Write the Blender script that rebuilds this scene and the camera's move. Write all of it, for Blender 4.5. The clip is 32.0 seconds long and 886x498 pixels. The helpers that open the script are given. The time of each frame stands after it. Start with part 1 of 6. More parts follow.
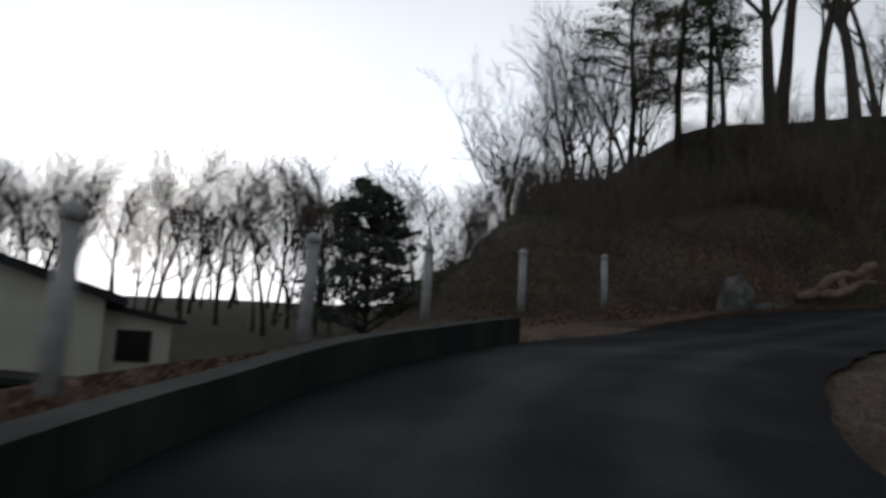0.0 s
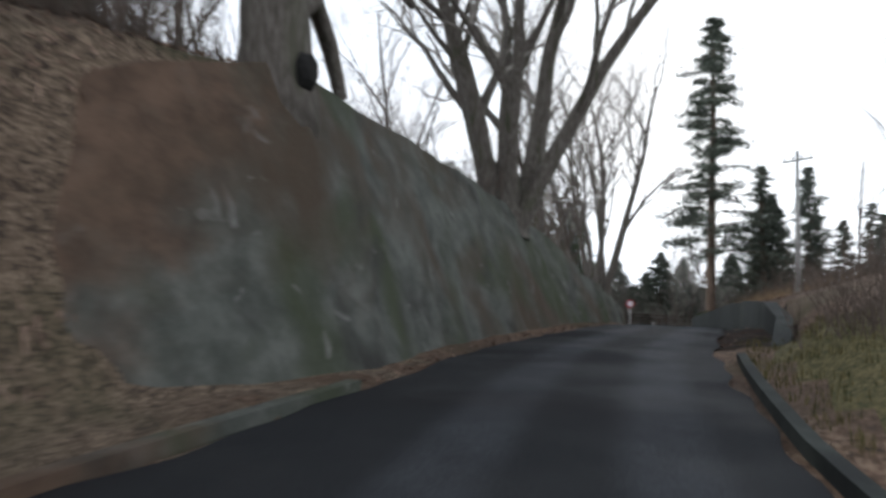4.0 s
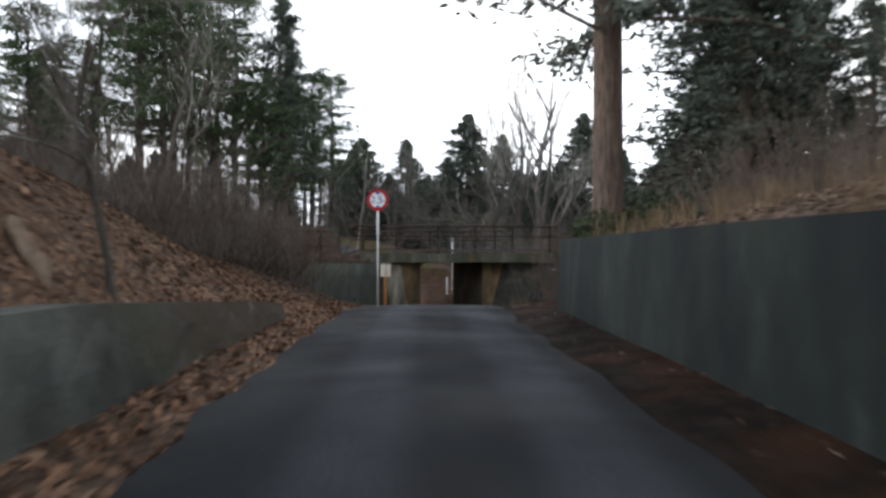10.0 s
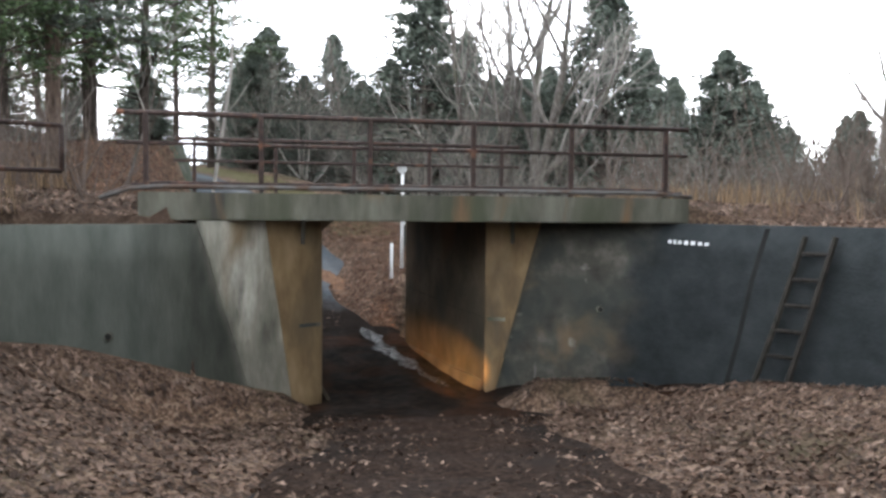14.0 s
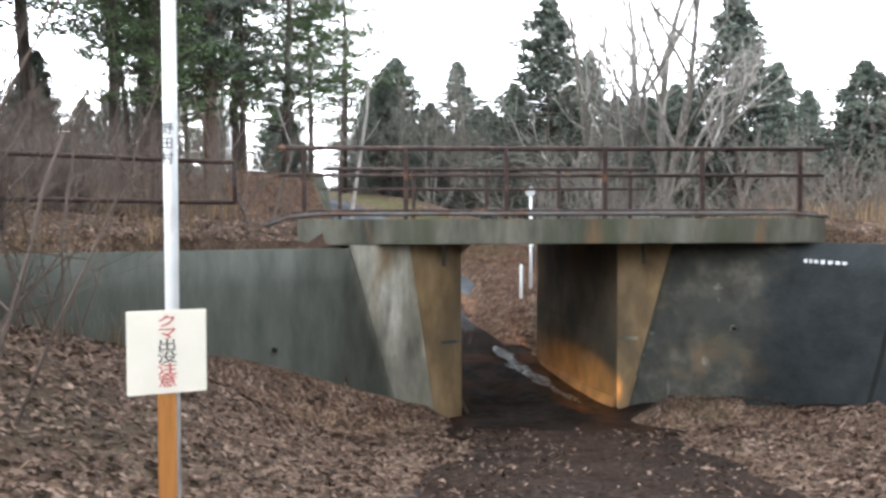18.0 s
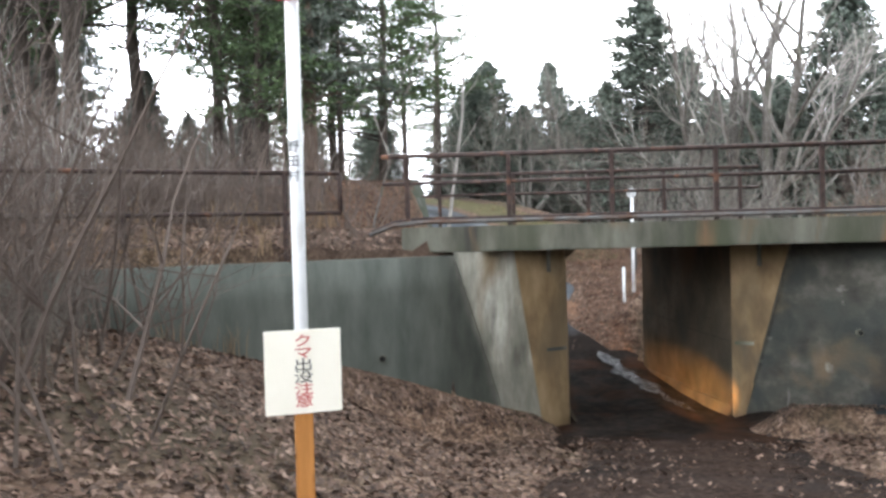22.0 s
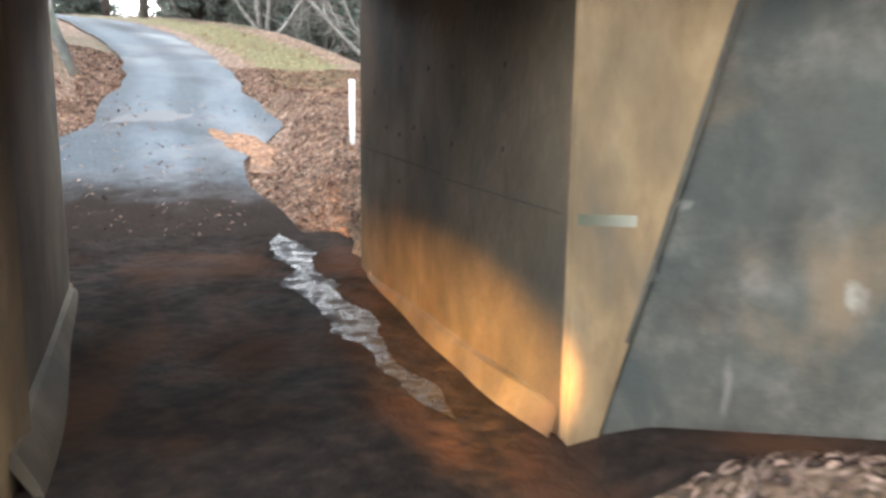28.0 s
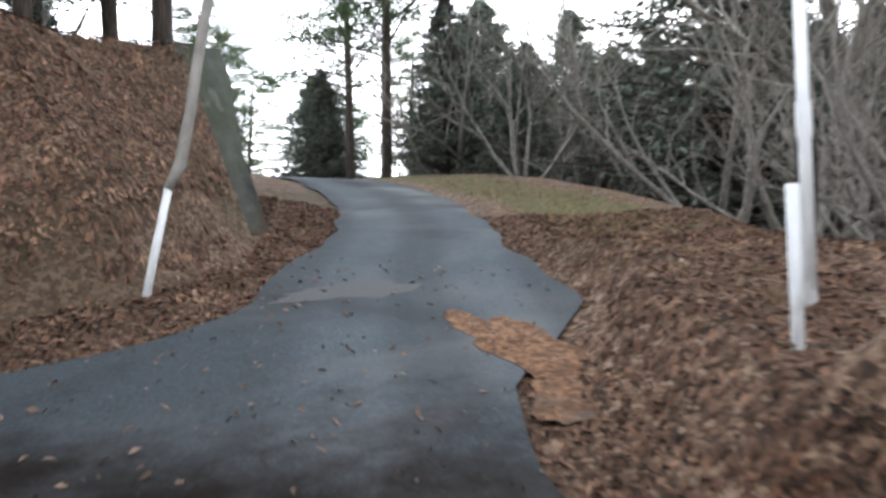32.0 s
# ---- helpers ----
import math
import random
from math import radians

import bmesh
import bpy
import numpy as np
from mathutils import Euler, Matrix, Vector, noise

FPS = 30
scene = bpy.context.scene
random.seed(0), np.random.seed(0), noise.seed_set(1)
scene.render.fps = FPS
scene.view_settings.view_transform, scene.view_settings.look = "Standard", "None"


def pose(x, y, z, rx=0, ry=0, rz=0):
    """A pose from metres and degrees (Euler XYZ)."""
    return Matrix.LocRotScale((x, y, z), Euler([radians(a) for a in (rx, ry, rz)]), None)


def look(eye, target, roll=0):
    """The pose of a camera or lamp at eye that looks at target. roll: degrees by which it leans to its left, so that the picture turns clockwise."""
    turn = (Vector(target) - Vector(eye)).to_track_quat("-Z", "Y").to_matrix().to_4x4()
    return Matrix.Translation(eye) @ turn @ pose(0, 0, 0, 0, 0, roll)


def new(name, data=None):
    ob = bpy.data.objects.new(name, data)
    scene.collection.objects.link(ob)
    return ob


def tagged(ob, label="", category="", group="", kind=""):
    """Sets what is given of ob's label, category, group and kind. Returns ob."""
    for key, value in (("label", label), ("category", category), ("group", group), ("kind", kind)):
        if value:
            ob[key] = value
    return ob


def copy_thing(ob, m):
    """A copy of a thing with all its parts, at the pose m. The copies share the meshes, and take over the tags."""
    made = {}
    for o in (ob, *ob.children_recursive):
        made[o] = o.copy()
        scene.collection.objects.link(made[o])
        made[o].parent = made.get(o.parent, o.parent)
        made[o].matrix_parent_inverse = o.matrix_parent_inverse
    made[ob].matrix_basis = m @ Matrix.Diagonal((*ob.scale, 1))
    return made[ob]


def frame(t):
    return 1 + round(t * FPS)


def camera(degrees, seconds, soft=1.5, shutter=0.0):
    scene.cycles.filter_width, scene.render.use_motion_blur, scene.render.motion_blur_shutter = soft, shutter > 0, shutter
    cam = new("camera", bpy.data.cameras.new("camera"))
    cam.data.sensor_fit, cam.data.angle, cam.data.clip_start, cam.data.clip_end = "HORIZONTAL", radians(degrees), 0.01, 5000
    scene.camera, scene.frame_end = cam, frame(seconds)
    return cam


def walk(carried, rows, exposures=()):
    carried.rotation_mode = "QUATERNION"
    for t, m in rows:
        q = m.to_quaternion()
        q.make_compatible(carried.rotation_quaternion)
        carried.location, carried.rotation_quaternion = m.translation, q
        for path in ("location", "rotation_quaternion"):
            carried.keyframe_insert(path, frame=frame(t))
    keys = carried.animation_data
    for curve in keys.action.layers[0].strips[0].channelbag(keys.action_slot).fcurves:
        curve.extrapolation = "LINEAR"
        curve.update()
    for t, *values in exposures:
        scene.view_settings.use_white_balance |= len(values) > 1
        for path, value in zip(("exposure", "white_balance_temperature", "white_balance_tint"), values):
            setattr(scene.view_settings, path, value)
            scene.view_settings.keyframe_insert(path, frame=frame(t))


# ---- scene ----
cam = camera(57.7, 32.0, soft=2.9, shutter=0.5)
PATH = [
    (0, (-1.743, -2.375, 1.254), (-1.677, -0.389, 1.479), 3.6),
    (0.5, (-1.391, 0.223, 1.547), (-1.145, 2.187, 1.83), 2.4),
    (1, (-0.936, 2.911, 1.807), (-0.444, 4.828, 2.102), 0.9),
    (1.5, (-0.063, 5.584, 2.215), (0.713, 7.407, 2.491), 3.3),
    (2, (1.622, 8.126, 2.53), (2.558, 9.872, 2.805), 0.9),
    (2.5, (3.794, 10.546, 2.786), (5.002, 12.112, 3.082), 0.5),
    (3, (5.858, 12.441, 3.111), (7.319, 13.773, 3.414), 0.1),
    (3.5, (8.008, 13.967, 3.529), (9.667, 15.046, 3.818), 0.1),
    (4, (10.317, 15.438, 3.876), (12.125, 16.252, 4.136), 2.9),
    (4.5, (13.04, 16.45, 4.2), (14.922, 17.067, 4.48), 3.7),
    (6.5, (24.177, 18.312, 5.445), (26.157, 18.431, 5.701), 1.4),
    (7, (26.905, 18.473, 5.699), (28.893, 18.544, 5.905), 0.4),
    (7.5, (30.302, 18.759, 5.981), (32.295, 18.824, 6.137), 0.1),
    (8, (33.87, 18.852, 6.227), (35.865, 18.964, 6.331), -0.4),
    (9, (42.206, 19.654, 6.354), (44.189, 19.904, 6.409), 0.1),
    (9.5, (46.6, 20.378, 6.52), (48.571, 20.712, 6.561), 0.0),
    (10, (50.766, 21.308, 6.588), (52.727, 21.698, 6.632), 0.0),
    (10.5, (54.851, 22.209, 6.818), (56.811, 22.602, 6.841), -0.3),
    (11, (58.764, 23.099, 6.88), (60.728, 23.48, 6.911), -0.3),
    (12, (64.796, 24.337, 7.014), (66.762, 24.702, 7.019), -0.3),
    (12.5, (66.697, 24.839, 6.978), (68.672, 25.15, 6.953), 0.1),
    (13, (68.525, 24.957, 6.978), (70.506, 25.224, 6.912), 0.2),
    (15.5, (69.986, 25.168, 6.856), (71.967, 25.413, 6.736), 0.8),
    (16, (70.117, 25.152, 6.889), (72.095, 25.418, 6.77), 0.3),
    (16.5, (69.778, 25.184, 6.891), (71.749, 25.506, 6.79), 0.3),
    (17, (69.389, 25.198, 6.957), (71.345, 25.609, 6.882), 0.4),
    (17.5, (69.104, 25.161, 6.965), (71.043, 25.649, 6.905), -0.0),
    (18, (68.934, 25.139, 6.969), (70.86, 25.677, 6.918), -0.2),
    (18.5, (68.869, 25.177, 6.973), (70.785, 25.746, 6.915), 0.1),
    (19, (68.52, 25.128, 6.988), (70.407, 25.791, 6.943), 0.3),
    (19.5, (68.35, 25.142, 6.984), (70.21, 25.877, 6.956), 0.6),
    (20, (68.265, 25.099, 6.999), (70.119, 25.849, 6.976), 0.5),
    (20.5, (68.439, 25.187, 7.004), (70.292, 25.937, 6.971), 0.6),
    (21, (68.673, 25.282, 7.011), (70.523, 26.041, 6.968), 0.2),
    (21.5, (68.822, 25.306, 7.03), (70.67, 26.069, 6.982), -0.5),
    (22, (68.979, 25.332, 7.017), (70.831, 26.086, 6.977), -1.5),
    (22.5, (69.06, 25.319, 7.023), (70.92, 26.054, 6.981), -1.9),
    (23, (69.397, 25.478, 6.977), (71.28, 26.151, 6.931), -1.5),
    (23.5, (69.748, 25.541, 6.978), (71.660, 26.121, 6.897), -0.4),
    (24, (70.190, 25.598, 6.926), (72.143, 26.016, 6.819), 0.8),
    (24.5, (70.835, 25.770, 6.895), (72.818, 25.980, 6.737), 1.3),
    (25, (71.600, 25.772, 6.806), (73.589, 25.844, 6.608), 1.8),
    (25.5, (72.390, 25.735, 6.690), (74.375, 25.722, 6.445), 2.0),
    (27.5, (76.786, 25.752, 5.984), (78.746, 25.934, 5.629), 0.9),
    (28, (77.765, 25.976, 5.805), (79.717, 26.233, 5.451), 0.7),
    (28.5, (78.59, 26.19, 5.646), (80.535, 26.534, 5.333), -0.9),
    (29, (79.202, 26.426, 5.664), (81.154, 26.817, 5.469), 0.3),
    (29.5, (79.774, 26.571, 5.542), (81.712, 27.045, 5.403), -2.8),
    (30, (80.391, 26.882, 5.437), (82.311, 27.436, 5.383), -0.8),
    (30.5, (81.015, 27.2, 5.421), (82.914, 27.827, 5.379), 0.8),
    (31, (81.833, 27.422, 5.472), (83.697, 28.145, 5.483), -0.1),
    (31.5, (82.527, 27.889, 5.492), (84.379, 28.638, 5.577), 0.2),
    (32, (83.648, 28.442, 5.702), (85.463, 29.279, 5.76), -1.5),
]
EXPOSURES = [(0, -2.2), (1, -2.25), (2, -0.65), (3, -0.3), (4.5, -0.1), (7, -0.65), (9, 0.0), (11.5, 0.5), (13, 1.2), (16, 1.75), (20, 2.0), (23, 1.85), (24, 1.6), (25, 1.75), (27.5, 3.05), (28.2, 3.2), (29.5, 3.6), (30.5, 3.65), (31, 3.1), (32, 1.55)]
walk(cam, [(t, look(eye, target, roll)) for t, eye, target, roll in PATH], EXPOSURES)

# ---- sky and sun ----
world = bpy.data.worlds.new("sky")
scene.world = world
world.use_nodes = True
wn, wl = world.node_tree.nodes, world.node_tree.links
wn.clear()
w_out = wn.new("ShaderNodeOutputWorld")
w_bg = wn.new("ShaderNodeBackground")
w_sky = wn.new("ShaderNodeTexSky")
w_sky.sky_type = "NISHITA"
w_sky.sun_disc = False
w_sky.sun_elevation = radians(5)
w_sky.sun_rotation = radians(-14)
w_sky.air_density, w_sky.dust_density, w_sky.ozone_density = 1.2, 3.0, 1.5
w_gain = wn.new("ShaderNodeVectorMath")
w_gain.operation = "SCALE"
w_gain.inputs["Scale"].default_value = 0.12
w_tc = wn.new("ShaderNodeTexCoord")
w_sep = wn.new("ShaderNodeSeparateXYZ")
w_cloud = wn.new("ShaderNodeTexNoise")
w_cloud.inputs["Scale"].default_value = 2.6
w_cloud.inputs["Detail"].default_value = 6
w_ramp = wn.new("ShaderNodeValToRGB")
w_ramp.color_ramp.elements[0].position, w_ramp.color_ramp.elements[1].position = 0.36, 0.64
w_ramp.color_ramp.elements[0].color = (0.82, 0.89, 1.0, 1)
w_ramp.color_ramp.elements[1].color = (0.95, 0.97, 1.0, 1)
# thin cloud: brightest low down, and towards the hidden evening sun
w_low = wn.new("ShaderNodeMapRange")
w_low.inputs["From Min"].default_value, w_low.inputs["From Max"].default_value = -0.05, 0.75
w_low.inputs["To Min"].default_value, w_low.inputs["To Max"].default_value = 3.0, 0.75
w_dot = wn.new("ShaderNodeVectorMath")
w_dot.operation = "DOT_PRODUCT"
w_dot.inputs[1].default_value = (-0.24, 0.96, 0.12)
w_glow = wn.new("ShaderNodeMapRange")
w_glow.inputs["From Min"].default_value, w_glow.inputs["From Max"].default_value = 0.4, 1.0
w_glow.inputs["To Min"].default_value, w_glow.inputs["To Max"].default_value = 1.0, 3.2
w_mul = wn.new("ShaderNodeMath")
w_mul.operation = "MULTIPLY"
w_sky2 = wn.new("ShaderNodeVectorMath")
w_sky2.operation = "SCALE"
w_mix = wn.new("ShaderNodeMix")
w_mix.data_type = "RGBA"
w_mix.inputs["Factor"].default_value = 0.85
wl.new(w_tc.outputs["Generated"], w_sep.inputs["Vector"])
wl.new(w_tc.outputs["Generated"], w_cloud.inputs["Vector"])
wl.new(w_tc.outputs["Generated"], w_dot.inputs[0])
wl.new(w_sep.outputs["Z"], w_low.inputs["Value"])
wl.new(w_dot.outputs["Value"], w_glow.inputs["Value"])
wl.new(w_low.outputs["Result"], w_mul.inputs[0])
wl.new(w_glow.outputs["Result"], w_mul.inputs[1])
wl.new(w_sky.outputs["Color"], w_gain.inputs[0])
wl.new(w_cloud.outputs["Fac"], w_ramp.inputs["Fac"])
wl.new(w_ramp.outputs["Color"], w_sky2.inputs[0])
wl.new(w_mul.outputs["Value"], w_sky2.inputs["Scale"])
wl.new(w_gain.outputs["Vector"], w_mix.inputs["A"])
wl.new(w_sky2.outputs["Vector"], w_mix.inputs["B"])
wl.new(w_mix.outputs["Result"], w_bg.inputs["Color"])
w_bg.inputs["Strength"].default_value = 1.0
wl.new(w_bg.outputs["Background"], w_out.inputs["Surface"])

sun_data = bpy.data.lights.new("sun", "SUN")
sun_data.energy, sun_data.angle, sun_data.color = 0.5, radians(14), (1.0, 0.93, 0.85)
sun = new("sun", sun_data)
sun.matrix_world = look((-24, 97, 12), (0, 0, 0))

# fixed stand-in for the moving car's dipped yellow headlamp, before the underpass, shining along its wall
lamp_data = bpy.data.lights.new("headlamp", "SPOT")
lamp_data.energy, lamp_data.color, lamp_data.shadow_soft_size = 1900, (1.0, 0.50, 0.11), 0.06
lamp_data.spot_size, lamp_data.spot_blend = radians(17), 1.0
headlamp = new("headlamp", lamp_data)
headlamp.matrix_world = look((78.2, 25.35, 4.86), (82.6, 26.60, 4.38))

# ---- materials ----
def material(name, stops, scale=3.0, rough=0.85, bump=0.3, bump_scale=None, spec=0.3, stains=None, stain_scale=0.6,
             stain_range=(0.45, 0.62), metal=0.0, cells=0.0, coords="Object", stretch=(1, 1, 1), per_piece=0.0, gloss=None, blends=()):
    """stops: colours from dark to light, mixed by fine noise. stains: a colour that comes in over patches. cells:
    leaf-like flecks.
    blends: other stops that take over beyond a slanting line, each (stops, normal, offset, width)."""
    m = bpy.data.materials.new(name)
    m.use_nodes = True
    n, l = m.node_tree.nodes, m.node_tree.links
    bsdf = n["Principled BSDF"]
    tc = n.new("ShaderNodeTexCoord")
    mp = n.new("ShaderNodeMapping")
    mp.inputs["Scale"].default_value = stretch
    l.new(tc.outputs[coords], mp.inputs["Vector"])
    fine = n.new("ShaderNodeTexNoise")
    fine.inputs["Scale"].default_value, fine.inputs["Detail"].default_value, fine.inputs["Roughness"].default_value = scale, 8, 0.62
    l.new(mp.outputs["Vector"], fine.inputs["Vector"])
    ramp = n.new("ShaderNodeValToRGB")
    ramp.color_ramp.elements[0].position, ramp.color_ramp.elements[1].position = 0.3, 0.7
    ramp.color_ramp.elements[0].color = (*stops[0], 1)
    ramp.color_ramp.elements[1].color = (*stops[-1], 1)
    for i, c in enumerate(stops[1:-1]):
        e = ramp.color_ramp.elements.new(0.3 + 0.4 * (i + 1) / (len(stops) - 1))
        e.color = (*c, 1)
    value = fine.outputs["Fac"]
    if cells:
        vor = n.new("ShaderNodeTexVoronoi")
        vor.inputs["Scale"].default_value = cells
        l.new(mp.outputs["Vector"], vor.inputs["Vector"])
        sep = n.new("ShaderNodeSeparateColor")
        l.new(vor.outputs["Color"], sep.inputs["Color"])
        blend = n.new("ShaderNodeMath")
        blend.operation = "MULTIPLY_ADD"
        blend.inputs[1].default_value, blend.inputs[2].default_value = 0.42, -0.21
        l.new(sep.outputs["Red"], blend.inputs[0])
        add = n.new("ShaderNodeMath")
        l.new(blend.outputs["Value"], add.inputs[0])
        l.new(fine.outputs["Fac"], add.inputs[1])
        value = add.outputs["Value"]
    l.new(value, ramp.inputs["Fac"])
    colour = ramp.outputs["Color"]
    if stains:
        for k, (c, sc, lo, hi) in enumerate(stains):
            big = n.new("ShaderNodeTexNoise")
            big.inputs["Scale"].default_value, big.inputs["Detail"].default_value = sc, 5
            big.inputs["Distortion"].default_value = 0.6
            off = n.new("ShaderNodeMapping")
            off.inputs["Location"].default_value = (7.3 * (k + 1), 3.1 * k, 1.7 * k)
            l.new(mp.outputs["Vector"], off.inputs["Vector"])
            l.new(off.outputs["Vector"], big.inputs["Vector"])
            rg = n.new("ShaderNodeMapRange")
            rg.inputs["From Min"].default_value, rg.inputs["From Max"].default_value = lo, hi
            l.new(big.outputs["Fac"], rg.inputs["Value"])
            mx = n.new("ShaderNodeMix")
            mx.data_type = "RGBA"
            l.new(rg.outputs["Result"], mx.inputs["Factor"])
            l.new(colour, mx.inputs["A"])
            mx.inputs["B"].default_value = (*c, 1)
            colour = mx.outputs["Result"]
    for b_stops, b_normal, b_offset, b_width in blends:
        pos = n.new("ShaderNodeVectorMath")
        pos.operation = "DOT_PRODUCT"
        pos.inputs[1].default_value = b_normal
        l.new(tc.outputs["Object"], pos.inputs[0])
        drift = n.new("ShaderNodeTexNoise")
        drift.inputs["Scale"].default_value, drift.inputs["Detail"].default_value = 1.8, 6
        l.new(mp.outputs["Vector"], drift.inputs["Vector"])
        wav = n.new("ShaderNodeMath")
        wav.operation = "MULTIPLY_ADD"
        wav.inputs[1].default_value = b_width * 3.0
        l.new(drift.outputs["Fac"], wav.inputs[0])
        l.new(pos.outputs["Value"], wav.inputs[2])
        fade = n.new("ShaderNodeMapRange")
        fade.interpolation_type = "SMOOTHSTEP"
        mid = b_offset + b_width * 1.5
        fade.inputs["From Min"].default_value, fade.inputs["From Max"].default_value = mid - b_width, mid + b_width
        l.new(wav.outputs["Value"], fade.inputs["Value"])
        other = n.new("ShaderNodeValToRGB")
        other.color_ramp.elements[0].position, other.color_ramp.elements[1].position = 0.3, 0.7
        other.color_ramp.elements[0].color, other.color_ramp.elements[1].color = (*b_stops[0], 1), (*b_stops[-1], 1)
        l.new(value, other.inputs["Fac"])
        join = n.new("ShaderNodeMix")
        join.data_type = "RGBA"
        l.new(fade.outputs["Result"], join.inputs["Factor"])
        l.new(colour, join.inputs["A"])
        l.new(other.outputs["Color"], join.inputs["B"])
        colour = join.outputs["Result"]
    if per_piece:
        info = n.new("ShaderNodeObjectInfo")
        geo = n.new("ShaderNodeNewGeometry")
        pick = n.new("ShaderNodeMath")
        l.new(info.outputs["Random"], pick.inputs[0])
        l.new(geo.outputs["Random Per Island"], pick.inputs[1])
        fr = n.new("ShaderNodeMath")
        fr.operation = "FRACT"
        l.new(pick.outputs["Value"], fr.inputs[0])
        hs = n.new("ShaderNodeHueSaturation")
        mr = n.new("ShaderNodeMapRange")
        mr.inputs["To Min"].default_value, mr.inputs["To Max"].default_value = 1 - per_piece, 1 + per_piece
        l.new(fr.outputs["Value"], mr.inputs["Value"])
        l.new(mr.outputs["Result"], hs.inputs["Value"])
        l.new(colour, hs.inputs["Color"])
        colour = hs.outputs["Color"]
    l.new(colour, bsdf.inputs["Base Color"])
    bsdf.inputs["Roughness"].default_value = rough
    bsdf.inputs["Specular IOR Level"].default_value = spec
    bsdf.inputs["Metallic"].default_value = metal
    if gloss:
        lo, hi, sc = gloss
        gn = n.new("ShaderNodeTexNoise")
        gn.inputs["Scale"].default_value = sc
        l.new(mp.outputs["Vector"], gn.inputs["Vector"])
        gr = n.new("ShaderNodeMapRange")
        gr.inputs["From Min"].default_value, gr.inputs["From Max"].default_value = 0.4, 0.62
        gr.inputs["To Min"].default_value, gr.inputs["To Max"].default_value = lo, hi
        l.new(gn.outputs["Fac"], gr.inputs["Value"])
        l.new(gr.outputs["Result"], bsdf.inputs["Roughness"])
    if bump:
        bp = n.new("ShaderNodeBump")
        bp.inputs["Strength"].default_value, bp.inputs["Distance"].default_value = bump, 0.03
        src = value
        if bump_scale:
            bn = n.new("ShaderNodeTexNoise")
            bn.inputs["Scale"].default_value, bn.inputs["Detail"].default_value = bump_scale, 6
            l.new(mp.outputs["Vector"], bn.inputs["Vector"])
            src = bn.outputs["Fac"]
        l.new(src, bp.inputs["Height"])
        l.new(bp.outputs["Normal"], bsdf.inputs["Normal"])
    return m


M_ASPHALT = material("asphalt", [(0.014, 0.016, 0.020), (0.024, 0.027, 0.032), (0.042, 0.046, 0.051)], 45, 0.85, 0.35, spec=0.15,
                     stains=[((0.020, 0.021, 0.025), 0.35, 0.48, 0.66), ((0.055, 0.056, 0.058), 0.22, 0.56, 0.74)], gloss=(0.7, 0.92, 0.5))
M_ASPHALT_PALE = material("pale_asphalt", [(0.031, 0.040, 0.049), (0.051, 0.063, 0.074), (0.080, 0.094, 0.106)], 40, 0.85, 0.35, spec=0.25,
                          stains=[((0.10, 0.104, 0.11), 0.35, 0.5, 0.68), ((0.030, 0.033, 0.038), 0.4, 0.52, 0.7)])
M_ASPHALT_PATCH = material("asphalt_patch", [(0.075, 0.077, 0.082), (0.105, 0.107, 0.11)], 40, 0.8, 0.3)
M_LITTER = material("leaf_litter", [(0.030, 0.017, 0.011), (0.085, 0.049, 0.030), (0.15, 0.090, 0.058), (0.25, 0.175, 0.125)], 7, 0.9, 0.9, cells=30,
                    stains=[((0.055, 0.048, 0.022), 0.25, 0.52, 0.72), ((0.050, 0.032, 0.022), 0.11, 0.5, 0.7)])
M_LEAF = material("dead_leaf", [(0.050, 0.028, 0.018), (0.12, 0.078, 0.058), (0.25, 0.18, 0.14)], 3, 0.8, 0, per_piece=0.75)
# Russet leaf colour, raised above dead_leaf for the stronger light on the left bank.
M_LEAFBANK = material("russet_lit_dead_leaf", [(0.070, 0.034, 0.020), (0.175, 0.098, 0.060), (0.33, 0.21, 0.14)], 3, 0.8, 0, per_piece=0.75)
M_LEAFRED = material("red_brown_dead_leaf", [(0.040, 0.019, 0.012), (0.110, 0.058, 0.037), (0.22, 0.135, 0.090)], 3, 0.8, 0, per_piece=0.75)
M_DIRT = material("wet_dirt", [(0.014, 0.009, 0.007), (0.033, 0.021, 0.016), (0.060, 0.040, 0.030)], 14, 0.9, 0.8, spec=0.06, cells=26, stains=[((0.022, 0.018, 0.016), 0.8, 0.5, 0.65)], gloss=(0.7, 0.95, 1.3))
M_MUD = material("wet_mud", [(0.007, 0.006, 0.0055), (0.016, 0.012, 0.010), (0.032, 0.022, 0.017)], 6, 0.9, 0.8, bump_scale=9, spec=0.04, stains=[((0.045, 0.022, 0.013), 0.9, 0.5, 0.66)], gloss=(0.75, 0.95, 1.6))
M_EARTH = material("bare_earth", [(0.075, 0.048, 0.032), (0.14, 0.095, 0.062), (0.22, 0.16, 0.11)], 5, 0.9, 0.7, cells=24, stains=[((0.06, 0.045, 0.03), 0.5, 0.5, 0.68)])
M_SCRUB = material("brushy_slope", [(0.038, 0.028, 0.021), (0.085, 0.062, 0.045), (0.135, 0.10, 0.07), (0.20, 0.15, 0.11)], 9, 0.95, 0.6, cells=34, stains=[((0.040, 0.046, 0.020), 0.3, 0.44, 0.72), ((0.06, 0.036, 0.025), 0.4, 0.5, 0.72)])
M_GRASS = material("winter_grass", [(0.040, 0.042, 0.014), (0.085, 0.078, 0.030), (0.15, 0.12, 0.055)], 9, 0.95, 0.8, cells=22)
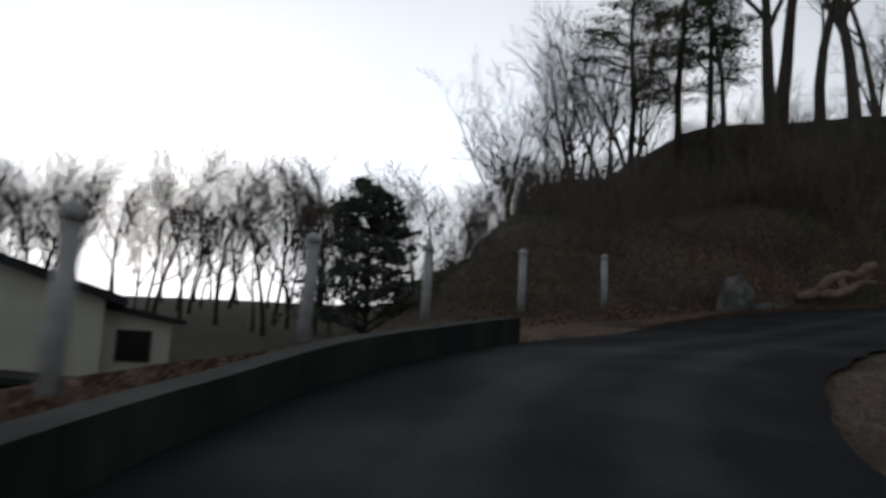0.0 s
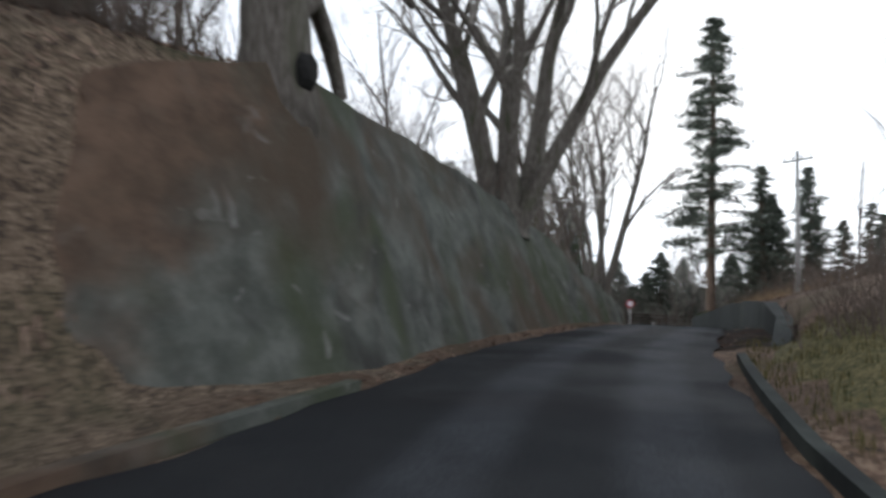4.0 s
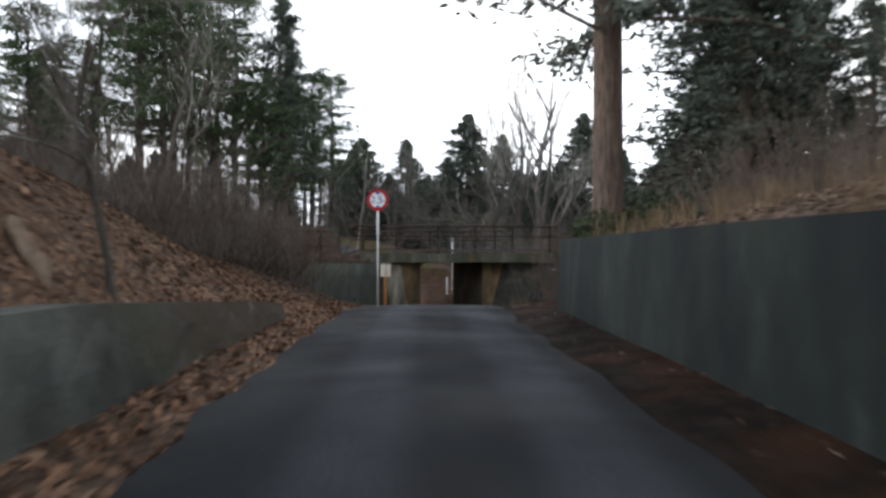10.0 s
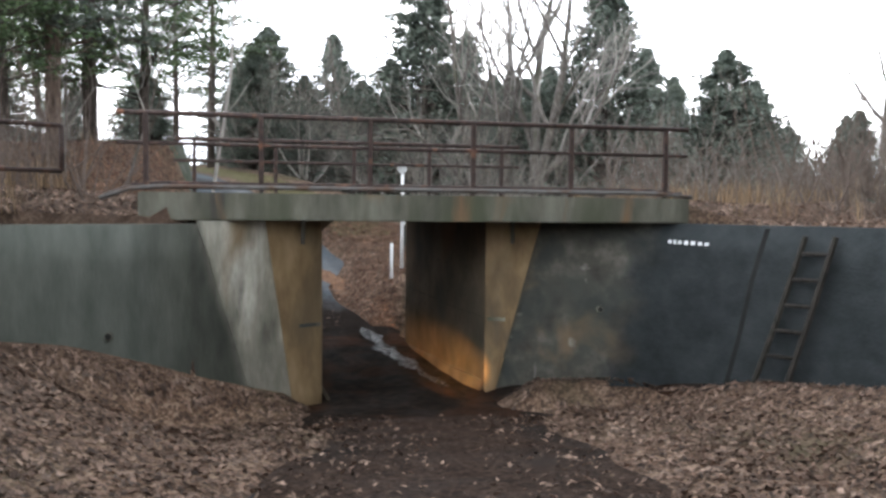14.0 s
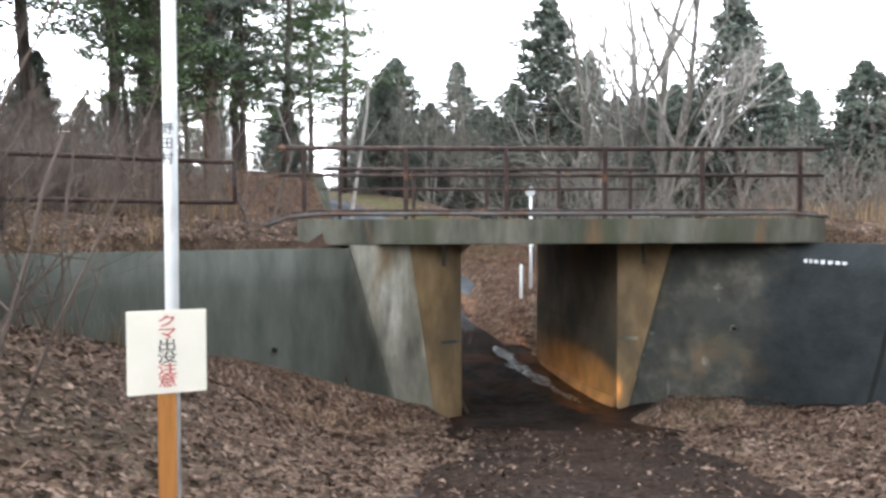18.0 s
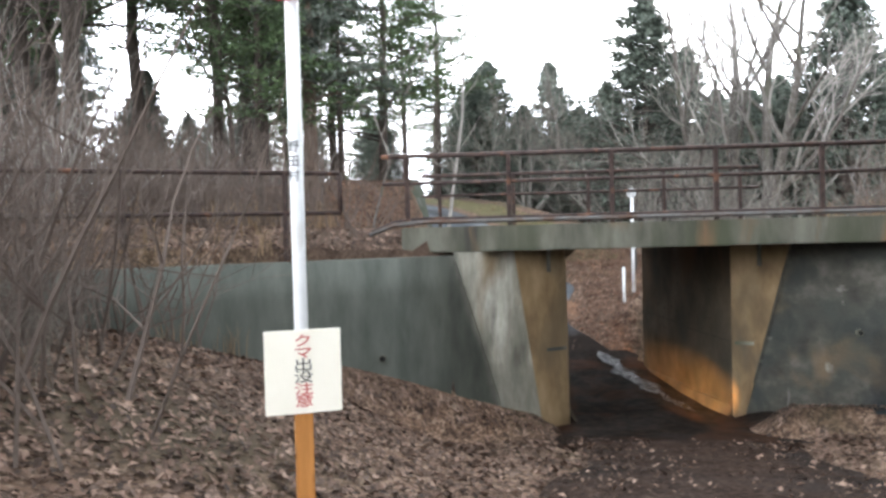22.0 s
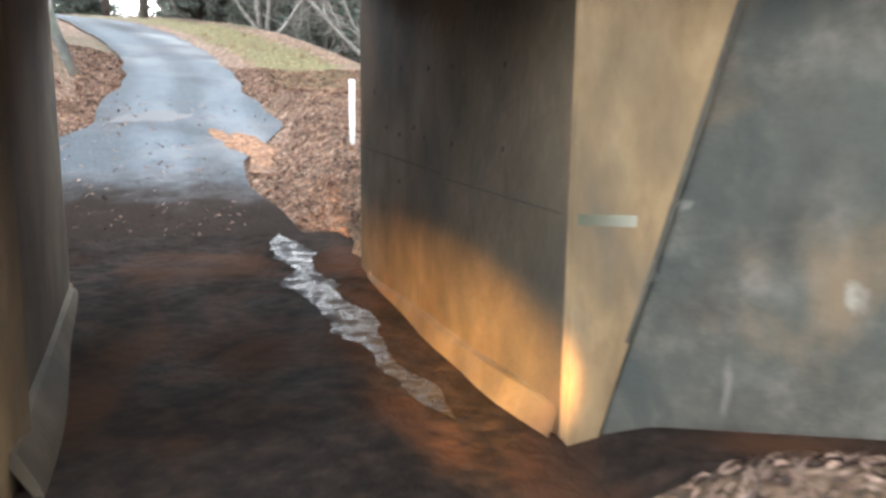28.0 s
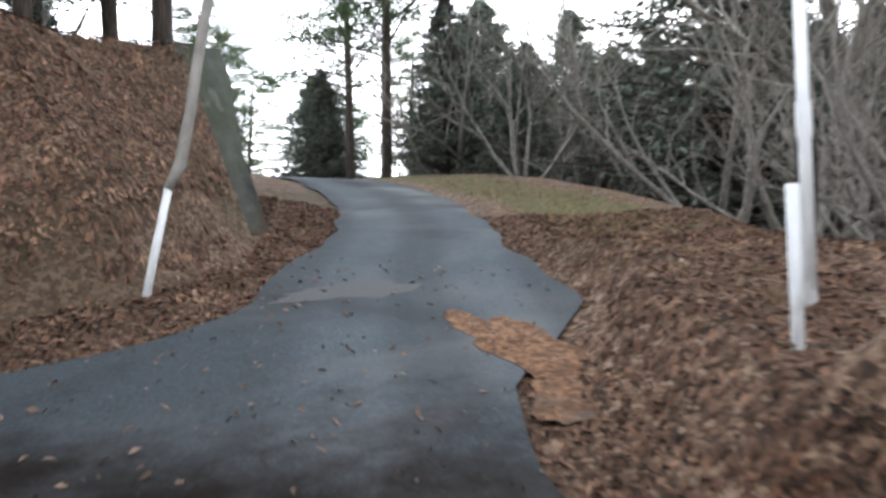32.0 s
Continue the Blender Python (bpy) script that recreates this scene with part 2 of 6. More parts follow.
M_MOSSWALL = material("mossy_concrete", [(0.042, 0.048, 0.042), (0.080, 0.087, 0.078), (0.13, 0.137, 0.126)], 2.2, 0.9, 0.5, bump_scale=14,
                      stains=[((0.040, 0.050, 0.026), 0.5, 0.46, 0.66), ((0.030, 0.030, 0.028), 0.9, 0.52, 0.7), ((0.058, 0.043, 0.030), 0.35, 0.46, 0.62), ((0.19, 0.19, 0.18), 2.1, 0.64, 0.76)],
                      blends=[([(0.050, 0.032, 0.022), (0.135, 0.088, 0.062)], (-1, 0, 1), -10.7, 1.1)])
M_WALL = material("dark_concrete", [(0.012, 0.016, 0.015), (0.021, 0.027, 0.025), (0.042, 0.050, 0.045)], 1.6, 0.85, 0.3, bump_scale=20, stretch=(1, 1, 0.45),
                  stains=[((0.010, 0.013, 0.014), 0.7, 0.44, 0.64), ((0.042, 0.050, 0.034), 0.45, 0.55, 0.75), ((0.09, 0.10, 0.10), 1.3, 0.66, 0.8)])
# Stained concrete with its base colour lowered for the shade inside the underpass.
M_PIER = material("stained_shaded_concrete", [(0.042, 0.032, 0.020), (0.074, 0.057, 0.037), (0.112, 0.090, 0.060)], 2.3, 0.8, 0.3, bump_scale=22, stretch=(1, 1, 0.65),
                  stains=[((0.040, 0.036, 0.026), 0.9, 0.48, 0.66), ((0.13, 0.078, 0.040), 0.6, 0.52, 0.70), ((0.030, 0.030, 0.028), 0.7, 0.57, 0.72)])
M_JOINT = material("dirty_joint", [(0.022, 0.018, 0.013), (0.045, 0.037, 0.027)], 9, 0.9, 0.2)
M_SEAM = material("dark_seam", [(0.040, 0.037, 0.029), (0.075, 0.069, 0.054)], 7, 0.9, 0.3)
M_FACET = material("pale_streaked_concrete", [(0.11, 0.102, 0.075), (0.21, 0.20, 0.155), (0.40, 0.385, 0.33)], 1.9, 0.85, 0.35, bump_scale=22, stretch=(1, 1, 0.4),
                   stains=[((0.060, 0.066, 0.044), 0.75, 0.47, 0.62), ((0.045, 0.048, 0.046), 0.55, 0.54, 0.68), ((0.17, 0.11, 0.055), 0.9, 0.60, 0.75)])
# Ochre concrete, saturated further so its colour carries warm headlamp light.
M_OCHRE = material("ochre_lamp_warmed_concrete", [(0.12, 0.080, 0.042), (0.215, 0.148, 0.078), (0.30, 0.22, 0.13)], 2.1, 0.8, 0.3, bump_scale=22, stretch=(1.2, 1.2, 0.5),
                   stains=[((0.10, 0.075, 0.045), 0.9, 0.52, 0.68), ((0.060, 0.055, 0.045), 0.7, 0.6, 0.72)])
# the streaked wing walls: u runs along the bridge, and the lines where the tone changes slant with height
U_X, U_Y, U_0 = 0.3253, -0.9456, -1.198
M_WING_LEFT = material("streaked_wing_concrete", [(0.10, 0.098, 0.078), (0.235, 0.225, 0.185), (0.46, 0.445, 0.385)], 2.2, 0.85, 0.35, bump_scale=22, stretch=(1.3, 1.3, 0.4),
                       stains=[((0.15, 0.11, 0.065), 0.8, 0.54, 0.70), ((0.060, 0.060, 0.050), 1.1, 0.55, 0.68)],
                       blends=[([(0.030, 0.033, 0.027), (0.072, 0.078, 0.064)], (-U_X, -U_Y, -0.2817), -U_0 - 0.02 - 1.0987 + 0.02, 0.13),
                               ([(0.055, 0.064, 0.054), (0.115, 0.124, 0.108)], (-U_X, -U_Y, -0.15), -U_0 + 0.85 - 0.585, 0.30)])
M_WING_RIGHT = material("streaked_wing_concrete_pale_to_dark", [(0.033, 0.032, 0.027), (0.066, 0.063, 0.052), (0.14, 0.133, 0.112)], 2.4, 0.85, 0.35, bump_scale=22, stretch=(1, 1, 1.1),
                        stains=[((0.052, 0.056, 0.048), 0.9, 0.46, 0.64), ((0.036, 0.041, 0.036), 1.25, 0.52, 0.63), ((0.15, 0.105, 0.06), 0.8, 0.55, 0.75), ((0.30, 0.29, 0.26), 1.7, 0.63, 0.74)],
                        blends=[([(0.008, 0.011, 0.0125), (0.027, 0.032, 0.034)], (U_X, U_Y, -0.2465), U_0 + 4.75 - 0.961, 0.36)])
M_PIPE = material("dull_grey_pipe", [(0.075, 0.072, 0.068), (0.12, 0.115, 0.11)], 6, 0.7, 0.1, stains=[((0.08, 0.045, 0.03), 3, 0.5, 0.66)])
M_FASCIA = material("weathered_concrete", [(0.058, 0.058, 0.044), (0.105, 0.104, 0.082), (0.165, 0.16, 0.13)], 2.6, 0.85, 0.3, bump_scale=25, stretch=(1, 1, 0.3),
                    stains=[((0.055, 0.060, 0.038), 1.1, 0.46, 0.66), ((0.040, 0.038, 0.034), 1.9, 0.56, 0.7), ((0.16, 0.095, 0.05), 1.5, 0.6, 0.72)])
M_RUST = material("rusty_brown_paint", [(0.016, 0.010, 0.009), (0.034, 0.021, 0.018), (0.068, 0.040, 0.031)], 11, 0.7, 0.25, stains=[((0.13, 0.060, 0.035), 4, 0.58, 0.7)])
M_WHITE = material("white_paint", [(0.62, 0.64, 0.66), (0.78, 0.79, 0.80)], 4, 0.45, 0.05, spec=0.4, stains=[((0.42, 0.40, 0.36), 2.5, 0.6, 0.8)])
M_POST = material("grey_white_paint", [(0.34, 0.35, 0.36), (0.50, 0.51, 0.52)], 6, 0.6, 0.15, stains=[((0.20, 0.19, 0.17), 3, 0.55, 0.75)])
M_RED = material("sign_red", [(0.36, 0.008, 0.018), (0.46, 0.014, 0.024)], 6, 0.4, 0)
M_BLUE = material("sign_blue", [(0.02, 0.06, 0.28), (0.03, 0.09, 0.36)], 6, 0.4, 0)
M_PLATE = material("sign_cream", [(0.78, 0.74, 0.63), (0.86, 0.82, 0.72)], 3, 0.5, 0.05, stains=[((0.60, 0.55, 0.45), 3, 0.62, 0.8)])
M_INK = material("ink_black", [(0.02, 0.02, 0.02), (0.035, 0.035, 0.035)], 6, 0.6, 0)
M_INKRED = material("ink_red", [(0.45, 0.02, 0.03), (0.5, 0.04, 0.04)], 6, 0.6, 0)
M_STAKE = material("orange_wood", [(0.34, 0.14, 0.035), (0.50, 0.22, 0.06)], 7, 0.7, 0.2, stretch=(4, 4, 0.4))
M_BARK = material("grey_bark", [(0.055, 0.048, 0.042), (0.105, 0.094, 0.084), (0.19, 0.175, 0.16)], 7, 0.95, 0.8, stretch=(3, 3, 0.5),
                  stains=[((0.06, 0.065, 0.04), 1.3, 0.55, 0.72)])
M_BARKDARK = material("dark_bark", [(0.020, 0.016, 0.014), (0.045, 0.036, 0.030), (0.085, 0.068, 0.056)], 7, 0.95, 0.8, stretch=(3, 3, 0.5))
M_OLDWOOD = material("blackened_wood", [(0.010, 0.009, 0.008), (0.022, 0.019, 0.016), (0.040, 0.034, 0.028)], 9, 0.9, 0.5, stretch=(4, 4, 0.5))
M_TWIG = material("pale_twigs", [(0.17, 0.155, 0.145), (0.34, 0.32, 0.295)], 3, 0.95, 0)
M_TWIGDARK = material("brown_twigs", [(0.066, 0.050, 0.042), (0.145, 0.115, 0.098)], 3, 0.95, 0)
M_STEM = material("grey_stems", [(0.10, 0.093, 0.084), (0.175, 0.165, 0.15), (0.27, 0.255, 0.235)], 5, 0.95, 0.3)
M_REDBARK = material("reddish_bark", [(0.045, 0.031, 0.024), (0.095, 0.068, 0.053), (0.16, 0.12, 0.095)], 7, 0.95, 0.8, stretch=(3, 3, 0.5))
M_MIDTWIG = material("dull_grey_twigs", [(0.10, 0.085, 0.072), (0.20, 0.175, 0.15)], 3, 0.95, 0, per_piece=0.3)
# Dark green needles paled towards grey, so haze sits in their colour.
M_NEEDLE = material("haze_greyed_needles", [(0.044, 0.056, 0.047), (0.082, 0.100, 0.082), (0.135, 0.155, 0.125)], 1.3, 0.9, 0, per_piece=0.45)
M_NEEDLEGREEN = material("pine_needles", [(0.026, 0.042, 0.020), (0.052, 0.082, 0.036), (0.09, 0.125, 0.056)], 1.3, 0.9, 0, per_piece=0.45)
M_SHRUBLEAF = material("evergreen_leaves", [(0.018, 0.030, 0.010), (0.045, 0.065, 0.022)], 3, 0.7, 0, per_piece=0.5)
M_STRAW = material("dry_grass", [(0.13, 0.085, 0.05), (0.26, 0.185, 0.115)], 3, 0.9, 0, per_piece=0.4)
M_ROCK = material("lichened_rock", [(0.065, 0.068, 0.066), (0.14, 0.145, 0.14), (0.25, 0.255, 0.245)], 2.4, 0.9, 0.8, bump_scale=9)
M_ROOT = material("bleached_root", [(0.16, 0.115, 0.082), (0.33, 0.25, 0.19)], 5, 0.85, 0.6)
M_CREAM = material("cream_render", [(0.50, 0.50, 0.42), (0.60, 0.60, 0.51)], 1.2, 0.8, 0.1, bump_scale=40)
M_ROOF = material("dark_roof", [(0.012, 0.013, 0.016), (0.030, 0.032, 0.037)], 3, 0.6, 0.2)
M_GLASS = material("dark_window_glass", [(0.012, 0.014, 0.017), (0.02, 0.022, 0.026)], 1, 0.08, 0, spec=0.6)
M_POLE = material("grey_pole", [(0.20, 0.20, 0.20), (0.30, 0.30, 0.30)], 5, 0.7, 0.1)
# Near-black paint for the shade inside holes, also used for a joint.
M_HOLE = material("hole_shade_and_joint_black", [(0.008, 0.008, 0.008), (0.014, 0.014, 0.014)], 5, 0.9, 0)
M_ORANGE = material("orange_dirt", [(0.085, 0.045, 0.026), (0.17, 0.085, 0.045), (0.25, 0.14, 0.08)], 9, 0.9, 0.8, cells=26, stains=[((0.075, 0.06, 0.05), 1.4, 0.48, 0.62)])

def wheel_tracks(m, near, far, half, gain):
    """Two paler worn bands along a lane: u of the uv map is the distance to the left of the lane's line."""
    n, l = m.node_tree.nodes, m.node_tree.links
    bsdf = n["Principled BSDF"]
    old = bsdf.inputs["Base Color"].links[0].from_socket
    uv, sep, wear = n.new("ShaderNodeUVMap"), n.new("ShaderNodeSeparateXYZ"), n.new("ShaderNodeTexNoise")
    uv.uv_map = "along"
    l.new(uv.outputs["UV"], sep.inputs["Vector"])
    l.new(uv.outputs["UV"], wear.inputs["Vector"])
    wear.inputs["Scale"].default_value, wear.inputs["Detail"].default_value = 1.4, 5
    total = None
    for c in (near, far):
        sub, ab, rg = n.new("ShaderNodeMath"), n.new("ShaderNodeMath"), n.new("ShaderNodeMapRange")
        sub.operation, ab.operation, rg.interpolation_type = "SUBTRACT", "ABSOLUTE", "SMOOTHSTEP"
        sub.inputs[1].default_value = c
        rg.inputs["From Min"].default_value, rg.inputs["From Max"].default_value = half * 1.5, half * 0.4
        l.new(sep.outputs["X"], sub.inputs[0])
        l.new(sub.outputs["Value"], ab.inputs[0])
        l.new(ab.outputs["Value"], rg.inputs["Value"])
        if total is None:
            total = rg.outputs["Result"]
        else:
            mx = n.new("ShaderNodeMath")
            mx.operation = "MAXIMUM"
            l.new(total, mx.inputs[0])
            l.new(rg.outputs["Result"], mx.inputs[1])
            total = mx.outputs["Value"]
    mul, amount, hs = n.new("ShaderNodeMath"), n.new("ShaderNodeMapRange"), n.new("ShaderNodeHueSaturation")
    mul.operation = "MULTIPLY"
    l.new(total, mul.inputs[0])
    l.new(wear.outputs["Fac"], mul.inputs[1])
    amount.inputs["From Max"].default_value = 0.6
    amount.inputs["To Min"].default_value, amount.inputs["To Max"].default_value = gain
    l.new(mul.outputs["Value"], amount.inputs["Value"])
    l.new(amount.outputs["Result"], hs.inputs["Value"])
    l.new(old, hs.inputs["Color"])
    l.new(hs.outputs["Color"], bsdf.inputs["Base Color"])


wheel_tracks(M_ASPHALT, 0.42, -0.88, 0.3, (0.66, 1.6))
wheel_tracks(M_ASPHALT_PALE, 0.5, -0.7, 0.34, (0.95, 1.5))
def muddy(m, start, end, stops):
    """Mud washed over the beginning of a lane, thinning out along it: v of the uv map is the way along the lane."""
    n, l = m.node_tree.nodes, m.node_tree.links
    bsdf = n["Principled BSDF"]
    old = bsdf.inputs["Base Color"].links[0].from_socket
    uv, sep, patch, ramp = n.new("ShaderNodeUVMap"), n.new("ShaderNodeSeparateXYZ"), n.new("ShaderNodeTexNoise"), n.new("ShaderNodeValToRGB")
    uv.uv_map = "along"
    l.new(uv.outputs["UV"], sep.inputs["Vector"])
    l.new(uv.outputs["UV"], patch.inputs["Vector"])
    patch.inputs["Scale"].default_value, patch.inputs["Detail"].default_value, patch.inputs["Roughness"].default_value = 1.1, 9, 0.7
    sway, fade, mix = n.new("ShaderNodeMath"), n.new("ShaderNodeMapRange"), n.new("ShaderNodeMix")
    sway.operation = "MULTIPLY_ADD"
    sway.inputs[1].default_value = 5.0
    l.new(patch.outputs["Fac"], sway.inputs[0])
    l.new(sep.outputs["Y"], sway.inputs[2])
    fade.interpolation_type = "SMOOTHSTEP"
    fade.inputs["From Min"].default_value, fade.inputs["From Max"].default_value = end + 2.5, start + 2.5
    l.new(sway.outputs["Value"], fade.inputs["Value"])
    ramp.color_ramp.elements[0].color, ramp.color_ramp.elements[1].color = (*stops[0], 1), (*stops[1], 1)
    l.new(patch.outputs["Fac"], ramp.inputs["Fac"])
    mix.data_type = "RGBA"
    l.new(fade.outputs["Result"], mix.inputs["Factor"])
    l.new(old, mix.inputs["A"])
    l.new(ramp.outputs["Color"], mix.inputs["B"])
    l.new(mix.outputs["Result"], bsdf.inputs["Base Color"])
    shine = n.new("ShaderNodeMapRange")
    shine.inputs["To Min"].default_value, shine.inputs["To Max"].default_value = bsdf.inputs["Specular IOR Level"].default_value, 0.04
    l.new(fade.outputs["Result"], shine.inputs["Value"])
    l.new(shine.outputs["Result"], bsdf.inputs["Specular IOR Level"])


M_HILL = material("low_evergreen_cover", [(0.024, 0.028, 0.014), (0.055, 0.062, 0.030), (0.095, 0.098, 0.052)], 8, 0.95, 0.8, cells=28, stains=[((0.060, 0.042, 0.028), 0.35, 0.5, 0.68)])

# ---- building helpers ----
class Geo:
    """Vertices and faces that become one mesh."""

    def __init__(self):
        self.v, self.f = [], []

    def add(self, verts, faces):
        o = len(self.v)
        self.v.extend(tuple(p) for p in verts)
        self.f.extend(tuple(i + o for i in f) for f in faces)

    def tube(self, pts, radii, sides=6, cap=True):
        pts = [Vector(p) for p in pts]
        verts, faces, ref = [], [], None
        for i, p in enumerate(pts):
            d = (pts[min(i + 1, len(pts) - 1)] - pts[max(i - 1, 0)]).normalized()
            if ref is None:
                ref = d.orthogonal().normalized()
            ref = (ref - d * ref.dot(d)).normalized()
            side = d.cross(ref)
            for k in range(sides):
                a = 2 * math.pi * k / sides
                verts.append(p + (ref * math.cos(a) + side * math.sin(a)) * radii[i])
        for i in range(len(pts) - 1):
            for k in range(sides):
                faces.append((i * sides + k, i * sides + (k + 1) % sides, (i + 1) * sides + (k + 1) % sides, (i + 1) * sides + k))
        if cap:
            faces.append(tuple(range(sides))[::-1])
            faces.append(tuple(range((len(pts) - 1) * sides, len(pts) * sides)))
        self.add(verts, faces)

    def box(self, lo, hi, m=None, bevel=0.0):
        bm = bmesh.new()
        bmesh.ops.create_cube(bm, size=1)
        for v in bm.verts:
            v.co = Vector([(lo[i] + hi[i]) / 2 + v.co[i] * (hi[i] - lo[i]) for i in range(3)])
        if bevel:
            bmesh.ops.bevel(bm, geom=bm.edges[:], offset=bevel, segments=2, affect="EDGES")
        bm.verts.index_update()
        self.add([(m @ v.co) if m else v.co for v in bm.verts], [[v.index for v in f.verts] for f in bm.faces])
        bm.free()

    def prism(self, outline, depth, m):
        """An outline in local x, z, pushed from y = 0 to y = depth."""
        k = len(outline)
        verts = [m @ Vector((x, 0, z)) for x, z in outline] + [m @ Vector((x, depth, z)) for x, z in outline]
        faces = [tuple(range(k)), tuple(range(2 * k - 1, k - 1, -1))]
        faces += [(i, i + k, (i + 1) % k + k, (i + 1) % k) for i in range(k)]
        self.add(verts, faces)

    def mesh(self, name, mat, smooth=False):
        me = bpy.data.meshes.new(name)
        me.from_pydata(self.v, [], self.f)
        me.materials.append(mat)
        if smooth:
            me.polygons.foreach_set("use_smooth", [True] * len(me.polygons))
        me.update()
        return me


def part(name, g, mat, parent=None, label="", smooth=False, kind=""):
    ob = new(name, g.mesh(name, mat, smooth))
    if parent:
        ob.parent = parent
    return tagged(ob, label=label, kind=kind)


def thing(name, g, mat, label, category, smooth=False, group="", kind=""):
    return tagged(part(name, g, mat, smooth=smooth), label, category, group, kind)


def empty(name, place, label, category, group="", kind=""):
    ob = new(name)
    ob.matrix_basis = place if isinstance(place, Matrix) else Matrix.Translation(place)
    return tagged(ob, label, category, group, kind)


def lerp_table(rows, x):
    xs = [r[0] for r in rows]
    return np.stack([np.interp(x, xs, [r[k] for r in rows]) for k in range(1, len(rows[0]))])


def wobble(x, y, scale, seed=0.0):
    """Cheap smooth relief from a few crossed waves, in -1..1."""
    x, y = x / scale + seed, y / scale - seed * 1.7
    return (np.sin(1.7 * x + 1.3 * np.sin(y)) + np.sin(2.3 * y + 1.1 * np.sin(1.4 * x + 2)) + 0.6 * np.sin(4.1 * x - 3.3 * y + 1) + 0.5 * np.sin(3.7 * x + 4.9 * y)) / 3.1

# ---- plan: the road's centre line (x, y, road height) ----
CENTRE = [(-3.6, -37, -3.6), (-2.8, -24, -2.3), (-2.3, -14, -1.25), (-2.02, -8, -0.6), (-1.87, -5, -0.28), (-1.74, -2.4, 0.0), (-1.39, 0.22, 0.30), (-0.94, 2.91, 0.56), (-0.06, 5.58, 0.93), (1.62, 8.13, 1.28), (3.79, 10.55, 1.54),
          (5.86, 12.44, 1.86), (8.0, 13.97, 2.25), (10.3, 15.4, 2.62), (13.04, 16.5, 2.97), (17, 17.35, 3.47), (21, 18.0, 3.9), (24.2, 18.35, 4.2), (30.3, 18.7, 4.73),
          (33.9, 18.9, 4.96), (42.2, 19.7, 5.15), (48.6, 20.8, 5.32), (54.9, 22.2, 5.56), (61, 23.6, 5.7), (66.7, 24.8, 5.73), (70, 25.2, 5.6), (72.5, 25.4, 5.3),
          (76.8, 25.75, 4.66), (78.6, 26.2, 4.4), (80.4, 26.9, 4.17), (82.5, 27.9, 4.2), (84.5, 28.95, 4.4), (87.3, 30.2, 4.85), (90.3, 31.9, 5.62), (94.0, 33.7, 6.45),
          (98.1, 36.7, 7.4), (101.4, 40.2, 8.25), (103.4, 44.6, 8.7), (103.6, 51, 8.9), (101, 62, 9.2)]


def catmull(rows, step=0.15):
    rows = np.array(rows, float)
    out = []
    for i in range(len(rows) - 1):
        p0, p1, p2, p3 = rows[max(i - 1, 0)], rows[i], rows[i + 1], rows[min(i + 2, len(rows) - 1)]
        k = max(2, int(np.linalg.norm(p2 - p1) / step))
        for t in np.arange(k) / k:
            out.append(0.5 * (2 * p1 + (p2 - p0) * t + (2 * p0 - 5 * p1 + 4 * p2 - p3) * t * t + (3 * p1 - p0 - 3 * p2 + p3) * t ** 3))
    out.append(rows[-1])
    return np.array(out)


LINE = catmull(CENTRE)
TANGENT = np.gradient(LINE[:, :2], axis=0)
TANGENT /= np.linalg.norm(TANGENT, axis=1)[:, None]
NORMAL = np.stack([-TANGENT[:, 1], TANGENT[:, 0]], 1)  # to the left of the way
LONG = np.concatenate([[0], np.cumsum(np.linalg.norm(np.diff(LINE[:, :2], axis=0), axis=1))])


def near_road(x, y):
    """For points: the nearest sample of the centre line and the distance to its left."""
    x, y = np.ravel(x), np.ravel(y)
    best = np.empty(len(x), int)
    for a in range(0, len(x), 4000):
        dx = x[a:a + 4000, None] - LINE[None, :, 0]
        dy = y[a:a + 4000, None] - LINE[None, :, 1]
        best[a:a + 4000] = np.argmin(dx * dx + dy * dy, axis=1)
    dx, dy = x - LINE[best, 0], y - LINE[best, 1]
    along = dx * TANGENT[best, 0] + dy * TANGENT[best, 1]
    lat = dx * NORMAL[best, 0] + dy * NORMAL[best, 1]
    dist = np.hypot(dx, dy)
    lat = np.where(np.abs(along) > 1.0, np.sign(lat + 1e-9) * dist, lat)
    return best, lat, np.clip(along, -0.5, 0.5)


# half widths of the road by x along the centre line: left, right
WIDTH = [(-40, 2.0, 2.2), (1.5, 2.1, 2.2), (4, 2.6, 2.1), (6.5, 3.4, 2.0), (9, 3.7, 1.9), (11, 3.1, 1.8), (13, 2.3, 1.7), (17, 1.75, 1.7), (24, 1.6, 1.65), (36, 1.5, 1.55), (62, 1.45, 1.5), (72, 1.6, 1.7), (77, 1.3, 1.4), (79.5, 1.15, 1.2), (84.5, 1.2, 1.2),
         (85.6, 2.2, 0.8), (87, 3.6, 0.5), (88.0, 3.3, 0.6), (88.8, 1.9, 1.1), (89.6, 1.35, 1.45), (91, 1.2, 1.35), (92, 1.1, 1.05), (95, 1.0, 1.05), (98, 1.1, 1.2), (120, 1.4, 1.4)]
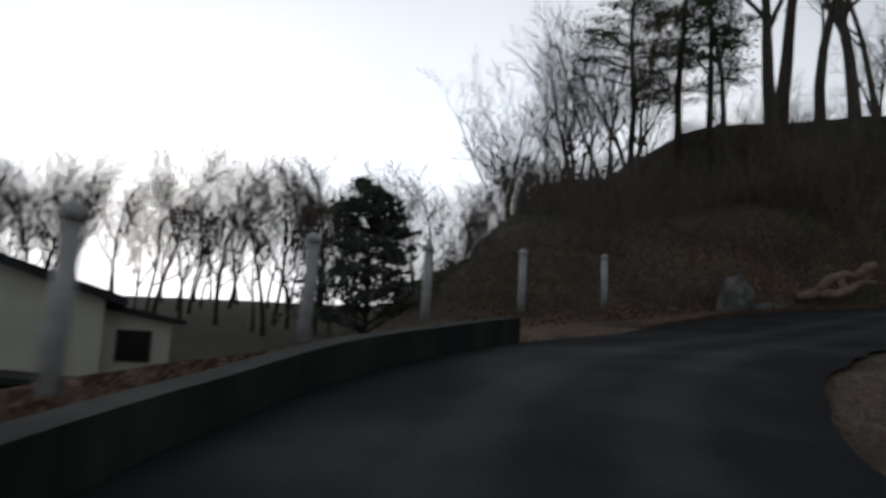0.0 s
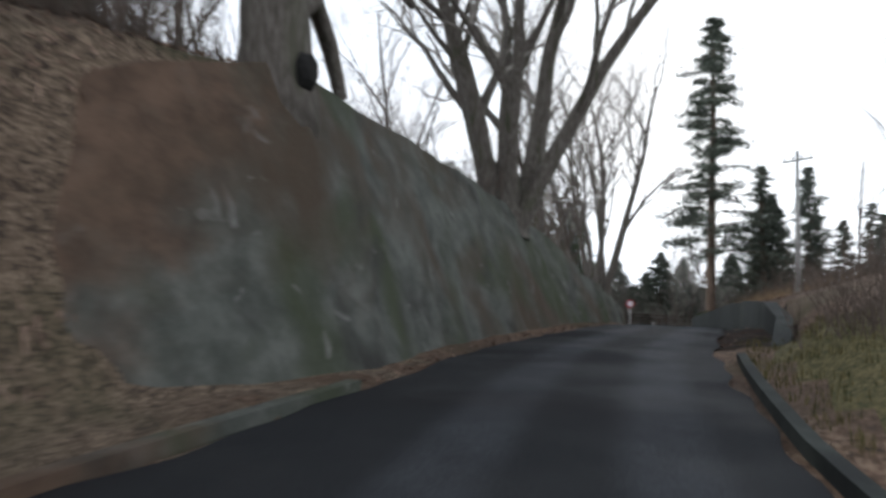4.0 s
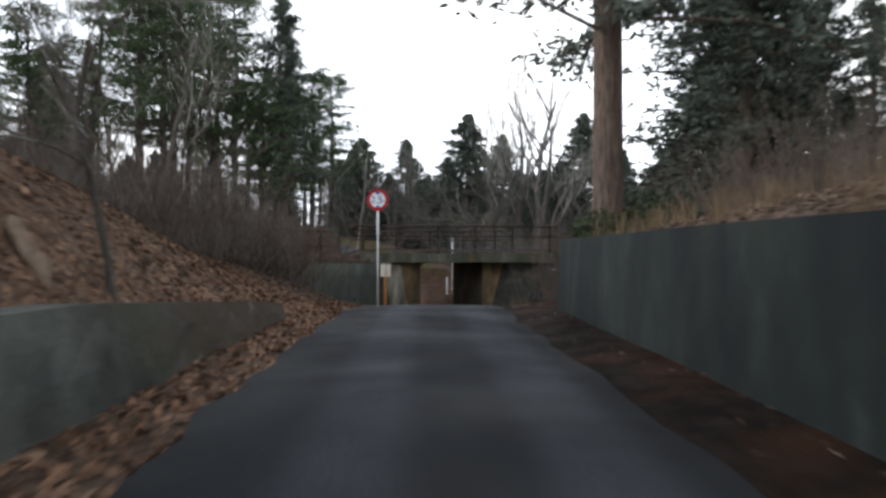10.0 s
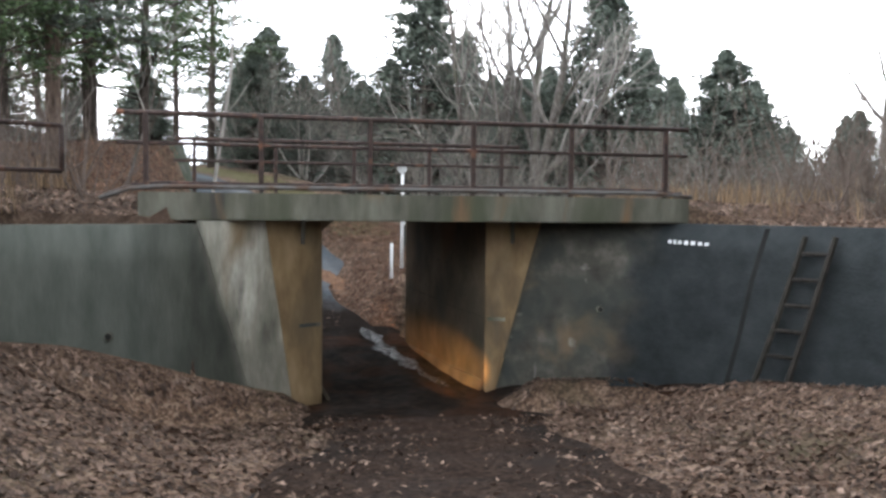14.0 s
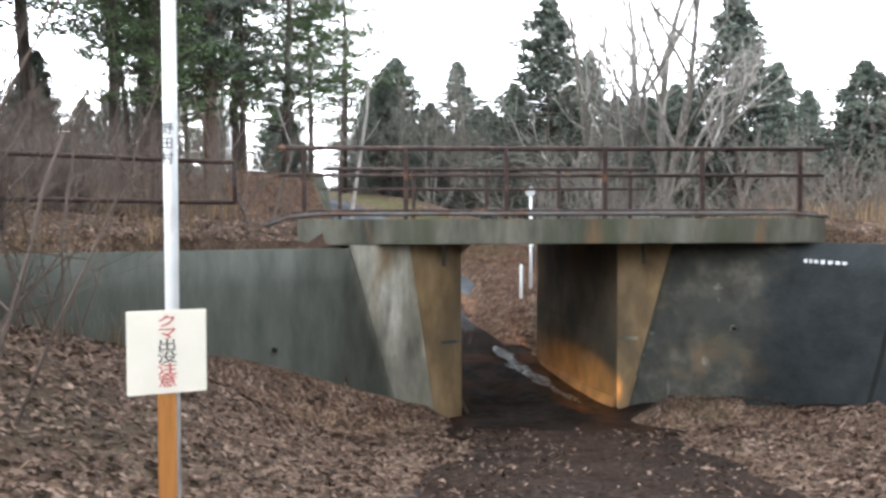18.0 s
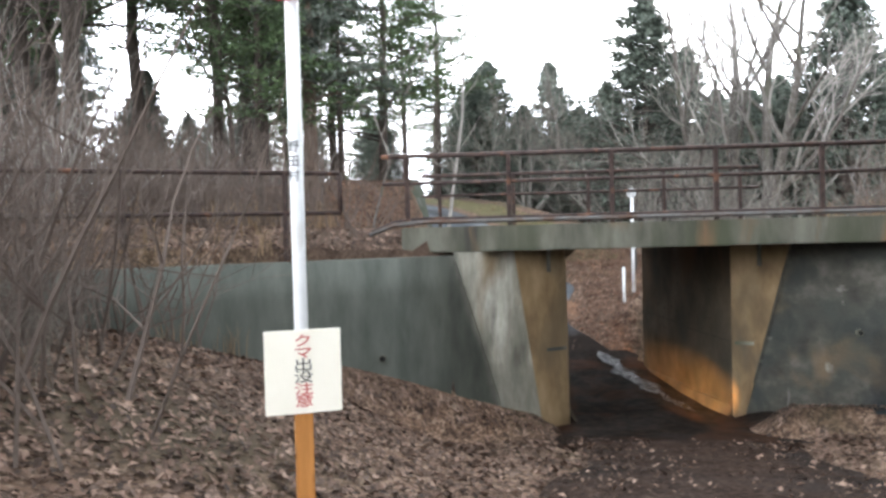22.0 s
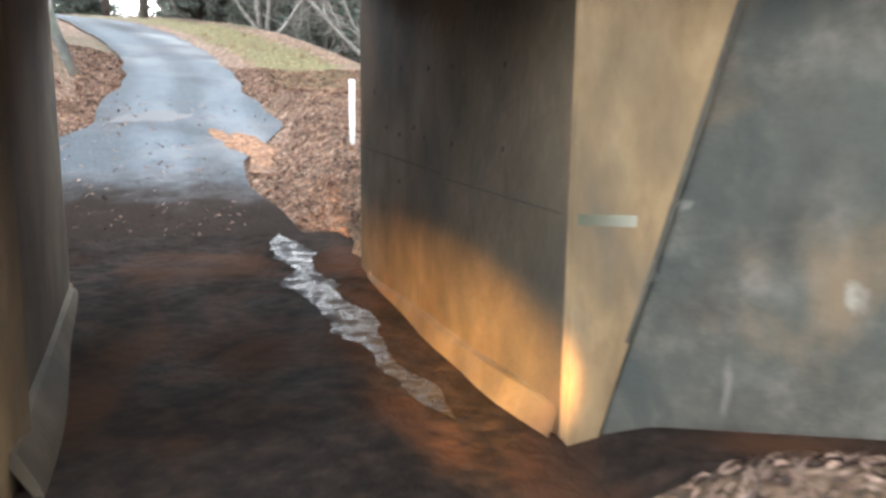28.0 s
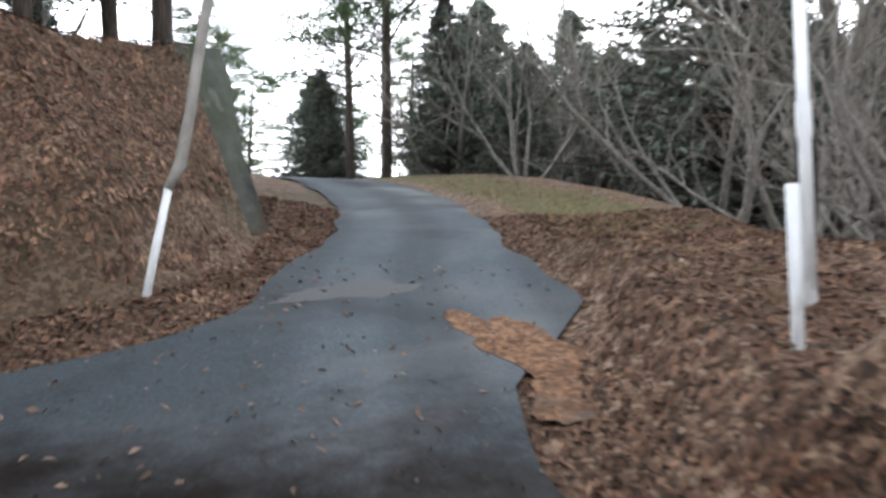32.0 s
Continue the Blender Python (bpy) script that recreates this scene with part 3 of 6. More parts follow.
# left and right land by x: foot of the bank, its run, its height, further slope, highest rise
LEFT = [(-40, 2.4, 4.0, -1.8, -0.05, -3.0), (1.2, 2.8, 4.0, -1.4, 0.0, -2.0), (3.6, 4.6, 5.0, 1.0, 0.10, 3.0), (8, 5.0, 3.6, 2.4, 0.2, 5.0), (12, 4.0, 2.6, 3.1, 0.25, 6.0),
        (14, 3.35, 2.1, 3.25, 0.25, 5.8), (16, 2.95, 2.0, 3.4, 0.24, 5.4), (18.5, 2.5, 1.5, 3.5, 0.24, 5.4), (24, 2.5, 1.3, 3.3, 0.18, 4.6), (31, 2.5, 1.4, 2.75, 0.12, 3.6), (34, 2.3, 2.0, 2.4, 0.14, 3.6), (38, 1.7, 3.0, 2.3, 0.18, 3.8), (44, 1.6, 3.2, 2.4, 0.25, 4.2),
        (50, 1.9, 3.2, 2.6, 0.28, 4.8), (58, 2.2, 3.6, 2.8, 0.26, 5.0), (64, 2.1, 4.6, 2.3, 0.15, 3.8), (68, 2.0, 5.0, 1.5, 0.12, 3.0), (72, 1.9, 4.5, 1.2, 0.08, 2.4), (77, 1.9, 4.0, 1.2, 0.08, 2.4), (84, 4.6, 2.6, 2.6, 0.1, 3.6),
        (86.5, 4.6, 2.2, 3.0, 0.1, 3.6), (88.6, 3.7, 2.0, 3.0, 0.08, 3.4), (90, 2.3, 1.5, 2.7, 0.05, 3.0), (92, 1.9, 0.9, 2.3, 0.05, 2.6), (96, 1.9, 1.2, 1.6, 0.05, 2.0), (120, 2.2, 3, 1.0, 0.1, 2.0)]
RIGHT = [(-40, 2.6, 3.0, 0.9, 0.1, 2.5), (4, 2.6, 3.0, 0.8, 0.08, 2.0), (12, 2.3, 1.2, 0.25, 0.03, 0.6), (22, 2.4, 0.6, 0.4, 0.12, 1.6), (27, 3.0, 0.5, 0.42, 0.36, 3.2), (31.5, 2.8, 0.5, 0.66, 0.36, 3.6), (35.3, 2.65, 0.5, 0.84, 0.34, 3.6), (41, 2.6, 0.5, 1.19, 0.30, 3.6), (46.7, 2.55, 0.5, 1.38, 0.26, 3.6), (49, 2.55, 0.5, 1.48, 0.24, 3.6), (54, 2.55, 0.5, 1.29, 0.24, 3.6),
         (66, 2.8, 0.5, 1.28, 0.22, 3.2), (67.5, 2.5, 2.2, 1.5, 0.2, 3.0), (73, 2.6, 3.5, 1.5, 0.14, 2.6), (78, 3.0, 3.5, 1.2, 0.1, 2.6), (86, 2.4, 2.0, 0.12, -0.40, -3.4), (92, 2.1, 1.6, 0.12, -0.42, -3.4), (98, 2.2, 2.0, 0.2, -0.30, -3.0), (120, 2.2, 3, 0.4, -0.1, -3.0)]

# ---- the bridge's own axes: s along it to the south-east, n through it ----
BO, BU, BN = Vector((79.57, 28.64, 0)), Vector((0.3253, -0.9456, 0)), Vector((0.9456, 0.3253, 0))
BRIDGE = Matrix(((BU.x, BN.x, 0, BO.x), (BU.y, BN.y, 0, BO.y), (0, 0, 1, 0), (0, 0, 0, 1)))
FRONT_L = [(-7.5, -4.0), (-1.7, -0.75), (0.82, 0.75)]       # wing wall, s and n
FRONT_R = [(3.25, 0.98), (4.82, 0.44), (5.76, 0.07), (6.15, -0.31), (9.6, -5.2)]
BACK_L = [(0.33, 3.87), (-1.6, 4.3), (-9, 4.3)]
BACK_R = [(2.62, 4.47), (3.6, 5.0)]


FAR_BANK = [(79, 37.5), (85.5, 35.2), (87.8, 34.1), (88.7, 33.6), (90.3, 33.9), (91.5, 34.62), (91.9, 36.2), (92.7, 39.1), (93.9, 43), (95.7, 47)]


def bridge_sn(x, y):
    dx, dy = x - BO.x, y - BO.y
    return dx * BU.x + dy * BU.y, dx * BN.x + dy * BN.y


def smooth(a, b, v):
    t = np.clip((v - a) / (b - a), 0, 1)
    return t * t * (3 - 2 * t)


def ground_z(x, y):
    shape = np.shape(x)
    x, y = np.ravel(np.asarray(x, float)), np.ravel(np.asarray(y, float))
    best, lat, along = near_road(x, y)
    slope = np.gradient(LINE[:, 2], LONG)
    zr = LINE[best, 2] + slope[best] * along
    cx = LINE[best, 0]
    wl_, wr_ = lerp_table(WIDTH, cx)
    z = zr.copy()
    for table, side, w in ((LEFT, 1, wl_), (RIGHT, -1, wr_)):
        foot, run, high, far, top = lerp_table(table, cx)
        d = lat * side
        rise = high * smooth(0, 1, (d - foot) / run) + np.where(d > foot + run, far * (d - foot - run), 0)
        rise = np.where(far >= 0, np.minimum(rise, np.maximum(top, high)), np.maximum(rise, top))
        verge = 0.06 * smooth(0, 0.7, d - w)
        rough = (0.03 + 0.12 * smooth(2, 6, d - foot)) * wobble(x, y, 1.3) + 0.35 * wobble(x, y, 7, 3) * smooth(3, 12, d - foot)
        rough = rough + 0.10 * wobble(x, y, 0.55, 6) * (cx < 17) * smooth(0.6, 1.6, d - foot)
        z = np.where(d > 0, zr + rise + verge + rough * smooth(0.2, 1.5, d - w), z)
    # the wooded hill on the outside of the first bend
    hill = 9.2 * smooth(0, 1, (lat - 4.0) / 14) * smooth(-1.5, 12.5, x) * (cx < 40) * smooth(40, 26, cx) + 0.5 * wobble(x, y, 5, 4) * smooth(8, 14, lat)
    z = np.where((lat > 4.5) & (cx < 40), np.maximum(z, zr + hill), z)
    low = smooth(2.0, 9.0, 1.5 - x + 0.25 * (y - 14)) * smooth(3, 9, lat)
    z = np.where((lat > 2.5) & (cx < 14), z * (1 - low) + np.minimum(z, -0.9 + 0.09 * np.clip(y - 20, 0, 60)) * low, z)
    # leaf bank and embankment at the bridge
    s, n = bridge_sn(x, y)
    nw = np.interp(s, [p[0] for p in FRONT_L + FRONT_R], [p[1] for p in FRONT_L + FRONT_R])
    nb = np.interp(s, [-9, -1.6, 0.33, 2.62, 3.6, 12], [4.3, 4.3, 3.87, 4.47, 5.0, 5.5])
    sl, sr = 0.82 - 0.157 * (n - 0.75), 3.25 - 0.18 * (n - 0.98)
    inside = (s > sl - 0.22) & (s < sr + 0.22)
    deck = 7.02 + 0.04 * wobble(x, y, 1.0) - 0.30 * smooth(0.9, -0.4, n) * (s > 3.3) + 0.02 * np.clip(-s - 2, 0, 40) + 0.03 * np.clip(s - 7, 0, 40)
    deck = np.where(s < -1, 6.72 + 0.35 * smooth(0, 2.0, n - nw) + 0.05 * np.clip(-s - 2, 0, 30), deck)
    gap = np.where(s > 5.7, 0.95, 0.38)
    over = (n > nw + gap) & (n < nb) & ~inside
    hold = smooth(18, 9, np.abs(s - 2))
    fall = np.where(s > 3, deck - (n - nb) * 0.75, deck - (n - nb) * 4.0)
    band = (np.abs(s) < 60)
    z = np.where(over & band, z * (1 - hold) + deck * hold, z)
    z = np.where((n >= nb) & ~inside & band & (s > 2.6) & (s < 40), np.maximum(z, fall), z)
    z = np.where((n >= nb) & (s < 0.33) & (s > -9), np.maximum(np.where(s > -3.5, np.minimum(z, zr + 0.25 + 0.02 * np.abs(lat)), z), fall), z)
    # in front of the wing walls the leaf banks run down to the wall's foot
    front = (n <= nw + gap) & (n > nw - 5) & (s > -7.5) & (s < 9.5)
    bank_l = 4.58 + 0.30 * np.clip(0.6 - s, 0, 9) + 0.16 * np.clip(nw - n, 0, 6)
    bank_r = 4.34 + 0.055 * np.clip(s - 3.0, 0, 9) + 0.20 * np.clip(nw - n, 0, 6)
    w_ = smooth(-5, -2.2, n - nw)
    z = np.where(front & (s < 1.2), z * (1 - w_) + np.minimum(z, bank_l) * w_, z)
    z = np.where(front & (s > 2.8), z * (1 - w_) + np.minimum(z, bank_r) * w_, z)
    foot = np.interp(s, [-7.5, -2.13, -1.36, -0.78, 0.06, 0.8, 1.2, 2.9, 3.1, 5.3, 6.1, 6.6, 9.5], [6.3, 5.37, 5.07, 4.81, 4.49, 4.35, 4.3, 4.3, 4.31, 4.32, 4.5, 4.47, 4.6])
    hug = smooth(-1.1, -0.35, n - nw) * (n <= nw + gap) * ((s < 1.0) | (s > 2.9)) * (s > -7.5) * (s < 9.5)
    z = z * (1 - hug) + foot * hug
    # the steep leaf bank beyond the underpass
    back = np.full(len(x), 1e9)
    for (ax, ay), (bx, by), steep in zip(FAR_BANK[:-1], FAR_BANK[1:], (1, 1, 1, 1, 1, 5, 5, 5, 5)):
        t = np.clip(((x - ax) * (bx - ax) + (y - ay) * (by - ay)) / ((bx - ax) ** 2 + (by - ay) ** 2), 0, 1)
        back = np.minimum(back, steep * np.hypot(x - ax - t * (bx - ax), y - ay - t * (by - ay)))
    px, py = [p[0] for p in FAR_BANK], [p[1] for p in FAR_BANK]
    behind = (y > np.interp(x, px, py)) & (x > 79) & (x < 96) & (y < 60)
    crest = np.interp(x, [86, 89.5, 91.5], [8.3, 8.55, 8.68]) + 0.10 * wobble(x, y, 3, 2)
    deep = np.interp(x, [84, 88, 90, 91.4], [2.6, 2.5, 2.2, 0.85])
    bz = np.minimum(z, zr + 0.3) + (crest - np.minimum(z, zr + 0.3)) * (1 - (1 - np.clip(back / deep, 0, 1)) ** 1.08)
    z = np.where(behind & (n > 5.2), np.where(n < 6.5, z + (bz - z) * (n - 5.2) / 1.3, bz), z)
    # the leaf heap round the white posts
    heap = 0.38 * smooth(-1.0, -1.75, lat) * smooth(86.3, 87.5, x) * smooth(93, 90.5, x) * smooth(25.5, 27.3, y)
    z = z + heap * (n > 5)
    flat = (~behind) & (n > 4.4) & (lat > 0) & (cx > 83) & (x < 100)
    z = np.where(flat, np.minimum(z, zr + 0.06 + 0.03 * np.abs(lat)), z)
    road = smooth(0.55, -0.05, np.where(lat > 0, lat - wl_, -lat - wr_))
    z = z * (1 - road) + (zr - 0.03) * road
    # far land
    far = smooth(45, 140, np.abs(lat))
    z = z * (1 - far) + (2.0 + 3.0 * wobble(x, y, 60, 1)) * far
    return z.reshape(shape)


def gz(x, y):
    return float(ground_z(np.array([x]), np.array([y]))[0])


def axis_steps(lo, hi, fine, reach):
    mid = list(np.arange(lo, hi, fine))
    d, a, b = fine, [], []
    p = lo
    while p > -reach:
        d *= 1.22
        p -= d
        a.append(p)
    d, p = fine, mid[-1]
    while p < reach:
        d *= 1.22
        p += d
        b.append(p)
    return np.array(a[::-1] + mid + b)


def build_ground():
    xs, ys = axis_steps(-8, 108, 0.3, 2600), axis_steps(-4, 48, 0.3, 2600)
    gx, gy = np.meshgrid(xs, ys)
    z = ground_z(gx, gy)
    nx, ny = len(xs), len(ys)
    idx = np.arange(nx * ny).reshape(ny, nx)
    faces = np.stack([idx[:-1, :-1], idx[:-1, 1:], idx[1:, 1:], idx[1:, :-1]], -1).reshape(-1, 4)
    me = bpy.data.meshes.new("ground")
    me.from_pydata(np.stack([gx.ravel(), gy.ravel(), z.ravel()], 1).tolist(), [], faces.tolist())
    me.materials.append(M_LITTER)
    me.materials.append(M_GRASS)
    me.materials.append(M_EARTH)
    me.materials.append(M_SCRUB)
    me.materials.append(M_MUD)
    me.materials.append(M_HILL)
    me.polygons.foreach_set("use_smooth", [True] * len(me.polygons))
    # grass strips: beyond the right kerb, along the upper bank edge and beside the far road
    cxy = np.array([[gx.ravel()[f].mean(), gy.ravel()[f].mean()] for f in faces])
    best, lat, _ = near_road(cxy[:, 0], cxy[:, 1])
    cx = LINE[best, 0]
    grass = ((cx > 9) & (cx < 26) & (lat < -2.4) & (lat > -9)) | ((cx > 92) & (lat < -1.7) & (lat > -3.4)) | ((cx > 40) & (cx < 68) & (lat < -4.5) & (lat > -7) & (wobble(cxy[:, 0], cxy[:, 1], 2.0) > 0.0))
    kind = grass.astype(int)
    ragged = wobble(cxy[:, 0], cxy[:, 1], 0.9)
    kind[(cx > 2) & (cx < 11.5) & (lat > 2.4) & (lat < 4.9 + 0.5 * ragged)] = 2
    kind[(cx < 22) & (lat > np.where(cx > 10.5, 2.2, 5.4) + 0.8 * ragged)] = 3
    kind[(cx < 30) & (lat > np.where(cx > 12, 6.0, 10.5) + 1.5 * ragged)] = 5
    kind[(cx > 30) & (cx < 44) & (lat > 6)] = 3
    kind[(cx < 10) & (lat < -1.8)] = 3
    kind[(cx > 24) & (cx < 68) & (lat < -1.2) & (lat > -3.0)] = 4
    s_, n_ = bridge_sn(cxy[:, 0], cxy[:, 1])
    nw_ = np.interp(s_, [p[0] for p in FRONT_R], [p[1] for p in FRONT_R])
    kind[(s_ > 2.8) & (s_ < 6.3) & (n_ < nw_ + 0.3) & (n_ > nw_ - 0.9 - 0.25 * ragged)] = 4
    me.polygons.foreach_set("material_index", kind.tolist())
    me.update()
    return tagged(new("ground", me), "brown leaf-covered ground with mossy and grassy patches", "ground", kind="structure")


build_ground()


def ribbon(name, i0, i1, left, right, lift, mat, label, category, ragged=0.0, kind="structure", steps=8, crown=0.03):
    """A strip along the centre line between two x positions, from lateral left to right (functions of x)."""
    rows = [i for i in range(0, len(LINE), 2) if i0 <= LINE[i, 0] <= i1]
    g, across = Geo(), []
    for i in rows:
        a, b = left(LINE[i, 0]), right(LINE[i, 0])
        a += ragged * float(wobble(np.array(LONG[i]), np.array(0.3), 0.9)) * 0.35
        b -= ragged * float(wobble(np.array(LONG[i]), np.array(5.3), 1.0, 2)) * 0.35
        for k in range(steps + 1):
            d = b + (a - b) * k / steps
            p = LINE[i, :2] + NORMAL[i] * d
            g.v.append((p[0], p[1], LINE[i, 2] + lift + crown * (1 - (2 * k / steps - 1) ** 2)))
            across.append((d, LONG[i]))
    w = steps + 1
    for r in range(len(rows) - 1):
        for k in range(steps):
            g.f.append((r * w + k, r * w + k + 1, (r + 1) * w + k + 1, (r + 1) * w + k))
    ob = thing(name, g, mat, label, category, True, kind=kind)
    layer = ob.data.uv_layers.new(name="along")
    for lp in ob.data.loops:
        layer.data[lp.index].uv = across[lp.vertex_index]
    return ob


def width_left(x):
    return float(lerp_table(WIDTH, np.array([x]))[0][0])


def width_right(x):
    return float(lerp_table(WIDTH, np.array([x]))[1][0])


ribbon("road", -3.5, 75.0, lambda x: width_left(x), lambda x: -width_right(x), 0.02, M_ASPHALT, "narrow dark asphalt lane with leaves along its edges", "road", ragged=0.35, steps=10)
near_start = float(LONG[np.argmin(np.abs(LINE[:, 0] - 85.4))])
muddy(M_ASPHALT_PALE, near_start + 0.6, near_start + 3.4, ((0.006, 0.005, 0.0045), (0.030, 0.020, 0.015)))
ribbon("road_dirt", 73.9, 79.6, lambda x: width_left(x) + 0.0, lambda x: -width_right(x) - 0.0, 0.022, M_DIRT, "brown dirt lane strewn with leaves before the bridge", "dirt road", ragged=0.8, steps=10)
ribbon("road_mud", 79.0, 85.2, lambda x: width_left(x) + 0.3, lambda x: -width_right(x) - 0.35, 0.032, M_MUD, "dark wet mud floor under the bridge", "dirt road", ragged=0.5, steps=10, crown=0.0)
ribbon("road", 85.0, 103.4, lambda x: width_left(x), lambda x: -width_right(x), 0.018, M_ASPHALT_PALE, "pale grey asphalt lane climbing in a left bend", "road", ragged=0.35, steps=12, crown=0.0)

# ---- retaining walls ----
def wall_along(name, x0, x1, base_lat, top_lat, high, thick, mat, label, sink=0.5, step=3, bumps=0.0, kind="structure"):
    """A wall beside the road between two x positions; base_lat, top_lat and high are functions of x. The far side is plain."""
    rows = [i for i in range(0, len(LINE), step) if x0 <= LINE[i, 0] <= x1]
    g = Geo()
    lv = 6
    for i in rows:
        x = LINE[i, 0]
        sgn = 1 if base_lat(x) > 0 else -1
        ring = []
        for k in range(lv + 1):
            t = k / lv
            d = base_lat(x) + (top_lat(x) - base_lat(x)) * t
            wob = bumps * float(wobble(np.array(LONG[i]), np.array(t * 2.4), 0.8))
            ring.append((d + wob * sgn, -sink + (high(x) + sink) * t))
        ring.append((ring[-1][0] + sgn * thick, high(x)))
        ring.append((ring[-1][0], -sink))
        for d, h in ring:
            p = LINE[i, :2] + NORMAL[i] * d
            g.v.append((p[0], p[1], LINE[i, 2] + h))
    w = lv + 3
    for r in range(len(rows) - 1):
        for k in range(w - 1):
            g.f.append((r * w + k, r * w + k + 1, (r + 1) * w + k + 1, (r + 1) * w + k))
    g.f.append(tuple(range(w)))
    g.f.append(tuple(range((len(rows) - 1) * w, len(rows) * w))[::-1])
    return thing(name, g, mat, label, "wall", kind=kind)


def tab(rows):
    return lambda x: float(np.interp(x, [r[0] for r in rows], [r[1] for r in rows]))


wall_along("wall_left", 11.2, 42.5, tab([(11, 4.25), (13, 3.85), (15.6, 2.9), (18.5, 1.95), (24, 1.95), (43, 1.95)]), tab([(11, 4.4), (13, 4.75), (15.6, 4.5), (18.5, 3.5), (24, 3.4), (31, 3.4), (34, 3.0), (37, 2.5), (43, 2.4)]),
           tab([(11.2, 0.1), (12.4, 0.7), (13.6, 1.3), (15.2, 2.2), (16.6, 3.1), (18.5, 3.6), (24, 3.4), (30, 2.9), (33, 2.3), (36, 1.55), (40, 1.22), (43, 1.1)]), 0.5, M_MOSSWALL, "tall leaning mossy grey-green concrete retaining wall", bumps=0.09)
wall_along("wall_left_low", 42.6, 63, tab([(42, 1.95), (50, 1.95), (63, 1.9)]), tab([(42, 2.4), (63, 2.15)]), tab([(42, 1.08), (46, 0.98), (56, 0.75), (63, 0.3)]), 0.35, M_MOSSWALL,
           "low mossy concrete wall below a leaf-covered bank", bumps=0.05)
wall_along("wall_right", 22.5, 65.1, tab([(22, -2.3), (27, -2.6), (36, -2.25), (46, -2.15), (66, -2.4)]), tab([(22, -2.32), (27, -2.64), (36, -2.32), (46, -2.22), (66, -2.47)]),
           tab([(22.5, -0.2), (25, 0.2), (27, 0.46), (31.5, 0.7), (35.3, 0.87), (41, 1.23), (46.7, 1.42), (49, 1.50), (54, 1.33), (60, 1.30), (66, 1.34)]), 0.3, M_WALL, "dark smooth concrete retaining wall with green algae stains")
wall_along("parapet", -3.5, 2.05, tab([(-3.6, 2.1), (-1.8, 2.1), (-0.9, 2.1), (0.4, 2.1), (2.1, 2.5)]), tab([(-3.6, 2.1), (-1.8, 2.1), (-0.9, 2.1), (0.4, 2.1), (2.1, 2.5)]), tab([(-4, 0.36), (3, 0.36)]), 0.26, M_WALL,
           "low dark concrete parapet along the road edge", sink=1.6)
wall_along("kerb", 10, 22.4, tab([(10, -1.95), (16, -1.75), (22.4, -1.9)]), tab([(10, -1.95), (16, -1.75), (22.4, -1.9)]), tab([(10, 0.10), (23.4, 0.10)]), 0.12, M_WALL, "grey concrete kerb between asphalt and grass")

wall_along("kerb", 5, 17.5, lambda x: width_left(x) + 0.07, lambda x: width_left(x) + 0.08, tab([(5, 0.07), (8, 0.11), (17.5, 0.10)]), 0.14, M_MOSSWALL, "low worn mossy kerb at the foot of the bank", sink=0.2)


# ---- bridge ----
def wall_from(name, line, z0, z1, thick, mat, label, batter=0.0, up=1):
    """A vertical wall along points in the bridge's axes; thickness to the side up."""
    g = Geo()
    for k, (s, n) in enumerate(line):
        a, b = line[max(k - 1, 0)], line[min(k + 1, len(line) - 1)]
        t = Vector((b[0] - a[0], b[1] - a[1])).normalized()
        side = Vector((-t.y, t.x)) * up
        base, top = (z0[k] if isinstance(z0, list) else z0), (z1[k] if isinstance(z1, list) else z1)
        for d, z in ((-batter, base), (0, top), (thick, top), (thick, base)):
            g.v.append(tuple(BRIDGE @ Vector((s + side.x * d, n + side.y * d, z))))
    for k in range(len(line) - 1):
        for j in range(4):
            g.f.append((k * 4 + j, k * 4 + (j + 1) % 4, k * 4 + 4 + (j + 1) % 4, k * 4 + 4 + j))
    g.f.append((0, 3, 2, 1))
    e = (len(line) - 1) * 4
    g.f.append((e, e + 1, e + 2, e + 3))
    return part(name, g, mat), g


bridge = empty("bridge", (0, 0, 0), "small grey concrete bridge with rusty railings over a narrow underpass", "bridge")


def bridge_part(name, g, mat, label="", smooth=False):
    return part(name, g, mat, bridge, label, smooth)


DECK_Z0, DECK_Z1, S0, S1, N0, N1 = 6.745, 7.10, -1.5, 6.0, -0.02, 4.35
g = Geo()
g.box((S0, N0, DECK_Z0), (S1, N0 + 0.35, DECK_Z1), BRIDGE, 0.015)
bridge_part("fascia", g, M_FASCIA, "stained concrete edge beam")
g = Geo()
g.box((S0, N0 + 0.353, DECK_Z0 + 0.02), (S1, N1 - 0.353, DECK_Z1 - 0.06), BRIDGE)
bridge_part("deck_slab", g, M_WALL)
g = Geo()
g.box((S0, N1 - 0.35, DECK_Z0), (S1, N1, DECK_Z1), BRIDGE, 0.015)
bridge_part("fascia", g, M_FASCIA, "stained concrete edge beam")
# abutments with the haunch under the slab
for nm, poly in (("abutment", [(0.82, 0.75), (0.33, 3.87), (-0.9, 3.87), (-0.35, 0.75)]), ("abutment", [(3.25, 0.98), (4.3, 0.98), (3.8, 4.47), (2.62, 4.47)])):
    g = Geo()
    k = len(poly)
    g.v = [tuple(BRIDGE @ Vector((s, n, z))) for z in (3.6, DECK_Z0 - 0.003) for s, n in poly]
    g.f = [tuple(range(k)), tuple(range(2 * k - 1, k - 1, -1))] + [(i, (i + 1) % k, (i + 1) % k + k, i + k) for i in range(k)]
    bridge_part(nm, g, M_PIER, "ochre-stained concrete abutment darkened for its shade")


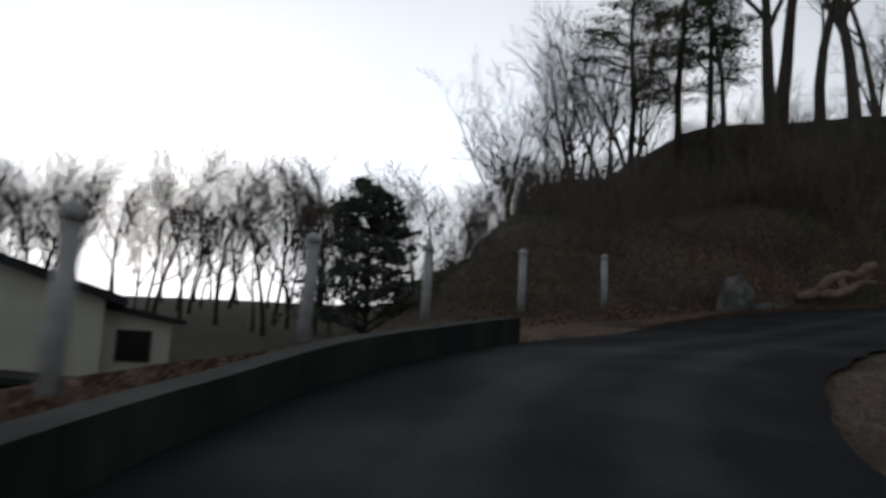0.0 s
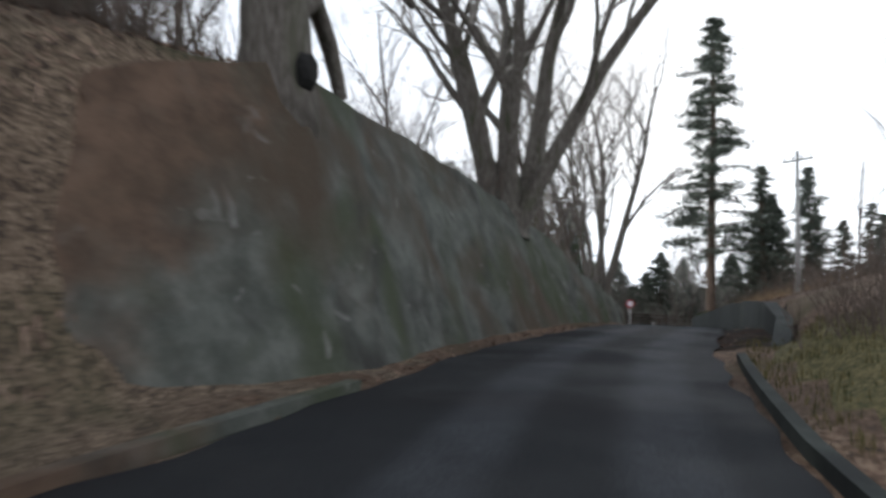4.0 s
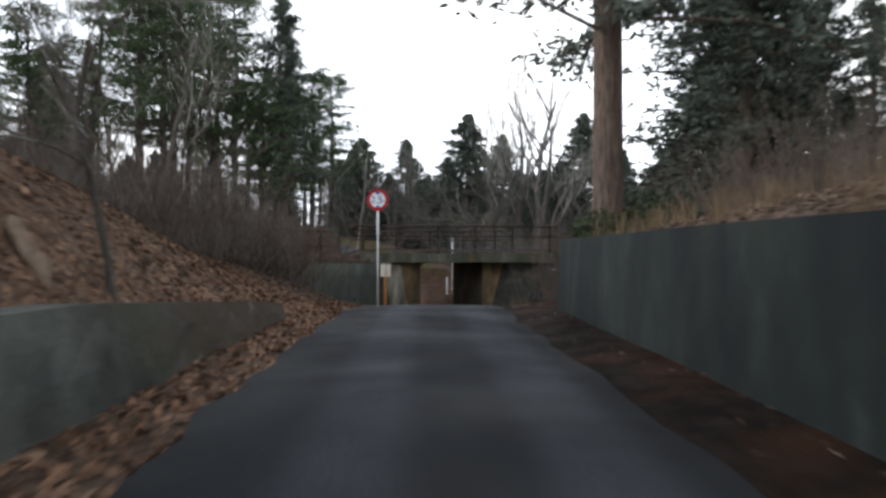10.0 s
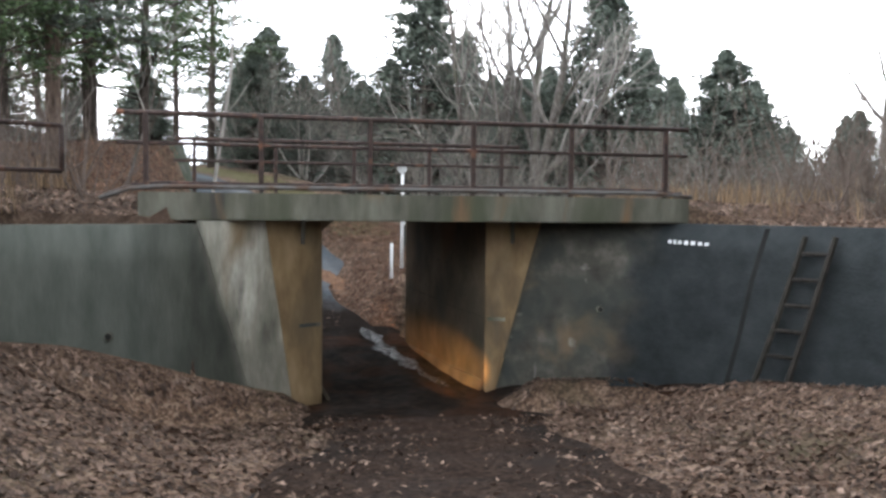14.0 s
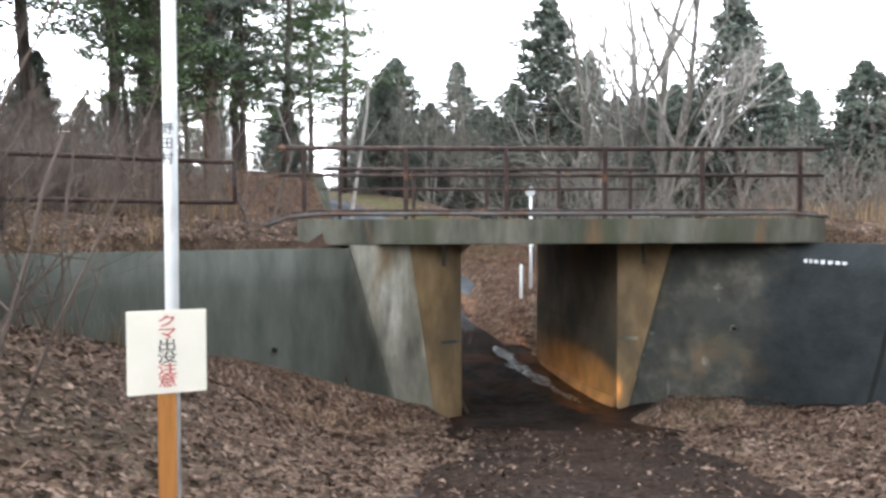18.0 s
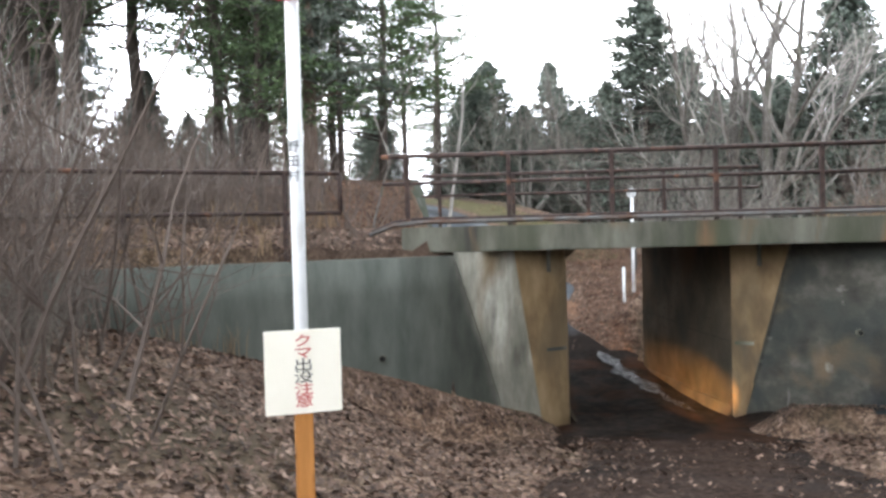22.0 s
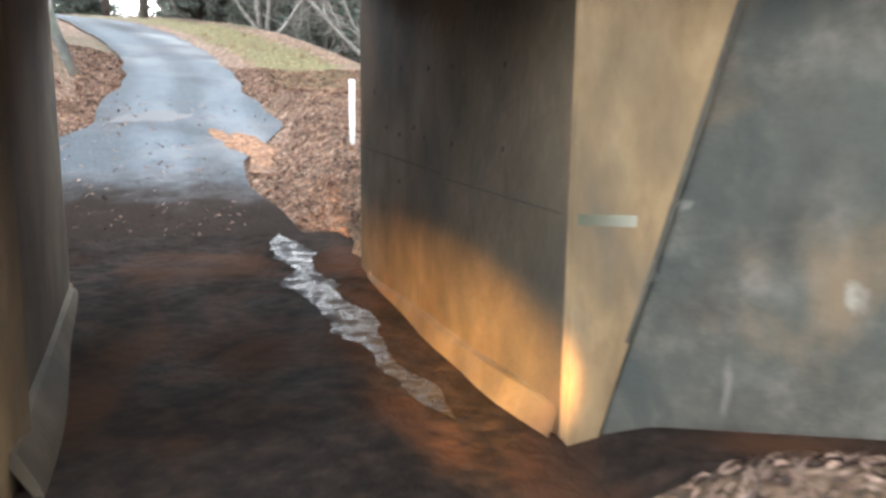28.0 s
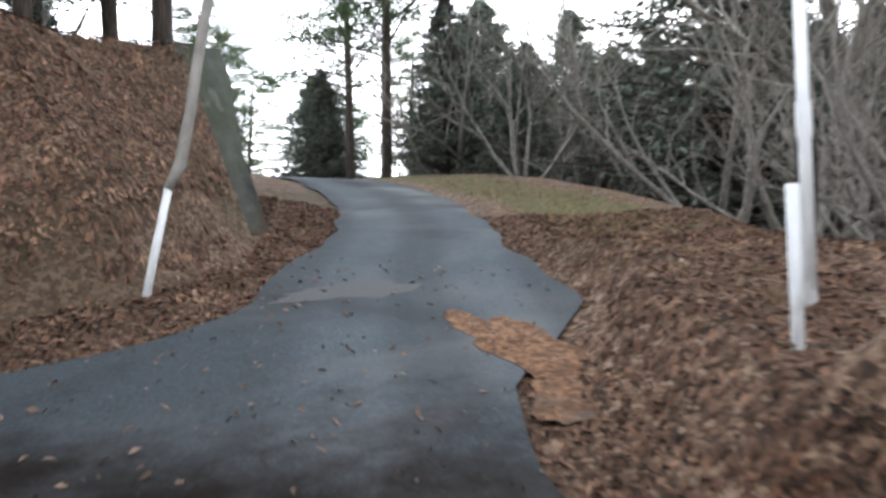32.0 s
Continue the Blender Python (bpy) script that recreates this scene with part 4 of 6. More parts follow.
def on_line(line, s):
    return float(np.interp(s, [p[0] for p in line], [p[1] for p in line]))


# wing walls: dark outer panel, pale warped facet, ochre face beside the opening
def wing_panel(name, line, edge0, edge1, z0, z1, mat, label, lift=0.0, cols=30):
    """A panel between two slanted edges, each (s at the top, s at the bottom); n from the wall line."""
    g = Geo()
    rows_ = 6
    for r in range(rows_ + 1):
        t = r / rows_
        z = z0 + (z1 - z0) * t
        a, b = edge0[1] + (edge0[0] - edge0[1]) * t, edge1[1] + (edge1[0] - edge1[1]) * t
        for c in range(cols + 1):
            s = a + (b - a) * c / cols
            g.v.append(tuple(BRIDGE @ Vector((s, on_line(line, s) - lift - 0.10 * (1 - t), z))))
    front = len(g.v)
    g.v += [tuple(Vector(v) + BN * 0.45) for v in g.v]
    w = cols + 1
    for r in range(rows_):
        for c in range(cols):
            q = (r * w + c, r * w + c + 1, (r + 1) * w + c + 1, (r + 1) * w + c)
            g.f.append(q)
            g.f.append(tuple(i + front for i in q[::-1]))
    rim = list(range(w)) + [r * w + cols for r in range(1, rows_ + 1)] + [rows_ * w + c for c in range(cols - 1, -1, -1)] + [r * w for r in range(rows_ - 1, 0, -1)]
    for a, b in zip(rim, rim[1:] + rim[:1]):
        g.f.append((a, a + front, b + front, b))
    return part(name, g, mat, bridge, label, True)


TOPW = 6.742
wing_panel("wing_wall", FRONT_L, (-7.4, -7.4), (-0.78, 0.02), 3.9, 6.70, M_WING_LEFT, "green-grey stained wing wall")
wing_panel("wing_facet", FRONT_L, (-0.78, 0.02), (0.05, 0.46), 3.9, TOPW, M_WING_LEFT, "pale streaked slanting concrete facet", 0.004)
wing_panel("pier_face", FRONT_L, (0.05, 0.46), (0.82, 0.82), 3.9, TOPW, M_OCHRE, "ochre-stained concrete face with headlamp warmth in its colour", 0.02)
wing_panel("pier_face", FRONT_R, (3.25, 3.25), (4.03, 3.30), 3.9, TOPW, M_OCHRE, "ochre-stained concrete face with headlamp warmth in its colour", 0.02)
wing_panel("wing_wall", FRONT_R, (4.03, 3.30), (9.5, 9.5), 3.9, TOPW, M_WING_RIGHT, "pale streaked wing wall turning dark along its length", 0.0, 56)


# railings
def railing(y, s_posts, z_base, name="railing", ends=(0.35, 0.35), high=1.0, label="rusty brown steel railing"):
    r = empty(name, BRIDGE @ Matrix.Translation((0, y, 0)), label, "railing", "bridge railings")
    for s in s_posts:
        g = Geo()
        g.box((s - 0.032, -0.032, z_base - 0.02), (s + 0.032, 0.032, z_base + high), None, 0.006)
        part("post", g, M_RUST, r)
    a, b = s_posts[0] - ends[0], s_posts[-1] + ends[1]
    for z, rad in ((high, 0.034), (high * 0.62, 0.026)):
        g = Geo()
        g.tube([(a, 0, z_base + z), ((a + b) / 2, 0, z_base + z - 0.004), (b, 0, z_base + z)], [rad] * 3, 8)
        part("rail", g, M_RUST, r, smooth=True)
    return r


front_rail = railing(0.16, [-1.42, 0.0, 1.42, 2.84, 4.26, 5.70], DECK_Z1)
back_rail = railing(4.18, [-1.2, 0.2, 1.6, 3.0, 4.4], DECK_Z1)
for z, dy, rad in ((7.17, 0.02, 0.03), (7.22, 0.30, 0.026)):
    g = Geo()
    g.tube([(-1.95, dy, z - 0.16), (-1.6, dy, z - 0.03), (-1.2, dy, z), (2, dy, z), (5.5, dy, z), (6.05, dy, z - 0.05)], [rad] * 6, 8)
    pipe = thing("pipe", g, M_PIPE if dy < 0.1 else M_RUST, "long pipe lying along the bridge edge", "pipe", True)
    pipe.matrix_basis = BRIDGE


# rail along the top of the left wing wall
side_rail = empty("railing", BRIDGE, "rusty two-rail fence above the wing wall", "railing", "bridge railings")
for s in (-2.9, -4.6, -6.3):
    n_ = on_line(FRONT_L, s) + 0.55
    g = Geo()
    g.box((s - 0.03, n_ - 0.03, 6.55), (s + 0.03, n_ + 0.03, 7.86), None, 0.006)
    part("post", g, M_RUST, side_rail)
for z in (7.84, 7.32):
    g = Geo()
    g.tube([(s, on_line(FRONT_L, s) + 0.55, z) for s in (-2.25, -2.9, -4.6, -6.3, -7.4)], [0.03] * 5, 8)
    part("rail", g, M_RUST, side_rail, smooth=True)
g = Geo()
g.tube([(-2.25, on_line(FRONT_L, -2.25) + 0.55, 7.84), (-2.25, on_line(FRONT_L, -2.25) + 0.55, 7.32)], [0.03] * 2, 8)
part("end_bar", g, M_RUST, side_rail, smooth=True)

# footing ledge, drain holes, spouts, joint lines and the white marks on the concrete
g = Geo()
for k in range(15):
    t = k / 14
    s, n = 3.25 + (2.62 - 3.25) * t, 1.0 + (4.5 - 1.0) * t
    w = (0.045 + 0.015 * math.sin(5 * t + 1) + 0.012 * math.sin(17 * t)) * min(1, t * 5)
    for ds, z in ((0.05, 4.37 + 0.02 * t), (-w, 4.33 + 0.02 * t + 0.015 * math.sin(13 * t)), (-w - 0.10, 4.05)):
        g.v.append(tuple(BRIDGE @ Vector((s + ds, n, z))))
for k in range(14):
    for j in range(2):
        g.f.append((k * 3 + j, k * 3 + j + 1, k * 3 + 4 + j, k * 3 + 3 + j))
bridge_part("footing", g, M_PIER, "worn pale concrete footing along the wall")
g = Geo()
for k in range(12):
    t = k / 11
    s, n = 0.82 - 0.49 * t, 0.78 + 3.12 * t
    w = 0.10 + 0.02 * math.sin(7 * t)
    for ds, z in ((-0.05, 4.40 + 0.02 * math.sin(9 * t)), (0.03, 4.38), (w, 4.25), (w + 0.1, 4.0)):
        g.v.append(tuple(BRIDGE @ Vector((s + ds, n, z))))
for k in range(11):
    for j in range(3):
        g.f.append((k * 4 + j, k * 4 + 4 + j, k * 4 + 5 + j, k * 4 + j + 1))
g.f += [(0, 1, 2, 3), (47, 46, 45, 44)]
bridge_part("footing", g, M_PIER, "sloping grey concrete footing along the wall")
for line, s, z in ((FRONT_R, 4.82, 5.48), (FRONT_L, -1.70, 5.42)):
    g = Geo()
    n_ = on_line(line, s) - 0.075
    g.tube([(BRIDGE @ Vector((s, n_ - 0.035, z))), (BRIDGE @ Vector((s, n_ + 0.12, z)))], [0.045, 0.045], 12)
    pipe_end = bridge_part("drain_pipe", g, M_FASCIA)
    g = Geo()
    g.tube([(BRIDGE @ Vector((s, n_ - 0.039, z))), (BRIDGE @ Vector((s, n_ + 0.02, z)))], [0.034, 0.034], 12)
    part("drain_hole", g, M_HOLE, pipe_end, "opening, its shade painted as a dark disc")
for line, s in ((FRONT_L, 0.55), (FRONT_R, 3.6)):
    g = Geo()
    n_ = on_line(line, s) - 0.10
    g.tube([(BRIDGE @ Vector((s, n_, 6.74))), (BRIDGE @ Vector((s, n_, 6.42)))], [0.035, 0.03], 10)
    bridge_part("spout", g, M_FASCIA, "short drain spout under the slab")
for line, s0, s1, z in ((FRONT_L, 0.5, 0.8, 5.30), (FRONT_R, 3.27, 3.52, 5.29)):
    g = Geo()
    for s in (s0, s1):
        n_ = on_line(line, s) - 0.0765
        for dz in (-0.026, 0.026):
            g.v.append(tuple(BRIDGE @ Vector((s, n_, z + dz))))
    g.v += [tuple(Vector(v) + BN * 0.05) for v in g.v]
    g.f = [(0, 2, 3, 1), (4, 5, 7, 6), (0, 1, 5, 4), (2, 6, 7, 3), (0, 4, 6, 2), (1, 3, 7, 5)]
    bridge_part("chipped_strip", g, M_FACET, "pale chipped strip in the concrete")
for k, (s, w, h) in enumerate(((5.76, 0.02, 0.05), (5.81, 0.018, 0.055), (5.86, 0.022, 0.045), (5.925, 0.026, 0.055), (5.995, 0.028, 0.05), (6.065, 0.028, 0.045), (6.13, 0.026, 0.04))):
    g = Geo()
    ang = -44 if s < 6.15 else -54.8
    zc = 6.485 - 0.004 * k
    g.box((-w, -0.03, zc - h / 2), (w, 0.03, zc + h / 2), BRIDGE @ Matrix.Translation((s, on_line(FRONT_R, s) - 0.01, 0)) @ pose(0, 0, 0, 0, 0, ang))
    bridge_part("white_mark", g, M_WHITE)
# chamfered haunch where the slab meets the abutment
g = Geo()
g.v = [tuple(BRIDGE @ Vector(p)) for p in ((0.80, 0.70, 6.747), (0.99, 0.70, 6.747), (0.80, 0.70, 6.58), (0.32, 3.86, 6.747), (0.51, 3.86, 6.747), (0.32, 3.86, 6.58))]
g.f = [(0, 1, 2), (3, 5, 4), (0, 3, 4, 1), (1, 4, 5, 2), (2, 5, 3, 0)]
bridge_part("haunch", g, M_PIER, "small chamfered haunch under the slab")


# pour joints and tie holes cast into the underpass wall
def inner(w, z, off):
    return BRIDGE @ Vector((3.25 - 0.63 * w - off, 0.98 + 3.49 * w - 0.18 * off, z))


for w0, z0_, w1, z1_, half in ((0.46, 5.361, 1.0, 5.44, 0.004), (0.02, 5.30, 0.44, 5.335, 0.004)):
    g = Geo()
    side = Vector((0, 0, half)) if abs(w1 - w0) > 0.1 else BN * half
    for off in (0.003, -0.02):
        for w, z in ((w0, z0_), (w1, z1_)):
            g.v += [tuple(inner(w, z, off) - side), tuple(inner(w, z, off) + side)]
    g.f = [(0, 2, 3, 1), (4, 5, 7, 6), (0, 1, 5, 4), (2, 6, 7, 3), (0, 4, 6, 2), (1, 3, 7, 5)]
    bridge_part("pour_joint", g, M_JOINT, "thin dark joint in the concrete")
for w, z in ((0.79, 6.10), (0.69, 6.06), (0.53, 6.04), (0.41, 6.04), (0.79, 5.62), (0.70, 5.58), (0.61, 5.64), (0.70, 5.23), (0.41, 5.56), (0.55, 5.58), (0.20, 6.02), (0.20, 5.57), (0.88, 5.9)):
    g = Geo()
    g.tube([inner(w, z, 0.004), inner(w, z, -0.03)], [0.017, 0.017], 12)
    bridge_part("tie_hole", g, M_JOINT)
# recessed dark joint across the facet
g = Geo()
for s, z in ((4.03, 6.74), (3.84, 6.02), (3.66, 5.33), (3.50, 4.72)):
    n_ = on_line(FRONT_R, s) - 0.028 - 0.10 * (6.742 - z) / 2.842
    for d in (-0.006 - 0.004 * (z - 4.2), 0.006 + 0.004 * (z - 4.2)):
        g.v.append(tuple(BRIDGE @ Vector((s + d, n_ - d * 0.35, z))))
g.v += [tuple(Vector(v) + BN * 0.05) for v in g.v]
for k in range(3):
    g.f += [(2 * k, 2 * k + 1, 2 * k + 3, 2 * k + 2), (2 * k + 8, 2 * k + 10, 2 * k + 11, 2 * k + 9), (2 * k, 2 * k + 2, 2 * k + 10, 2 * k + 8), (2 * k + 1, 2 * k + 9, 2 * k + 11, 2 * k + 3)]
bridge_part("joint", g, M_SEAM, "dark slanting joint in the concrete")

g = Geo()
for s, z in ((6.62, 6.70), (6.50, 6.0), (6.40, 5.2), (6.28, 4.4)):
    for d in (-0.03, 0.03):
        g.v.append(tuple(BRIDGE @ Vector((s + d * 0.577, on_line(FRONT_R, s + d * 0.577) - 0.012 - 0.10 * (6.742 - z) / 2.842, z))))
g.v += [tuple(Vector(v) + BN * 0.05) for v in g.v]
for k in range(3):
    g.f += [(2 * k, 2 * k + 1, 2 * k + 3, 2 * k + 2), (2 * k + 8, 2 * k + 10, 2 * k + 11, 2 * k + 9), (2 * k, 2 * k + 2, 2 * k + 10, 2 * k + 8), (2 * k + 1, 2 * k + 9, 2 * k + 11, 2 * k + 3)]
bridge_part("joint", g, M_HOLE, "dark slanting joint in the concrete")

# ladder lying against the right wing wall
lad = empty("ladder", (0, 0, 0), "weathered dark wooden ladder leaning on the wing wall", "ladder")


def on_wing(s, z, off):
    return BRIDGE @ Vector((s - 0.817 * off, on_line(FRONT_R, s) - 0.577 * off, z))


for s0, s1 in ((6.58, 6.93), (6.82, 7.14)):
    g = Geo()
    g.tube([on_wing(s0, 4.45, 0.30), on_wing((s0 + s1) / 2, 5.5, 0.2), on_wing(s1, 6.62, 0.12)], [0.045, 0.042, 0.04], 6)
    part("rail", g, M_OLDWOOD, lad)
for k in range(6):
    t = 0.12 + 0.155 * k
    g = Geo()
    g.tube([on_wing(6.58 + 0.35 * t, 4.45 + 2.17 * t, 0.30 - 0.18 * t), on_wing(6.82 + 0.32 * t, 4.45 + 2.17 * t, 0.30 - 0.18 * t)], [0.026, 0.026], 6)
    part("rung", g, M_OLDWOOD, lad, smooth=True)
# mossy slanting wall end at the corner of the far bank
g = Geo()
cols = [(91.66, 34.60), (92.12, 35.9), (92.5, 37.2), (93.2, 39.2), (94.3, 42.0)]
for k, (x, y) in enumerate(cols):
    a, b = cols[max(k - 1, 0)], cols[min(k + 1, len(cols) - 1)]
    d = Vector((b[0] - a[0], b[1] - a[1])).normalized()
    out = Vector((d.y, -d.x))
    base = gz(x + out.x * 0.5, y + out.y * 0.5) - 0.4
    for r in range(7):
        t = r / 6
        lean = 0.2 - 0.15 * t + 0.05 * math.sin(9 * t + 2 * k)
        slant = 0.95 * t if k == 0 else 0.3 * t if k == 1 else 0
        g.v.append((x + out.x * lean + d.x * slant, y + out.y * lean + d.y * slant, base + (8.72 - base - 0.15 * k) * t))
    for r in (6, 0):
        lean, slant = (-0.70, (0.95, 0.3, 0, 0, 0)[k]) if r else (-0.60, 0)
        g.v.append((x + out.x * lean + d.x * slant, y + out.y * lean + d.y * slant, base + (8.72 - base - 0.15 * k) * r / 6))
for k in range(len(cols) - 1):
    for j in range(8):
        g.f.append((k * 9 + j, k * 9 + j + 1, k * 9 + 10 + j, k * 9 + 9 + j))
g.f.append(tuple(range(9)))
thing("wall_far", g, M_MOSSWALL, "slanting mossy wall end beside the far road", "wall", kind="structure")

# pale oval patch and washed-out orange dirt on the far road
def flat_patch(name, x, y, a, b, turn, lift, mat, label, category, seed):
    g = Geo()
    rng = random.Random(seed)
    ph = [rng.uniform(0, 6.28) for _ in range(4)]
    rings = 4
    pts = [(x, y)]
    for r in range(1, rings + 1):
        for q in range(32):
            an = 6.283 * q / 32
            w = 1 + (0.16 * math.sin(3 * an + ph[0]) + 0.12 * math.sin(5 * an + ph[1]) + 0.09 * math.sin(9 * an + ph[2]) + 0.06 * math.sin(14 * an + ph[3])) * r / rings
            u, v = a * w * math.cos(an) * r / rings, b * w * math.sin(an) * r / rings
            pts.append((x + u * math.cos(turn) - v * math.sin(turn), y + u * math.sin(turn) + v * math.cos(turn)))
    arr = np.array(pts)
    best, lat, along = near_road(arr[:, 0], arr[:, 1])
    wl2, wr2 = lerp_table(WIDTH, LINE[best, 0])
    slope = np.gradient(LINE[:, 2], LONG)
    zz = LINE[best, 2] + slope[best] * along + lift
    g.v = [(p[0], p[1], float(z)) for p, z in zip(pts, zz)]
    g.f = [(0, q + 1, (q + 1) % 32 + 1) for q in range(32)]
    for r in range(rings - 1):
        for q in range(32):
            g.f.append((1 + r * 32 + q, 1 + (r + 1) * 32 + q, 1 + (r + 1) * 32 + (q + 1) % 32, 1 + r * 32 + (q + 1) % 32))
    return thing(name, g, mat, label, category, kind="structure")


flat_patch("asphalt_patch", 89.75, 32.15, 0.62, 0.30, 2.4, 0.0225, M_ASPHALT_PATCH, "pale oval repair patch in the asphalt", "road patch", 1)
for k, (x, y, a, b, turn) in enumerate(((88.95, 30.32, 0.85, 0.30, 0.85), (88.2, 29.75, 0.55, 0.24, 0.5))):
    flat_patch("dirt_patch", x, y, a, b, turn, 0.024, M_ORANGE, "ragged orange-brown dirt washed over the asphalt", "dirt patch", 2 + k)
M_WATER = material("puddle_water", [(0.012, 0.012, 0.013), (0.030, 0.030, 0.032)], 2, 0.2, 0.8, bump_scale=22, spec=0.3, gloss=(0.06, 0.95, 7))
g = Geo()
rng = random.Random(44)
water_line = [(85.35, 28.62, 0.05), (85.1, 28.50, 0.26), (84.85, 28.38, 0.30), (84.6, 28.22, 0.15), (84.3, 28.02, 0.20), (84.0, 27.86, 0.22), (83.6, 27.58, 0.10), (83.1, 27.28, 0.15), (82.6, 27.0, 0.08), (82.1, 26.68, 0.17), (81.7, 26.42, 0.05)]
arr = catmull(water_line, 0.06)
for k, (x, y, w) in enumerate(arr):
    d = Vector((*(arr[min(k + 1, len(arr) - 1)] - arr[max(k - 1, 0)])[:2], 0)).normalized()
    side = Vector((-d.y, d.x, 0))
    best, lat, along = near_road(np.array([x]), np.array([y]))
    z = float(LINE[best[0], 2]) + 0.041
    taper = min(1, 4 * k / len(arr) + 0.1, 4 * (len(arr) - 1 - k) / len(arr) + 0.1)
    wl3 = w * taper * (1 + 0.4 * math.sin(0.21 * k) + 0.22 * math.sin(0.52 * k + 1) + rng.uniform(-0.15, 0.15))
    wr3 = w * taper * (1 + 0.4 * math.sin(0.17 * k + 2) + 0.22 * math.sin(0.61 * k) + rng.uniform(-0.15, 0.15))
    g.v += [tuple(Vector((x, y, z)) + side * wl3), (x, y, z + 0.004), tuple(Vector((x, y, z)) - side * wr3)]
for k in range(len(arr) - 1):
    g.f += [(3 * k + q, 3 * k + q + 1, 3 * k + q + 4, 3 * k + q + 3) for q in (0, 1)]
thing("stream", g, M_WATER, "shallow trickle of water over the dark mud floor", "water", True, kind="structure")
# ---- signs and posts ----
def letters(text, size, mat, parent, m, name="lettering"):
    cu = bpy.data.curves.new("text", "FONT")
    cu.body, cu.size, cu.extrude, cu.align_x, cu.align_y = text, size, 0.001, "CENTER", "CENTER"
    tmp = bpy.data.objects.new("text", cu)
    me = bpy.data.meshes.new_from_object(tmp)
    bpy.data.objects.remove(tmp)
    me.materials.clear()
    me.materials.append(mat)
    ob = new(name, me)
    ob.parent, ob.matrix_basis = parent, m
    return ob


def disc(radius, depth, segs=40):
    """A disc in local x, z facing -y."""
    g = Geo()
    g.v = [(radius * math.cos(2 * math.pi * k / segs), y, radius * math.sin(2 * math.pi * k / segs)) for y in (0, depth) for k in range(segs)]
    g.f = [tuple(range(segs)), tuple(range(2 * segs - 1, segs - 1, -1))] + [(k, k + segs, (k + 1) % segs + segs, (k + 1) % segs) for k in range(segs)]
    return g


SIGN = (72.26, 27.43)
z_foot = gz(*SIGN)
sign = empty("road_sign", pose(SIGN[0], SIGN[1], 0, 0, 0, -80), "round red-rimmed height limit sign on a white pole", "road sign")
g = Geo()
g.tube([(0.0, 0.05, z_foot - 0.3), (0, 0.05, 8.72)], [0.033, 0.033], 14)
part("pole", g, M_WHITE, sign, "white painted steel pole", True)
face = part("disc", disc(0.3, 0.012), M_RED, sign, "red rim")
face.matrix_basis = Matrix.Translation((0, 0, 8.44))
inner = part("white_field", disc(0.218, 0.004), M_WHITE, face)
inner.matrix_basis = Matrix.Translation((0, -0.005, 0))
for z, turn in ((0.165, 0), (-0.165, 180)):
    g = Geo()
    g.v = [(-0.085, 0, 0.055), (0.085, 0, 0.055), (0, 0, -0.03), (-0.085, 0.003, 0.055), (0.085, 0.003, 0.055), (0, 0.003, -0.03)]
    g.f = [(0, 2, 1), (3, 4, 5), (0, 1, 4, 3), (1, 2, 5, 4), (2, 0, 3, 5)]
    ar = part("arrow", g, M_BLUE, face)
    ar.matrix_basis = Matrix.Translation((0, -0.009, z)) @ pose(0, 0, 0, 0, turn, 0)
letters("2.5", 0.28, M_BLUE, face, Matrix.Translation((-0.03, -0.0075, 0)) @ pose(0, 0, 0, 90, 0, 0))
letters("m", 0.10, M_BLUE, face, Matrix.Translation((0.17, -0.0075, -0.035)) @ pose(0, 0, 0, 90, 0, 0))
for z in (8.33, 8.55):
    g = Geo()
    g.box((-0.06, 0.012, z - 0.015), (0.06, 0.09, z + 0.015), None, 0.003)
    part("clamp", g, M_POLE, sign)
for k, ch in enumerate("\u91ce\u7530\u6751"):
    letters(ch, 0.062, M_INK, sign, Matrix.Translation((0, 0.0155, 7.445 - 0.07 * k)) @ pose(0, 0, 0, 90, 0, 0), "pole_writing")

PL = (71.7, 27.05)
plate = empty("notice_board", pose(PL[0], PL[1], 0, 0, 0, -51), "cream notice board with red and black writing on a stake", "notice board")
zp = gz(*PL)
g = Geo()
g.box((-0.035, 0.0, zp - 0.25), (0.035, 0.05, 6.62), None, 0.005)
part("stake", g, M_STAKE, plate, "orange-brown wooden stake")
g = Geo()
g.box((-0.15, -0.014, 6.32), (0.15, 0.0, 6.65), None, 0.003)
board = part("board", g, M_PLATE, plate, "cream board")
for k, (ch, ink, nm) in enumerate((("\u30af", M_INKRED, "red_writing"), ("\u30de", M_INKRED, "red_writing"), ("\u51fa", M_INK, "black_writing"), ("\u6ca1", M_INK, "black_writing"),
                                  ("\u6ce8", M_INKRED, "red_writing"), ("\u610f", M_INKRED, "red_writing"))):
    letters(ch, 0.062, ink, plate, Matrix.Translation((0, -0.0155, 6.605 - 0.0475 * k)) @ pose(0, 0, 0, 90, 0, 0) @ Matrix.Diagonal((1.25, 0.85, 1, 1)), nm)

# guard posts on the parapet
g = Geo()
g.tube([(0, 0, 0), (0, 0, 0.86)], [0.057, 0.057], 14)
post = empty("guard_post", (0, 0, -50), "grey-white steel guard post with a domed cap", "post", "parapet posts")
part("tube", g, M_POST, post, smooth=True)
g = Geo()
g.tube([(0, 0, 0.84), (0, 0, 0.90), (0, 0, 0.935)], [0.068, 0.066, 0.035], 14)
part("cap", g, M_POST, post, "domed cap", True)
